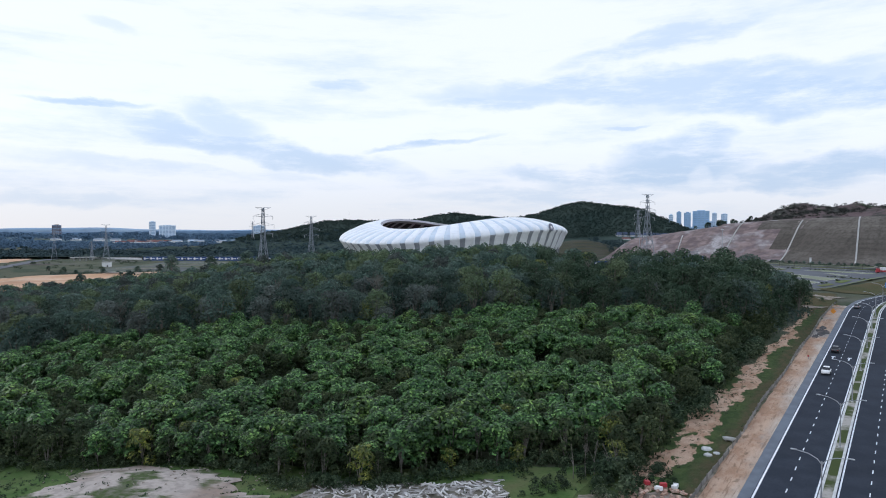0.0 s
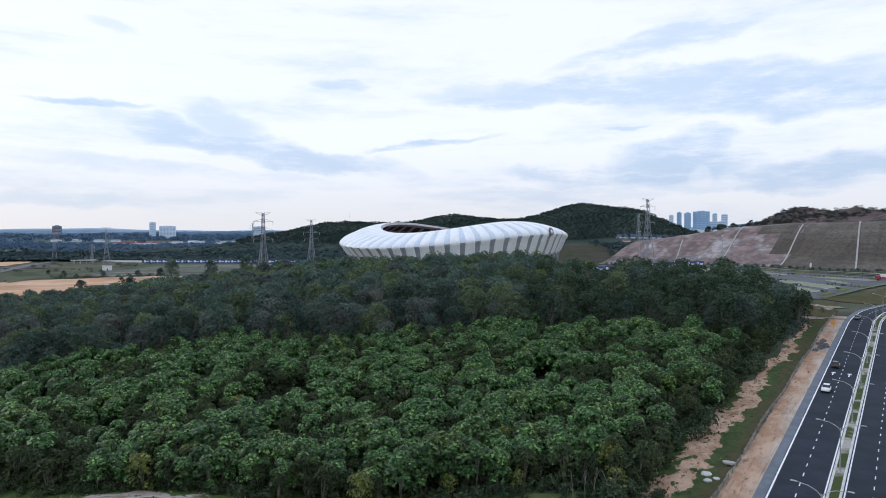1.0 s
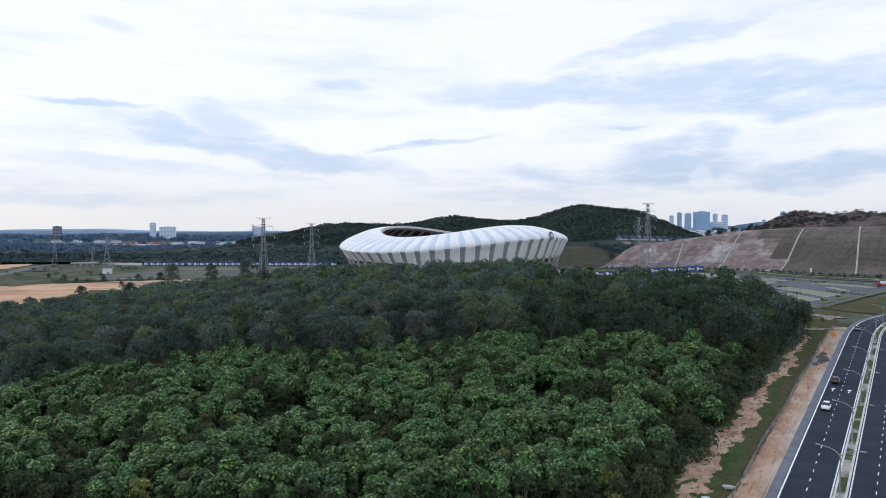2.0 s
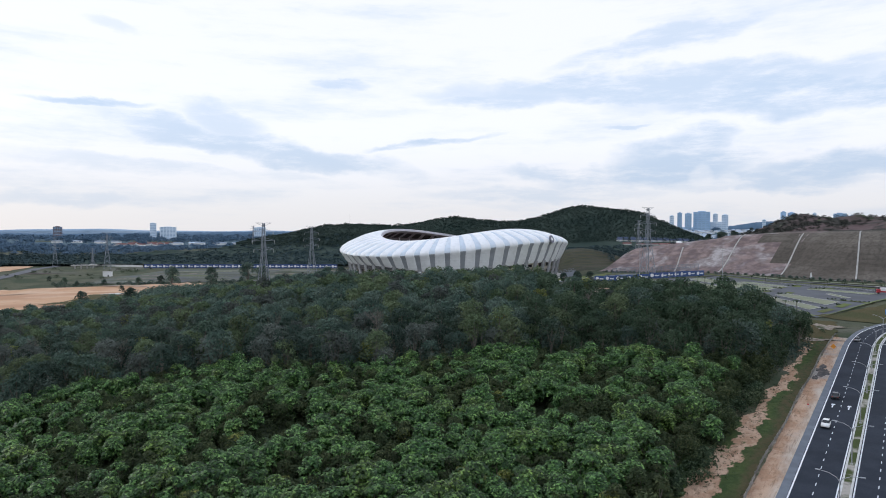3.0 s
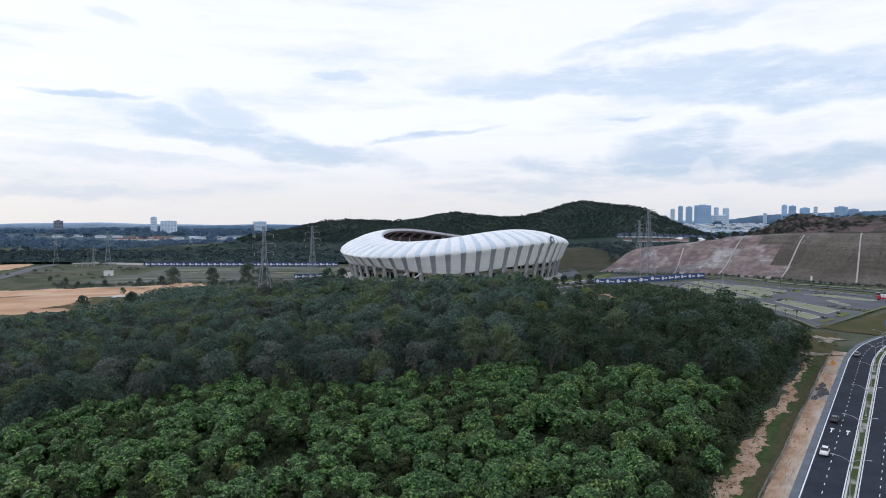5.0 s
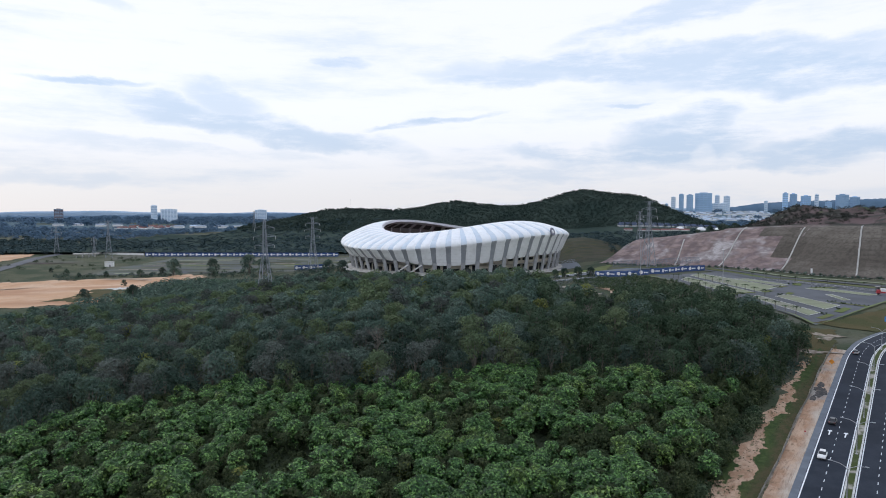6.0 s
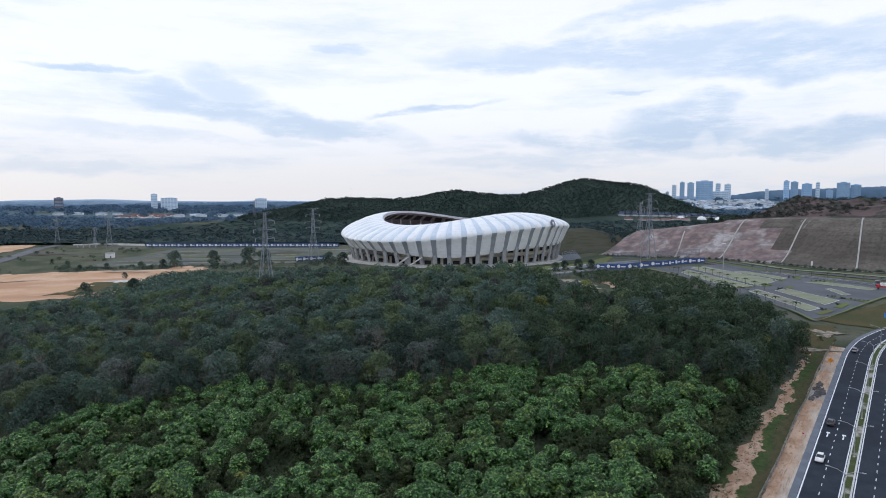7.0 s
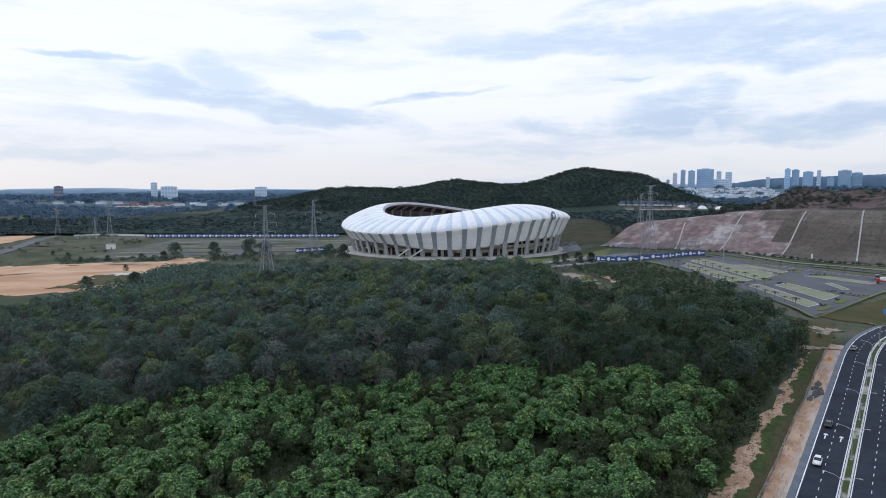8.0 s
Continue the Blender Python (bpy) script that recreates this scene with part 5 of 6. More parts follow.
def road_pose(s, off, turn=0.0, lift=0.0):
    x, y, z = (float(v) for v in road_at(s, off))
    x2, y2, _ = (float(v) for v in road_at(s + 1, off))
    return pose(x, y, z + lift, 0, 0, math.degrees(math.atan2(y2 - y, x2 - x)) - 90 + turn)


MID = (R1 + R2) / 2
first_lamp = make_street_lamp()
first_lamp.matrix_basis = road_pose(1, MID, 0, 0.16)
for k in range(1, 10):
    copy_thing(first_lamp, road_pose(1 + 28 * k, MID, 0, 0.16))
for k in (-1, -2):
    copy_thing(first_lamp, road_pose(1 + 28 * k, MID, 0, 0.16))

# lane dashes and arrows
dash_me = from_arrays("lane_dash", [(-0.075, -0.9, 0), (0.075, -0.9, 0), (0.075, 0.9, 0), (-0.075, 0.9, 0)], [(0, 1, 2, 3)], M["paint"])
marks = tagged(new("lane_marks"), "white painted dashes and arrows on asphalt", "road marking", kind="structure")
for off in (LANE, R2 + LANE, R2 + 2 * LANE):
    for s in np.arange(-60, 330, 4.5):
        part("lane_dash", dash_me, marks).matrix_basis = road_pose(float(s), off, 0, 0.035)
arrow_me = from_arrays("arrow", [(-0.15, -3.4, 0), (0.15, -3.4, 0), (0.15, -0.4, 0), (0.52, -0.4, 0), (0, 3.2, 0), (-0.52, -0.4, 0), (-0.15, -0.4, 0)], [(0, 1, 2, 6), (3, 4, 5)], M["paint"])
for s, off in ((98, 1.75), (98, 5.25)):
    part("arrow", arrow_me, marks).matrix_basis = road_pose(s, off, 0, 0.035)


# ---------------------------------------------------------------- cars
def make_car(paint, label, m, tall=1.0):
    car = thing("car", label, "car", "cars on the road", m)
    prof = [(-2.15, .35), (-2.2, .75), (-2.05, .95), (-1.75, 1.0), (0.95, 1.0), (1.95, .82), (2.15, .65), (2.15, .35)]
    cab = [(-1.95, .98), (-1.6, 1.46 * tall), (0.05, 1.5 * tall), (0.85, .99)]
    bm = bmesh.new()
    for pr, w, w2 in ((prof, 0.86, 0.86), ):
        rows = [[bm.verts.new((sx * w, y, z)) for y, z in pr] for sx in (-1, 1)]
        n = len(pr)
        for i in range(n):
            j = (i + 1) % n
            bm.faces.new((rows[0][i], rows[0][j], rows[1][j], rows[1][i]))
        bm.faces.new(rows[0][::-1])
        bm.faces.new(rows[1])
    bmesh.ops.recalc_face_normals(bm, faces=bm.faces)
    bmesh.ops.bevel(bm, geom=bm.edges[:], offset=0.06, segments=2, affect="EDGES")
    body = part("body", bm_mesh("body", bm, paint, True), car)
    bm = bmesh.new()
    rows = [[bm.verts.new((sx * (0.78 if z < 1.2 else 0.62), y, z)) for y, z in cab] for sx in (-1, 1)]
    for i in range(3):
        bm.faces.new((rows[0][i], rows[0][i + 1], rows[1][i + 1], rows[1][i]))
    bm.faces.new(rows[0][::-1])
    bm.faces.new(rows[1])
    bmesh.ops.recalc_face_normals(bm, faces=bm.faces)
    part("windows", bm_mesh("windows", bm, M["glass"]), car, "dark car windows")
    roof = box_mesh("roof", 1.22, 1.6, 0.06, paint, 0.02, 1.47 * tall)
    for v in roof.vertices:
        v.co.y -= 0.76
    part("roof", roof, car)
    for sx in (-1, 1):
        for y in (-1.35, 1.35):
            bm = bmesh.new()
            bmesh.ops.create_cone(bm, cap_ends=True, segments=14, radius1=0.33, radius2=0.33, depth=0.22)
            bmesh.ops.rotate(bm, verts=bm.verts, matrix=Matrix.Rotation(radians(90), 3, "Y"))
            bmesh.ops.translate(bm, verts=bm.verts, vec=(sx * 0.8, y, 0.33))
            w = part("wheel", bm_mesh("wheel", bm, M["rubber"]), car)
            bm = bmesh.new()
            bmesh.ops.create_cone(bm, cap_ends=True, segments=10, radius1=0.2, radius2=0.2, depth=0.24)
            bmesh.ops.rotate(bm, verts=bm.verts, matrix=Matrix.Rotation(radians(90), 3, "Y"))
            bmesh.ops.translate(bm, verts=bm.verts, vec=(sx * 0.8, y, 0.33))
            part("rim", bm_mesh("rim", bm, M["steel"]), w)
        for y, mat, nm in ((-2.18, M["tail"], "tail_lamp"), (2.1, M["white"], "headlight")):
            l = box_mesh(nm, 0.3, 0.1, 0.16, mat, 0.02, 0.66)
            for v in l.vertices:
                v.co.x += sx * 0.62
                v.co.y += y
            part(nm, l, body)
    return car


make_car(M["car_dark"], "dark grey hatchback on the near lane", road_pose(104.5, 1.75, 0, 0.01), 1.08)
make_car(M["car_white"], "white saloon car on the near lane", road_pose(79, 1.85, 180, 0.01))
make_car(M["car_grey"], "grey car driving towards the bend", road_pose(186, 1.75, 0, 0.01), 1.05)


# ---------------------------------------------------------------- fence, roadside things
setting("junction_track", blob("junction_track", 139.5, 235.5, 7.5, 2.0, -12, 0.42, M["gravel"], 0.45, 2.0), "pale gravel track joining the road", "track")
setting("junction_grass", draped("junction_grass", [(130, 222), (150, 240), (170, 272), (142, 276)], 0.18, M["bank"], 20, 20, 2), "dry grass between the forest and the road bend", "ground")
setting("bare_patch", blob("bare_patch", 158, 259, 7, 4, 30, 0.35, M["gravel"], 0.5, 3.0), "bare stony patch in the grass", "ground")
for along, off, a, b, seed in ((131, -3.6, 1.5, 5.5, 1.3), (139, -4.4, 1.0, 3.0, 2.4), (124, -4.9, 0.8, 2.6, 3.1), (134, -5.2, 0.7, 2.0, 0.6)):
    setting("charred_patch", blob("charred_patch", *[float(v) for v in road_at(along, off)[:2]], a, b, -36, 0.03, M["burnt"], 0.25, seed, True), "charred black patch on the sand", "ground")
setting("fence_footing", strip("fence_footing", S0, 190, -6.6, -6.1, 0.03, M["gravel"], ds=1.5, ragged=0.2), "rough stony footing along the fence", "kerb")
setting("clearing", blob("clearing", -47, 93.5, 15, 9.0, 8, 0.28, M["clearing"], 0.28, 2.2), "pale rubble-strewn clearing before the trees", "ground")
setting("clearing", blob("clearing", -34, 87.5, 8.5, 4.5, -6, 0.42, M["clearing"], 0.4, 5.1), "bare trodden earth before the trees", "ground")


def make_fence():
    fence = thing("fence", "weathered low grey fence along the sandy strip", "fence")
    r = random.Random(4)
    post = box_mesh("post", 0.14, 0.14, 1.25, M["fence"], 0.02, -0.2)
    board = box_mesh("board", 0.06, 2.7, 0.8, M["fence"], 0.015, 0.08)
    for k in range(78):
        s = -40 + 3 * k
        wob = 0.25 * math.sin(k * 0.37)
        part("post", post, fence).matrix_basis = road_pose(s, -6.3 + wob, r.uniform(-4, 4))
        if r.random() < 0.92:
            part("board", board, fence).matrix_basis = road_pose(s + 1.5, -6.3 + wob, r.uniform(-2, 2), r.uniform(-0.12, 0.02))


make_fence()


def make_sign(m, face, label, tall, wide, high, diamond=False):
    sg = thing("road_sign", label, "road sign", "", m)
    part("post", tubes_mesh("post", [([(0, 0, -0.3), (0, 0, tall)], [0.06, 0.06])], M["steel"], 6), sg)
    b = box_mesh("board", wide, 0.06, high, face, 0.02, tall - high)
    if diamond:
        b = box_mesh("board", wide, 0.06, high, face, 0.02, -high / 2)
        b.transform(Matrix.Translation((0, -0.08, tall - high * 0.6)) @ Matrix.Rotation(radians(45), 4, "Y"))
    else:
        b.transform(Matrix.Translation((0, -0.1, 0)))
    part("board", b, sg)


make_sign(road_pose(163, -3.6), M["orange"], "orange diamond warning sign beside the sand", 2.6, 1.3, 1.3, True)
make_sign(pose(199.6, 282, float(height(199.6, 282)), 0, 0, -35), M["sign_blue"], "blue direction sign on the grass bank", 4.2, 3.2, 2.4)
make_sign(road_pose(92, -3.2), M["red_paint"], "small red marker post on the sand", 1.1, 0.4, 0.4)


def make_trough():
    t = thing("concrete_trough", "pale concrete trough on its low supports by the fence", "trough", "", pose(48.6, 106.4, float(height(48.6, 106.4)), 0, 0, -20) @ Matrix.Scale(0.62, 4))
    bm = bmesh.new()
    bmesh.ops.create_cone(bm, cap_ends=True, segments=18, radius1=1.0, radius2=1.2, depth=0.6)
    bmesh.ops.scale(bm, verts=bm.verts, vec=(1.4, 0.7, 1))
    bmesh.ops.translate(bm, verts=bm.verts, vec=(0, 0, 1.1))
    top = [f for f in bm.faces if f.normal.z > 0.9 and len(f.verts) > 4]
    bmesh.ops.inset_region(bm, faces=top, thickness=0.15)
    bmesh.ops.translate(bm, verts=list({v for f in top for v in f.verts}), vec=(0, 0, -0.4))
    part("basin", bm_mesh("basin", bm, M["kerb"]), t)
    for sx in (-0.8, 0.8):
        l = box_mesh("support", 0.3, 0.6, 0.95, M["concrete"], 0.03, -0.1)
        l.transform(Matrix.Translation((sx, 0, 0)))
        part("support", l, t)


make_trough()
for x, y, s in ((43.5, 103.2, 0.9), (42.6, 100.6, 0.7), (44.4, 101.4, 0.6)):
    bm = bmesh.new()
    bmesh.ops.create_icosphere(bm, subdivisions=2, radius=s)
    for v in bm.verts:
        v.co *= 1 + 0.25 * noise.noise(v.co * 1.7 + Vector((x, y, 0)))
        v.co.z *= 0.5
    b = new("boulder", bm_mesh("boulder", bm, M["kerb"]))
    tagged(b, "pale grey concrete lump lying on the grass", "boulder", "lumps on the verge")
    b.matrix_basis = pose(x, y, float(height(x, y)) + s * 0.25)


def make_rubble(name, label, x0, x1, y0, y1, count, mat, lo, hi, seed, piece):
    """A heap of loose pieces lying crossways."""
    heap = thing(name, label, "rubble heap")
    r = random.Random(seed)
    shapes = [box_mesh(piece, *(r.uniform(a, b) for a, b in zip(lo, hi)), mat, 0.02) for _ in range(7)]
    for _ in range(count):
        u, v = r.random(), r.random()
        x, y = x0 + (x1 - x0) * u, y0 + (y1 - y0) * v
        pile = 0.9 * math.sin(math.pi * u) * math.sin(math.pi * v)
        ob = part(piece, r.choice(shapes), heap)
        ob.matrix_basis = pose(x, y, float(height(x, y)) + 0.2 + pile * r.random(), r.uniform(-22, 22), r.uniform(-22, 22), r.uniform(0, 180))


setting("litter_ground", draped("litter_ground", [(-25, 84), (10, 84), (8, 95), (-20, 96)], 0.22, M["litter"], 30, 12, 1.5), "pale ground strewn with timber scraps", "ground")
setting("front_grass", draped("front_grass", [(-120, 76), (38, 76), (34, 97), (-120, 118)], 0.12, M["meadow"], 40, 14, 2), "bright green grass beside the clearing", "ground")
make_rubble("timber_heap", "heap of grey-white waste timber at the forest edge", -19, 9, 84.5, 94.5, 295, M["plank"], (0.8, 0.14, 0.08), (2.3, 0.28, 0.16), 3, "plank")
make_rubble("brick_heap", "heap of broken bricks and rubble", 25, 35, 82, 89, 120, M["brick"], (0.25, 0.2, 0.15), (0.8, 0.5, 0.4), 5, "brick")
setting("rubble_ground", draped("rubble_ground", [(15, 78), (36, 78), (33, 88), (19, 88)], 0.2, M["gravel"], 30, 16, 3), "bare rubbly ground at the forest edge", "ground")
make_rubble("stone_heap", "scattered pale stones on the clearing", -64, -20, 87, 103, 130, M["gravel"], (0.12, 0.12, 0.08), (0.42, 0.32, 0.2), 8, "stone")
for x, y, c in ((29.2, 89.4, "red_paint"), (31.3, 88.6, "red_paint"), (30.2, 87.4, "white"), (32.8, 88.2, "white")):
    b = new("crate", box_mesh("crate", 0.95, 0.75, 0.55, M[c], 0.05))
    tagged(b, "dumped red plastic crate on the rubble" if c == "red_paint" else "dumped white sack on the rubble", "crate")
    b.matrix_basis = pose(x, y, float(height(x, y)) + 0.75, 4, 5, x * 40)


# ---------------------------------------------------------------- undergrowth and shrubs
def shrub_mass(name, pts, scale, mat, label, seed, templates=None):
    r = np.random.default_rng(seed)
    templates = templates or BUSHY
    z = height(pts[:, 0], pts[:, 1])
    rows = [(x, y, zz - 0.1, scale * r.uniform(0.6, 1.4), r.uniform(0, 6.28), int(r.integers(len(templates)))) for (x, y), zz in zip(pts, z)]
    v, f = stack(templates, rows)
    return tagged(new(name, from_arrays(name, v, f, mat)), label, "shrubs", kind="stuff")


BRUSH = [tree_template(190 + k, 5.0, 5.2, 7, 84, 1.1, 0.3, 0.65, 0.05, 1.2, 0.3, True) for k in range(3)]
SHRUB = [tree_template(130 + k, 5.0, 3.0, 7, 180, 0.68, 0.3, 0.9, 0.05, 1.2, 0.3, True) for k in range(3)]
rs = np.random.default_rng(11)
edge = []
for s in np.arange(-10, 175, 0.9):
    x, y, z = road_at(s, -15.9 - rs.uniform(0, 5.0) - 1.6 * math.sin(s / 8) - 0.8 * math.sin(s / 3.1))
    edge.append((float(x), float(y)))
foot_row = [(x, 96.8 + 3 * math.sin(x / 9.0) + (max(0, -35 - x) * 0.2) + (4.0 if x < -28 else 0.0) + rs.uniform(-1.5, 2)) for x in np.arange(-110, 33, 0.7)]
shrub_mass("grove_foot", np.array(foot_row), 0.36, M["leaf_bush"], "green undergrowth along the front of the grove", 46, SHRUB)
shrub_mass("undergrowth", np.array(edge), 0.55, M["leaf_bush"], "green undergrowth along the foot of the trees", 12, SHRUB)
tufts = []
for s in np.arange(-15, 180, 0.8):
    x, y, z = road_at(s, -rs.uniform(6.6, 17.5))
    tufts.append((float(x), float(y)))
for s in np.arange(-15, 184, 0.13):
    o = rs.choice((-12.6, -18.4, -17.6, -15.5)) + rs.normal() * 0.7
    x, y, z = road_at(s, o)
    tufts.append((float(x), float(y)))
TUFT = [tree_template(170 + k, 3.2, 3.0, 4, 22, 1.1, 0.3, 0.6, 0.05) for k in range(2)]
shrub_mass("grass_tufts", np.array(tufts), 0.11, M["leaf_bush"], "small grass tufts on the sandy verge", 22, TUFT)
front_tufts = [(rs.uniform(-96, 36), rs.uniform(80, 104)) for _ in range(420)] + [(-46 + 21 * math.cos(a) * r, 94.5 + 11 * math.sin(a) * r) for a, r in zip(rs.uniform(0, 6.28, 420), rs.normal(1.0, 0.13, 420))]
foot_shrubs_front = [(rs.uniform(11, 34), rs.uniform(88, 97)) for _ in range(70)]
shrub_mass("front_shrubs", np.array(foot_shrubs_front), 0.26, M["leaf_bush"], "low green shrubs at the grove's foot", 44, SHRUB)
shrub_mass("clearing_tufts", np.array(front_tufts), 0.15, M["leaf_bush"], "grass tufts round the pale clearing", 24, TUFT)
gaps = scatter(rs, -118, 150, 98, 200, 4.4, lambda x, y: light_field(x, y))
shrub_mass("young_growth", gaps, 0.5, M["leaf_thicket"], "olive-green young growth between the trees", 18, BRUSH)
floor = scatter(rs, -240, 130, 186, 245, 5.6, dark_field)
shrub_mass("forest_undergrowth", floor, 0.6, M["leaf_dark"], "dark undergrowth on the forest floor", 28, BRUSH)
left = scatter(rs, -330, -100, 90, 330, 6.0, lambda x, y: (~light_field(x, y)) & (~dark_field(x, y)) & (x < -0.62 * y - 8) & (x > -0.9 * y - 30))
shrub_mass("scrub", left, 0.7, M["leaf_bush"], "low green scrub beside the forest", 13, SHRUB)
fringe = scatter(rs, -250, -105, 330, 585, 6.6, lambda x, y: (~dark_field(x, y)) & (wave(x, y, 47, 4) > -0.6 + 0.9 * step(520, 585, y)) & (x > -247 + 6 * wave(x, y, 30, 1)))
shrub_mass("forest_fringe", fringe, 1.05, M["leaf_dark"], "dark bushy fringe of the forest beside the dug field", 47, BRUSH)
west = scatter(rs, -620, -290, 650, 1010, 13, lambda x, y: (wave(x, y, 110, 5) > 0.45) & (x > -0.72 * y) & ~((x > -400) & (y > 685) & (y < 935)))
shrub_mass("west_scrub", west, 0.6, M["leaf_bush"], "low scrub over the western plain", 19, BRUSH)
plain = scatter(rs, -430, -100, 400, 700, 8.5, lambda x, y: (wave(x, y, 90, 2) > 0.1) & (x > -0.62 * y) & ~((x < -240) & (y > 440) & (y < 645)))
shrub_mass("plain_scrub", plain, 0.62, M["leaf_dark"], "dark scrub dotted over the plain", 14, BRUSH)
front = scatter(rs, -110, 150, 392, 560, 9, lambda x, y: (wave(x, y, 60, 1) > -0.1) & (x < 30) & ~((y > 500) & (x > -60)))
shrub_mass("stadium_scrub", front, 0.8, M["leaf_dark"], "dark scrub between forest and stadium", 15, SHRUB)
foot = []
for t in np.linspace(0.34, 0.98, 190):
    seg = np.linalg.norm(np.diff(CUT, axis=0), axis=1)
    cum = np.concatenate([[0], np.cumsum(seg)]) / seg.sum()
    foot.append((np.interp(t, cum, CUT[:, 0]) - 4 + rs.uniform(-2.5, 2.5), np.interp(t, cum, CUT[:, 1]) - 4 + rs.uniform(-1.5, 1.5)))
shrub_mass("foot_shrubs", np.array(foot), 0.42, M["leaf_dark"], "row of dark shrubs at the foot of the cut", 20, SHRUB)
bank2 = scatter(rs, 120, 240, 700, 900, 11, lambda x, y: (wave(x, y, 50, 2) > 0.0) & (along_line(x, y, CUT)[0] < 0))
shrub_mass("terrace_scrub", bank2, 0.6, M["leaf_bush"], "scrub on the terraced bank", 23, SHRUB)
lotside = scatter(rs, 96, 158, 250, 480, 5.2, lambda x, y: (wave(x, y, 40, 3) > -0.55 + 0.9 * step(136, 156, x)) & (x > 143 - (y - 236) * 0.45))
shrub_mass("bank_scrub", lotside, 0.62, M["leaf_bush"], "scattered scrub on the bank by the car park", 21, SHRUB)
crest = scatter(rs, 290, 640, 560, 790, 6.2, lambda x, y: (along_line(x, y, CUT)[0] > 80) & ((wave(x, y, 55, 6) > 0.0) | ((x < 0.585 * y + 9 * wave(x, y, 26, 3)) & (x > 0.40 * y))))
shrub_mass("crest_scrub", crest, 0.5, M["leaf_scrub"], "dark scrub on the crest above the cut", 16, BRUSH)
behind = scatter(rs, 200, 400, 730, 1120, 15, lambda x, y: (along_line(x, y, CUT)[0] > 80) & (x < 330 + (y - 730) * 0.1))
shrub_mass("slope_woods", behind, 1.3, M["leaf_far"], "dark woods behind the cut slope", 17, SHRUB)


def lone_trees():
    lone = [tree_template(150 + k, 12.0, 5.6, 14, 1700, 0.7, 0.3, 1.0, 0.1, 1.0, 0.35, True) for k in range(3)]
    crowns = [from_arrays("crown", t[0], t[1], M["leaf_dark"]) for t in lone]
    trunks = [tubes_mesh("trunk", t[2], M["bark"], 4) for t in lone]
    for i, (x, y, s) in enumerate(((-283, 656, 1.6), (-252, 690, 1.4), (-204, 660, 1.8), (-192, 668, 1.5), (-257, 450, 0.9), (-229, 462, 0.95), 
                                   (-300, 668, 0.8), (108, 505, 0.8), (98, 512, 0.7), (116, 500, 0.75), (-420, 700, 0.6), (-450, 720, 0.5), (88, 500, 0.7), (-235, 640, 0.9), (-320, 662, 0.7),
                                   (-360, 668, 0.6), (-390, 672, 0.5), (-110, 600, 1.2), (-95, 585, 1.2), (-285, 560, 0.5),
                                   (262, 628, 0.45), (266, 634, 0.62), (271, 622, 0.4), (276, 630, 0.66), (279, 626, 0.5), (286, 624, 0.42), (290, 632, 0.58), (300, 622, 0.36), (256, 640, 0.4), (306, 628, 0.44), (282, 640, 0.7), (295, 636, 0.5))):
        t = thing("lone_tree", "dark green single tree standing in open ground", "tree", "lone trees")
        part("trunk", trunks[i % 3], t)
        part("crown", crowns[i % 3], t)
        t.matrix_basis = Matrix.Translation((x, y, float(height(x, y)))) @ Matrix.Scale(s, 4)
    gold = [from_arrays("crown", DARK[k][0], DARK[k][1], M["leaf_yellow"]) for k in range(2)]
    for x, y, s in ((-24, 197.5, 0.62), (-103, 214, 0.7), (40, 262, 0.85), (-60, 290, 0.9), (-10, 330, 0.9), (68, 300, 0.8), (-130, 260, 0.8), (110, 216, 0.75), (20, 222, 0.8), (-150, 220, 0.6)):
        t = thing("yellow_green_tree", "yellow-green tree standing out in the dark forest", "tree", "yellow-green trees")
        part("trunk", trunks[0], t)
        part("crown", gold[int(abs(x)) % 2], t)
        t.matrix_basis = Matrix.Translation((x, y, float(height(x, y)) + 1.0)) @ Matrix.Rotation(x, 4, "Z") @ Matrix.Scale(s, 4)
    bush = from_arrays("crown", BUSHY[1][0], BUSHY[1][1], M["leaf_yellow"])
    stem = tubes_mesh("trunk", BUSHY[1][2][:4], M["bark"], 4)
    for x, y, s in ((-45.6, 138.5, 0.95), (-25, 104, 0.6), (-14, 103, 0.5), (12, 100, 0.6), (33, 104, 0.6), (-90, 118, 0.6), (52, 150, 0.8), (14, 160, 0.9), (-75, 160, 0.9), (70, 165, 0.8), (-9, 140, 0.85), (-60, 143, 0.6), (1, 99.5, 0.62), (-33, 141, 0.5), (27, 96.5, 0.7), (-70, 126, 0.6)):
        t = thing("yellow_bush", "yellow-green rounded bush in a gap of the grove", "bush", "yellow bushes")
        part("trunk", stem, t)
        part("crown", bush, t)
        t.matrix_basis = Matrix.Translation((x, y, float(height(x, y)))) @ Matrix.Rotation(x, 4, "Z") @ Matrix.Scale(s, 4)
    # thin bare stems at the front of the grove
    for i, (x, y) in enumerate(((19.5, 93.5), (21.5, 94), (24.5, 93), (23, 95), (26, 94.6), (-6.5, 98))):
        r = random.Random(50 + i)
        runs = [([(0, 0, -0.2), (r.uniform(-.3, .3), 0, 2.6), (r.uniform(-.7, .7), r.uniform(-.4, .4), 5.4)], [0.07, 0.05, 0.03])]
        for k in range(3):
            h = r.uniform(2.0, 3.8)
            runs.append(([(0, 0, h), (r.uniform(-1, 1), r.uniform(-.6, .6), h + 1.6)], [0.035, 0.015]))
        t = thing("sapling", "thin pale bare sapling at the grove's edge", "sapling", "saplings")
        part("stem", tubes_mesh("stem", runs, M["bark"], 4), t)
        t.matrix_basis = Matrix.Translation((x, y, float(height(x, y))))
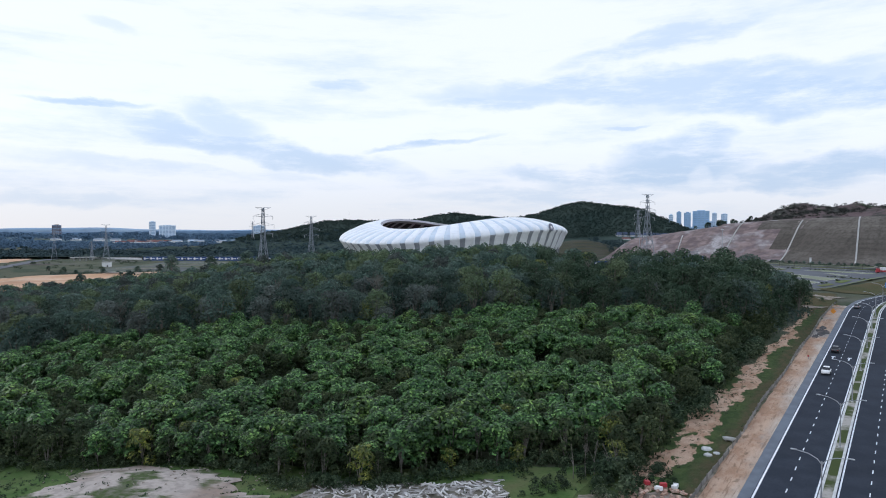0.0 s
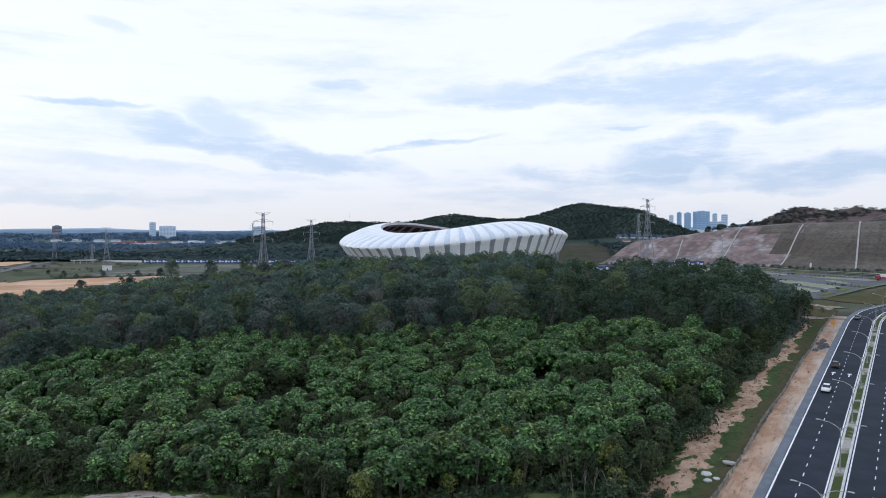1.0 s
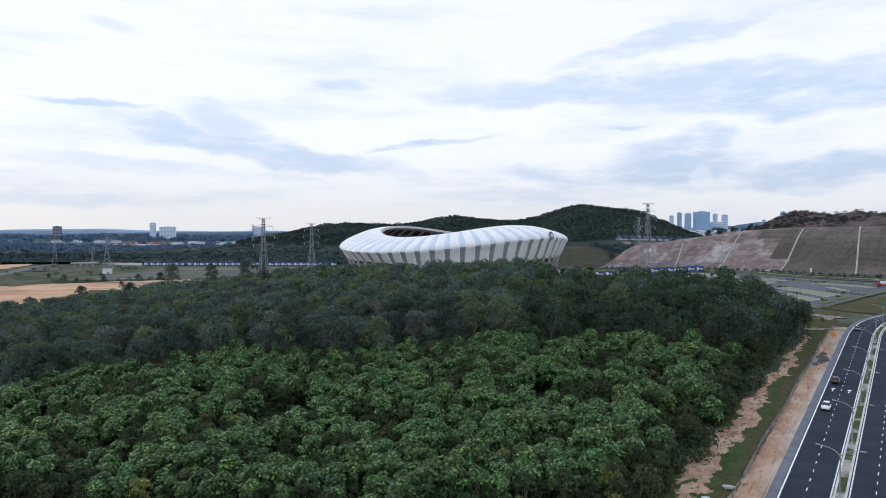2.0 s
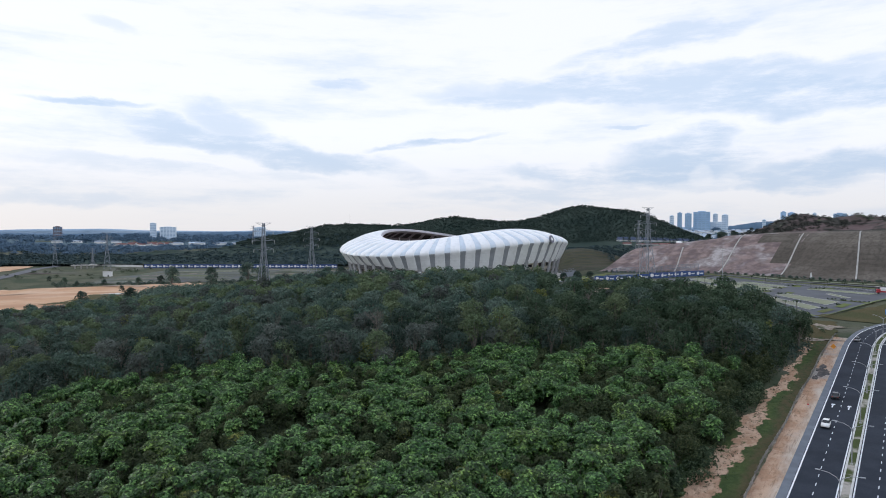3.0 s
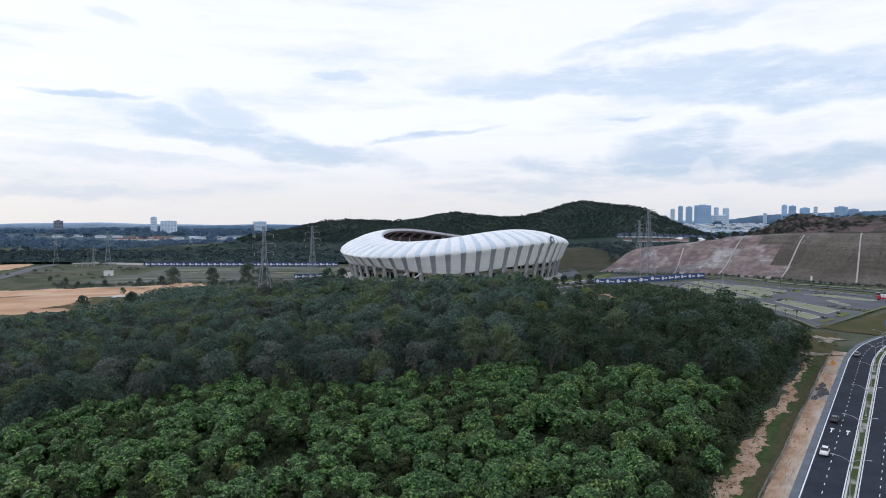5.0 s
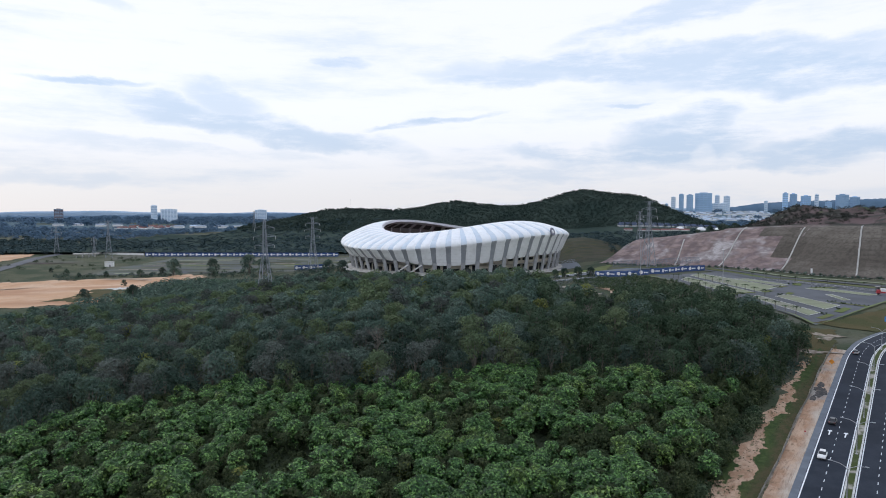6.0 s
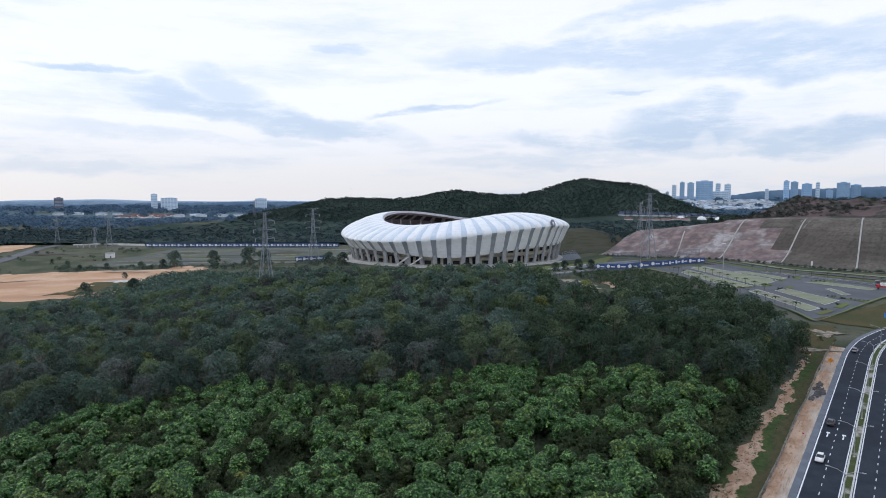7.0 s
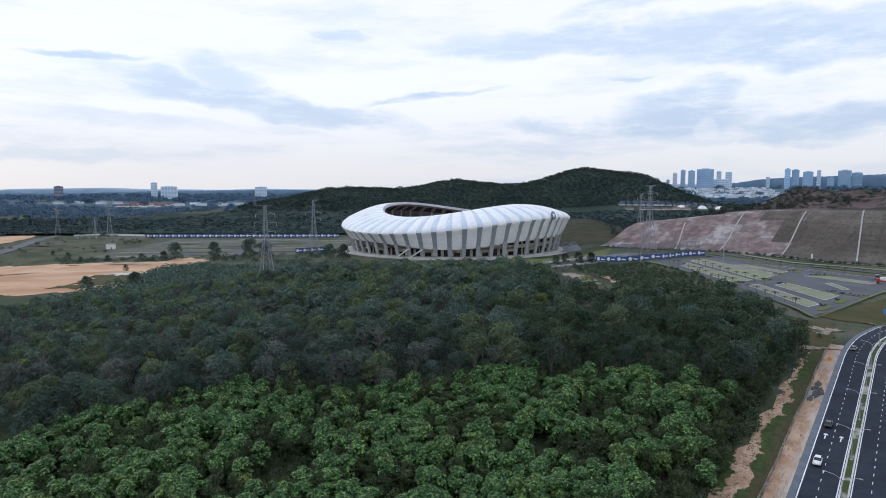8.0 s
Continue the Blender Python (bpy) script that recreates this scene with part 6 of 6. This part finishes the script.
    # bare pale trees
    for i, (x, y, s) in enumerate(((-22.5, 212, 1.15), (-103, 201, 0.95), (55, 240, 1.05), (-60, 225, 1.0), (33, 226, 1.1), (-175, 260, 1.0), (-140, 215, 0.9))):
        r = random.Random(i)
        runs = [([(0, 0, -0.5), (0.1, 0.1, 6), (0.2, 0, 12)], [0.2, 0.14, 0.05])]
        for k in range(26):
            h = r.uniform(5, 11.5)
            a = r.uniform(0, 6.28)
            q = r.uniform(1.5, 3.6)
            e = (q * math.cos(a), q * math.sin(a), h + r.uniform(1.5, 3.6))
            runs.append(([(0.1, 0.05, h), (e[0] * .5, e[1] * .5, h + 1.1), e], [0.07, 0.05, 0.025]))
            for _ in range(2):
                b = r.uniform(0, 6.28)
                runs.append(([(e[0] * .5, e[1] * .5, h + 1.1), (e[0] * .6 + 1.3 * math.cos(b), e[1] * .6 + 1.3 * math.sin(b), e[2] + .4)], [0.04, 0.02]))
        t = thing("bare_tree", "leafless pale grey tree among the forest crowns", "tree", "bare trees")
        part("branchwork", tubes_mesh("branchwork", runs, M["bark"], 3), t)
        t.matrix_basis = Matrix.Translation((x, y, float(height(x, y)))) @ Matrix.Scale(s, 4)


lone_trees()


def make_palms():
    """Small palms planted along the car park."""
    bm_runs = [([(0, 0, -0.2), (0.05, 0, 2.6)], [0.16, 0.11])]
    trunk = tubes_mesh("trunk", bm_runs, M["bark"], 5)
    vs, fs = [], []
    for k in range(9):
        a = k * 0.7
        pts = [(0, 2.6), (0.9, 3.3), (1.7, 3.1), (2.3, 2.4)]
        o = len(vs)
        for i, (r, z) in enumerate(pts):
            w = (0.1, 0.32, 0.26, 0.03)[i]
            for s in (-1, 1):
                vs.append((r * math.cos(a) - s * w * math.sin(a), r * math.sin(a) + s * w * math.cos(a), z - abs(w) * 0.3))
        fs += [(o + 2 * i, o + 2 * i + 1, o + 2 * i + 3, o + 2 * i + 2) for i in range(3)]
    crown = from_arrays("fronds", vs, fs, M["leaf_bush"])
    r = random.Random(2)
    spots = [(172.5, 300 + 9.5 * k) for k in range(19)] + [(190.5, 365 + 12 * k) for k in range(9)]
    spots += [(float(np.interp(t, [0, 1], [234, 284])), float(np.interp(t, [0, 1], [470, 385]))) for t in np.linspace(0, 1, 10)]
    for x, y in spots:
        x += PARK
        p = thing("palm", "small green palm in a planted strip", "palm tree", "car park palms")
        part("trunk", trunk, p)
        part("fronds", crown, p)
        p.matrix_basis = Matrix.Translation((x, y, float(height(x, y)) + 0.4)) @ Matrix.Rotation(r.uniform(0, 6), 4, "Z") @ Matrix.Scale(r.uniform(0.8, 1.2), 4)


make_palms()
hv = draped("hedge", [(162.7, 278), (165.2, 279), (156.7, 477), (154.2, 477)], 1.0, M["hedge"], 3, 60, 0.3)
setting("hedge_east", draped("hedge_east", [(163.2, 276), (165.2, 278), (282, 376.5), (283.5, 374.5)], 0.9, M["hedge"], 3, 40, 0.2), "low clipped hedge along the grass bank", "hedge")
setting("terraced_bank", draped("terraced_bank", [(118, 705), (222, 660), (245, 900), (116, 900)], 0.4, M["terrace"], 30, 30, 5), "green-brown terraced earth bank behind the stadium", "slope")
for k in range(7):
    path_strip("terrace_berm", [(124, 722 + 15 * k), (170, 712 + 15 * k), (222, 690 + 17 * k)], 1.6, 0.7, M["bank"], "narrow berm along the terraced bank", "berm")
setting("far_earthwork", draped("far_earthwork", [(-600, 835), (-628, 960), (-660, 1015), (-760, 1015)], 0.6, M["earth"], 20, 20, 6), "bare orange earthwork beyond the road", "ground")
setting("muddy_patch", blob("muddy_patch", -268, 505, 26, 30, 20, 0.5, M["bank"], 0.35, 2.0), "brownish muddy hollow in the orange field", "ground")
setting("pale_puddle", blob("pale_puddle", -276, 534, 9, 8, 0, 0.7, M["kerb"], 0.6, 5.0), "dried pale puddle in the muddy hollow", "ground")
setting("pale_puddle", blob("pale_puddle", -252, 540, 10, 5, 30, 0.7, M["kerb"], 0.6, 7.0), "dried pale puddle in the muddy hollow", "ground")
setting("muddy_patch", blob("muddy_patch", -278, 470, 14, 12, 0, 0.5, M["bank"], 0.5, 4.0), "brownish muddy hollow in the orange field", "ground")
setting("field_tip", blob("field_tip", -268, 630, 26, 42, 10, 0.5, M["earth"], 0.3, 2.6), "orange earth at the end of the field", "ground")
for k, (x, y, a, b) in enumerate(((-350, 594, 9, 4), (-520, 826, 30, 6), (-300, 590, 22, 3), (-330, 640, 18, 3), (-280, 612, 16, 3), (-395, 560, 26, 4))):
    setting("spoil_bank", blob("spoil_bank", x, y, a, b, 6, 0.8, M["cut_top"] if k < 2 else M["sand"], 0.4, k + 0.5), "low uneven bank of dug earth", "ground")
setting("forecourt_lawn", draped("forecourt_lawn", [(46, 506), (140, 540), (166, 628), (52, 560)], 0.3, M["lawn"], 30, 20, 3), "bright lawn in front of the stadium", "lawn")
setting("bare_forecourt", draped("bare_forecourt", [(76, 346), (87, 345), (88, 428), (78, 436)], 0.35, M["gravel"], 16, 16, 4), "bare pale ground among thin shrubs", "ground")
setting("grass_bank", draped("grass_bank", [(166, 283), (243, 329), (272, 306), (196, 262)], 0.3, M["bank"], 20, 20, 2), "dry brownish grass bank below the car park", "ground")
setting("crest_ground", draped("crest_ground", [(330, 590), (640, 560), (640, 780), (350, 780)], 0.5, M["cut_top"], 40, 30, 8), "reddish bare ground on the crest", "slope")
setting("hedge", hv, "low clipped hedge edging the car park", "hedge")

# ---------------------------------------------------------------- far country
def far_woods():
    r = np.random.default_rng(31)
    rows = []
    for y0, y1, gap, s in ((1010, 1600, 19, 1.25), (1600, 2600, 40, 2.3), (2600, 4500, 85, 4.2)):
        def keep(x, y):
            seen = (np.abs(x) < 0.78 * y) & (np.hypot(x, y) < 4750)
            if y0 < 1500:
                return seen & (((x < -95) & (x > -1200)) | ((x > 90) & (x < 640) & (y < 1290))) & (wave(x, y, 260, 1) > -0.75)
            return seen & (wave(x, y, 620, 3) > -0.45) & ~((np.abs(x) < 820) & (y < 2200)) & ~((x > 700) & (x < 2200) & (y > 2350) & (y < 3950) & (wave(x, y, 130, 2) < 0.42)) & ~((x > -1420) & (x < -860) & (y > 2300) & (y < 2900) & (wave(x, y, 150, 2) < 0.3)) & ~((x > -2000) & (x < -1280) & (y > 2500) & (y < 3000) & (wave(x, y, 150, 2) < 0.2))
        p = scatter(r, -3600, 3400, y0, y1, gap, keep)
        z = height(p[:, 0], p[:, 1])
        rows += [(x, y, zz - 1, s * r.uniform(0.7, 1.3), r.uniform(0, 6.28), int(r.integers(4))) for (x, y), zz in zip(p, z)]
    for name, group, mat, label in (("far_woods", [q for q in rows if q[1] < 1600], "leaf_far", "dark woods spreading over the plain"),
                                    ("distant_woods", [q for q in rows if q[1] >= 1600], "leaf_hazy", "woods far out on the plain, tinted haze blue")):
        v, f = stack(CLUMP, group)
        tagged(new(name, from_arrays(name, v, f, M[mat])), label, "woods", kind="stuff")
    print("far clumps", len(rows))


far_woods()


def far_ridge():
    n = 160
    vs, fs = [], []
    for i in range(n + 1):
        a = radians(-60 + 120 * i / n)
        x, y = 4940 * math.sin(a), 4940 * math.cos(a)
        top = 50 + 7 * math.sin(a * 9) + 5 * math.sin(a * 23 + 1) + 2 * math.sin(a * 61)
        if a > 0.2:
            top += 55 * min(1, (a - 0.2) * 3)
        vs += [(x, y, -30), (x * 0.995, y * 0.995, top * 0.8), (x, y, top)]
    for i in range(n):
        for k in range(2):
            fs.append((3 * i + k, 3 * i + 3 + k, 3 * i + 4 + k, 3 * i + 1 + k))
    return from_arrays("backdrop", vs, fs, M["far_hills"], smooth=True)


# sheet over the far ground that carries the haze tint
setting("far_plain", draped("far_plain", [(-3700, 2250), (3500, 2250), (3500, 4300), (-3700, 4300)], 1.5, M["far_plain"], 110, 50), "country far out on the plain, tinted haze blue", "ground")


def far_wood_ridge(name, far, a0, a1, heads, seed):
    """A wooded ridge with an uneven tree line: azimuths in degrees, heads are (azimuth, top)."""
    n = 260
    vs, fs = [], []
    r = random.Random(seed)
    az, top = zip(*heads)
    for i in range(n + 1):
        a = a0 + (a1 - a0) * i / n
        x, y = far * math.sin(radians(a)), far * math.cos(radians(a))
        t = float(np.interp(a, az, top)) + r.uniform(-2.2, 2.2)
        vs += [(x * 0.988, y * 0.988, -25), (x * 0.992, y * 0.992, t * 0.55), (x * 0.996, y * 0.996, t * 0.9), (x, y, t)]
    for i in range(n):
        for k in range(3):
            fs.append((4 * i + k, 4 * i + 4 + k, 4 * i + 5 + k, 4 * i + 1 + k))
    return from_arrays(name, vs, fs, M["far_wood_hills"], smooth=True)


setting("backdrop_hills", far_wood_ridge("backdrop_hills", 4860, 20, 52, ((20, 40), (24, 78), (26, 104), (28, 118), (30.5, 124), (33, 130), (36, 140), (40, 150), (52, 120)), 3), "wooded hills painted haze blue behind the far towers", "hills")
setting("backdrop_hills", far_wood_ridge("backdrop_hills", 4700, -52, -6, ((-52, 34), (-36, 36), (-30, 30), (-22, 40), (-14, 44), (-6, 30)), 4), "wooded country painted haze blue along the horizon", "hills")
setting("backdrop", far_ridge(), "low hills on the horizon painted haze blue", "hills")


def make_tower(x, y, w, d, top, mat, label, floors, cols):
    z0 = float(height(x, y)) - 2
    tall = top - z0
    tw = thing("tower_block", label, "tower block", "distant towers", pose(x, y, z0, 0, 0, -math.degrees(math.atan2(x, y))))
    part("wall", box_mesh("wall", w, d, tall, mat, 0.5), tw)
    part("roof_plant", box_mesh("roof_plant", w * 0.45, d * 0.5, tall * 0.035, mat, 0.3, tall), tw)
    band = box_mesh("window_band", w * 0.9 / cols * 0.72, 1.2, tall / floors * 0.45, M["window_far"])
    for i in range(floors):
        for j in range(cols):
            ob = part("window", band, tw)
            ob.location = ((j + 0.5) / cols * w * 0.92 - w * 0.46, -d / 2 - 0.2, tall * (i + 0.35) / floors)


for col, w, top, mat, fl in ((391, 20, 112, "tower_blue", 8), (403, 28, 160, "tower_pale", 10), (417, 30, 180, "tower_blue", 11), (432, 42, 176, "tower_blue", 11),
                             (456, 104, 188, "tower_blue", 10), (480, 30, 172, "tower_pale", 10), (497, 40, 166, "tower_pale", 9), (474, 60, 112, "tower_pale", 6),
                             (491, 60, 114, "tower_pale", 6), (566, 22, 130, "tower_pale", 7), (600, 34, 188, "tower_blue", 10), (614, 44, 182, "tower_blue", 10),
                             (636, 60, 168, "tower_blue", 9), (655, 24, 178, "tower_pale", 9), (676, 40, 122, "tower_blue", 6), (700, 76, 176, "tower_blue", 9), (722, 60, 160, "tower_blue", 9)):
    make_tower(col / 1118 * 4000, 4000, w * 0.95, 30, 66 + (top - 68.8) * 0.86, M[mat], "pale high-rise block with haze in its colour" if mat == "tower_pale" else "bluish glass high-rise with haze in its colour", fl, 4)
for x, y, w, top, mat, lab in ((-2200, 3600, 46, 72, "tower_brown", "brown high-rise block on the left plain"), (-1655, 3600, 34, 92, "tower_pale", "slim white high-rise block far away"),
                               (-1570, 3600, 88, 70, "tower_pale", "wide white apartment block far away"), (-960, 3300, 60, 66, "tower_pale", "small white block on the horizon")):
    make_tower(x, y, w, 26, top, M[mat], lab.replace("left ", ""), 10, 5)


def make_houses(spots, roof, wall, label, w, d, h, near=True):
    """Rows of terrace houses with gabled roofs, each a house with its walls and roof."""
    wall_me = box_mesh("wall", w, d, h, wall, 0.1)
    rv = [(-w * .53, -d * .56, h), (w * .53, -d * .56, h), (w * .53, d * .56, h), (-w * .53, d * .56, h), (-w * .53, 0, h * 1.5), (w * .53, 0, h * 1.5)]
    roof_me = from_arrays("roof", rv, [(0, 1, 5, 4), (2, 3, 4, 5), (0, 4, 3), (1, 2, 5), (3, 2, 1, 0)], roof)
    win = box_mesh("window", w * 0.22, 0.3, h * 0.35, M["window_far"], 0, h * 0.3)
    for x, y, a in spots:
        z = float(height(x, y)) - 0.5
        ho = thing("house", label, "house", "distant houses", pose(x, y, z, 0, 0, a))
        part("wall", wall_me, ho)
        part("roof", roof_me, ho)
        for k in (-0.28, 0.28) if near else ():
            part("window", win, ho).location = (k * w, -d / 2 - 0.1, 0)


hr = random.Random(9)
make_houses([(385 + 14.5 * i + 5 * j, 1384 + 17 * j, 4) for j in range(2) for i in range(15) if not (j == 1 and i == 8)], M["roof_blue"], M["white"], "terrace house with slate-blue roof", 11, 11, 7)
make_houses([(385 + 24 * i + hr.uniform(-4, 4), 1330 + hr.uniform(-14, 14), hr.uniform(-20, 20)) for i in range(6)], M["roof_red"], M["white"], "house with red tiled roof among trees", 17, 14, 6)
make_houses([(1050 + 17.5 * i + 34 * j + hr.uniform(-4, 4), 2760 + 92 * j + hr.uniform(-12, 12), hr.uniform(-5, 5) - 15) for j in range(9) for i in range(26) if hr.random() < 0.8],
            M["roof_grey"], M["white"], "white terrace house on the far estate", 15, 13, 7.5, False)
make_houses([(-1330 + 12 * i + hr.uniform(-4, 4), 2540 + 62 * j + hr.uniform(-14, 14), hr.uniform(-25, 25)) for j in range(4) for i in range(18) if hr.random() < 0.72],
            M["roof_red"], M["white"], "house with red roof on the far plain", 13, 11, 7, False)
make_houses([(-1700 + 62 * i + hr.uniform(-14, 14), 2760 + 70 * (i % 3), 5) for i in range(5)] + [(-1110 + 46 * i, 2640 + 50 * (i % 2), 5) for i in range(6)], M["roof_grey"], M["white"], "low white industrial shed on the plain", 38, 20, 9, False)
for x in (500, 545, 582):
    bm = bmesh.new()
    bmesh.ops.create_uvsphere(bm, u_segments=14, v_segments=8, radius=11)
    bmesh.ops.bisect_plane(bm, geom=bm.verts[:] + bm.edges[:] + bm.faces[:], plane_co=(0, 0, 0), plane_no=(0, 0, 1), clear_inner=True)
    d = tagged(new("dome_hall", bm_mesh("dome_hall", bm, M["white"], True)), "white domed hall in front of the houses", "hall", "domed halls")
    d.matrix_basis = pose(x, 1345, float(height(x, 1345)) - 0.5)


# small works by the plain
for x0, y0, x1, y1 in ((-594, 1060, -582, 1102), (-572, 1108, -545, 1150), (-560, 1010, -470, 985)):
    w = thing("boundary_wall", "long low white boundary wall on the plain", "wall", "boundary walls", pose((x0 + x1) / 2, (y0 + y1) / 2, float(height((x0 + x1) / 2, (y0 + y1) / 2)), 0, 0, math.degrees(math.atan2(y1 - y0, x1 - x0))))
    l = math.hypot(x1 - x0, y1 - y0)
    part("panel", box_mesh("panel", l, 0.4, 3.2, M["white"], 0.05, -0.3), w)
    part("coping", box_mesh("coping", l + 0.3, 0.7, 0.25, M["concrete"], 0.03, 2.9), w)
b = thing("white_hut", "small white flat-roofed hut on the plain", "hut", "", pose(-418, 785, float(height(-418, 785)), 0, 0, 20))
part("wall", box_mesh("wall", 10, 7, 6, M["white"], 0.1, -0.3), b)
part("roof", box_mesh("roof", 11, 8, 0.5, M["concrete"], 0.05, 5.7), b)
part("door", box_mesh("door", 1.4, 0.15, 2.2, M["dark_inside"], 0.02, 0).copy(), b).location = (1, -3.55, 0)
br = thing("culvert_bridge", "pale concrete culvert bridge under the road", "bridge", "", pose(-540, 948, float(height(-540, 948)), 0, 0, 25))
part("deck", box_mesh("deck", 34, 10, 1.6, M["concrete"], 0.1, 4.0), br)
for k in (-12, -4, 4, 12):
    part("pier", box_mesh("pier", 1.4, 8, 4.6, M["concrete"], 0.05, -0.5), br).location = (k, 0, 0)

# stadium badge: a plain round shape standing just off the cladding
bm = bmesh.new()
bmesh.ops.create_cone(bm, cap_ends=True, segments=20, radius1=4.0, radius2=4.0, depth=0.5)
bx, by, bz = bowl_point(radians(-39), 1.0)
out = Vector((math.cos(radians(-39)), math.sin(radians(-39)), 0.35)).normalized()
spot = Vector((bx, by, bz)) + out * 1.7
badge = thing("stadium_badge", "plain dark round badge on the white cladding", "badge", "", look(tuple(spot), tuple(spot - out)))
part("disc", bm_mesh("disc", bm, M["badge"]), badge)
bm = bmesh.new()
bmesh.ops.create_cone(bm, cap_ends=True, segments=5, radius1=2.4, radius2=1.6, depth=1.2)
part("emblem", bm_mesh("emblem", bm, M["white"]), badge)


# ---------------------------------------------------------------- small things by the car park
def make_lorry(m):
    lorry = thing("lorry", "red and white lorry parked by the car park road", "lorry", "", m)
    cargo = part("cargo_box", box_mesh("cargo_box", 2.5, 7.0, 2.6, M["white"], 0.08, 1.0), lorry)
    cargo.location = (0, -1.5, 0)
    part("stripe", box_mesh("stripe", 2.56, 7.04, 0.9, M["red_paint"], 0.02, 1.0), cargo, "red lower panel")
    cab = part("cab", box_mesh("cab", 2.4, 2.0, 2.2, M["red_paint"], 0.25, 0.6), lorry, "red driver's cab")
    cab.location = (0, 3.2, 0)
    part("windscreen", box_mesh("windscreen", 2.1, 0.1, 0.8, M["glass"], 0.03, 1.75), cab).location = (0, 1.0, 0)
    for sx in (-1, 1):
        for y in (-4.0, -2.8, 3.2):
            bm = bmesh.new()
            bmesh.ops.create_cone(bm, cap_ends=True, segments=14, radius1=0.5, radius2=0.5, depth=0.35)
            bmesh.ops.rotate(bm, verts=bm.verts, matrix=Matrix.Rotation(radians(90), 3, "Y"))
            part("wheel", bm_mesh("wheel", bm, M["rubber"]), lorry).location = (sx * 1.05, y, 0.5)


make_lorry(pose(256, 366, float(height(256, 366)) + 0.55, 0, 0, 65))
kiosk = thing("kiosk", "dark narrow gate kiosk beside the service road", "kiosk", "", pose(262, 381, float(height(262, 381))))
part("wall", box_mesh("wall", 1.6, 1.6, 3.6, M["dark_inside"], 0.05, -0.2), kiosk)
part("roof", box_mesh("roof", 2.0, 2.0, 0.25, M["concrete"], 0.03, 3.4), kiosk)
banner = thing("banner_board", "tall white upright board at the foot of the cut", "board", "", pose(282.9, 486, float(height(282.9, 486)), 0, 0, -25))
part("panel", box_mesh("panel", 1.3, 0.15, 4.2, M["white"], 0.03, 0.5), banner)
for sx in (-0.7, 0.7):
    part("post", box_mesh("post", 0.12, 0.12, 1.4, M["steel"], 0.01, -0.5), banner).location = (sx, 0, 0)


def make_court_fence(pts, tall):
    """Steel mesh fence: posts, rails and thin wires."""
    fence = thing("court_fence", "tall grey-blue steel fence behind the hoarding", "fence")
    p = np.array(pts, dtype=float)
    seg = np.concatenate([[0], np.cumsum(np.linalg.norm(np.diff(p, axis=0), axis=1))])
    spots = [(float(np.interp(t, seg, p[:, 0])), float(np.interp(t, seg, p[:, 1]))) for t in np.arange(0, seg[-1], 4.0)]
    zs = [float(height(x, y)) for x, y in spots]
    post = tubes_mesh("post", [([(0, 0, -0.5), (0, 0, tall)], [0.16, 0.16])], M["fence_blue"], 4)
    for (x, y), z in zip(spots, zs):
        part("post", post, fence).location = (x, y, z)
    for lift in (0.4, tall * 0.5, tall - 0.1):
        part("rail", tubes_mesh("rail", [([(x, y, z + lift) for (x, y), z in zip(spots, zs)], [0.12] * len(spots))], M["fence_blue"], 4), fence)
    bar = tubes_mesh("bar", [([(0, 0, 0), (0, 0, tall)], [0.07, 0.07])], M["fence_blue"], 3)
    for a, b, za, zb in zip(spots[:-1], spots[1:], zs[:-1], zs[1:]):
        for k in range(1, 8):
            u = k / 8
            part("bar", bar, fence).location = (a[0] + (b[0] - a[0]) * u, a[1] + (b[1] - a[1]) * u, za + (zb - za) * u)


make_court_fence([(160, 597.5), (188, 603.5), (211, 592), (230, 568.5)], 6.0)
clumps = [(x + PARK + rs.uniform(-3, 3), y + rs.uniform(-3, 3)) for x, y in ((201.5, 384), (220, 406), (238, 422), (201, 368.5), (180, 372.5), (186, 303.5), (202, 315.5), (215, 338.5), (218, 331.5), (221, 325), (243, 403), (248, 401), (176, 400), (176, 430)) for _ in range(7)]
shrub_mass("island_shrubs", np.array(clumps), 0.2, M["leaf_bush"], "low dark shrubs on the car park islands", 41, SHRUB)
thin = scatter(rs, 60, 135, 300, 480, 5.5, lambda x, y: (x > 0.172 * y) & (x < 0.31 * y) & (wave(x, y, 33, 2) > -0.35) & ~((x > 92) & (x < 104) & (y > 345) & (y < 398)) & ~((x > 74) & (x < 90) & (y > 342) & (y < 438)))
shrub_mass("thin_scrub", thin, 0.5, M["leaf_grey"], "thin greyish scrub beside the drive", 42, SHRUB)
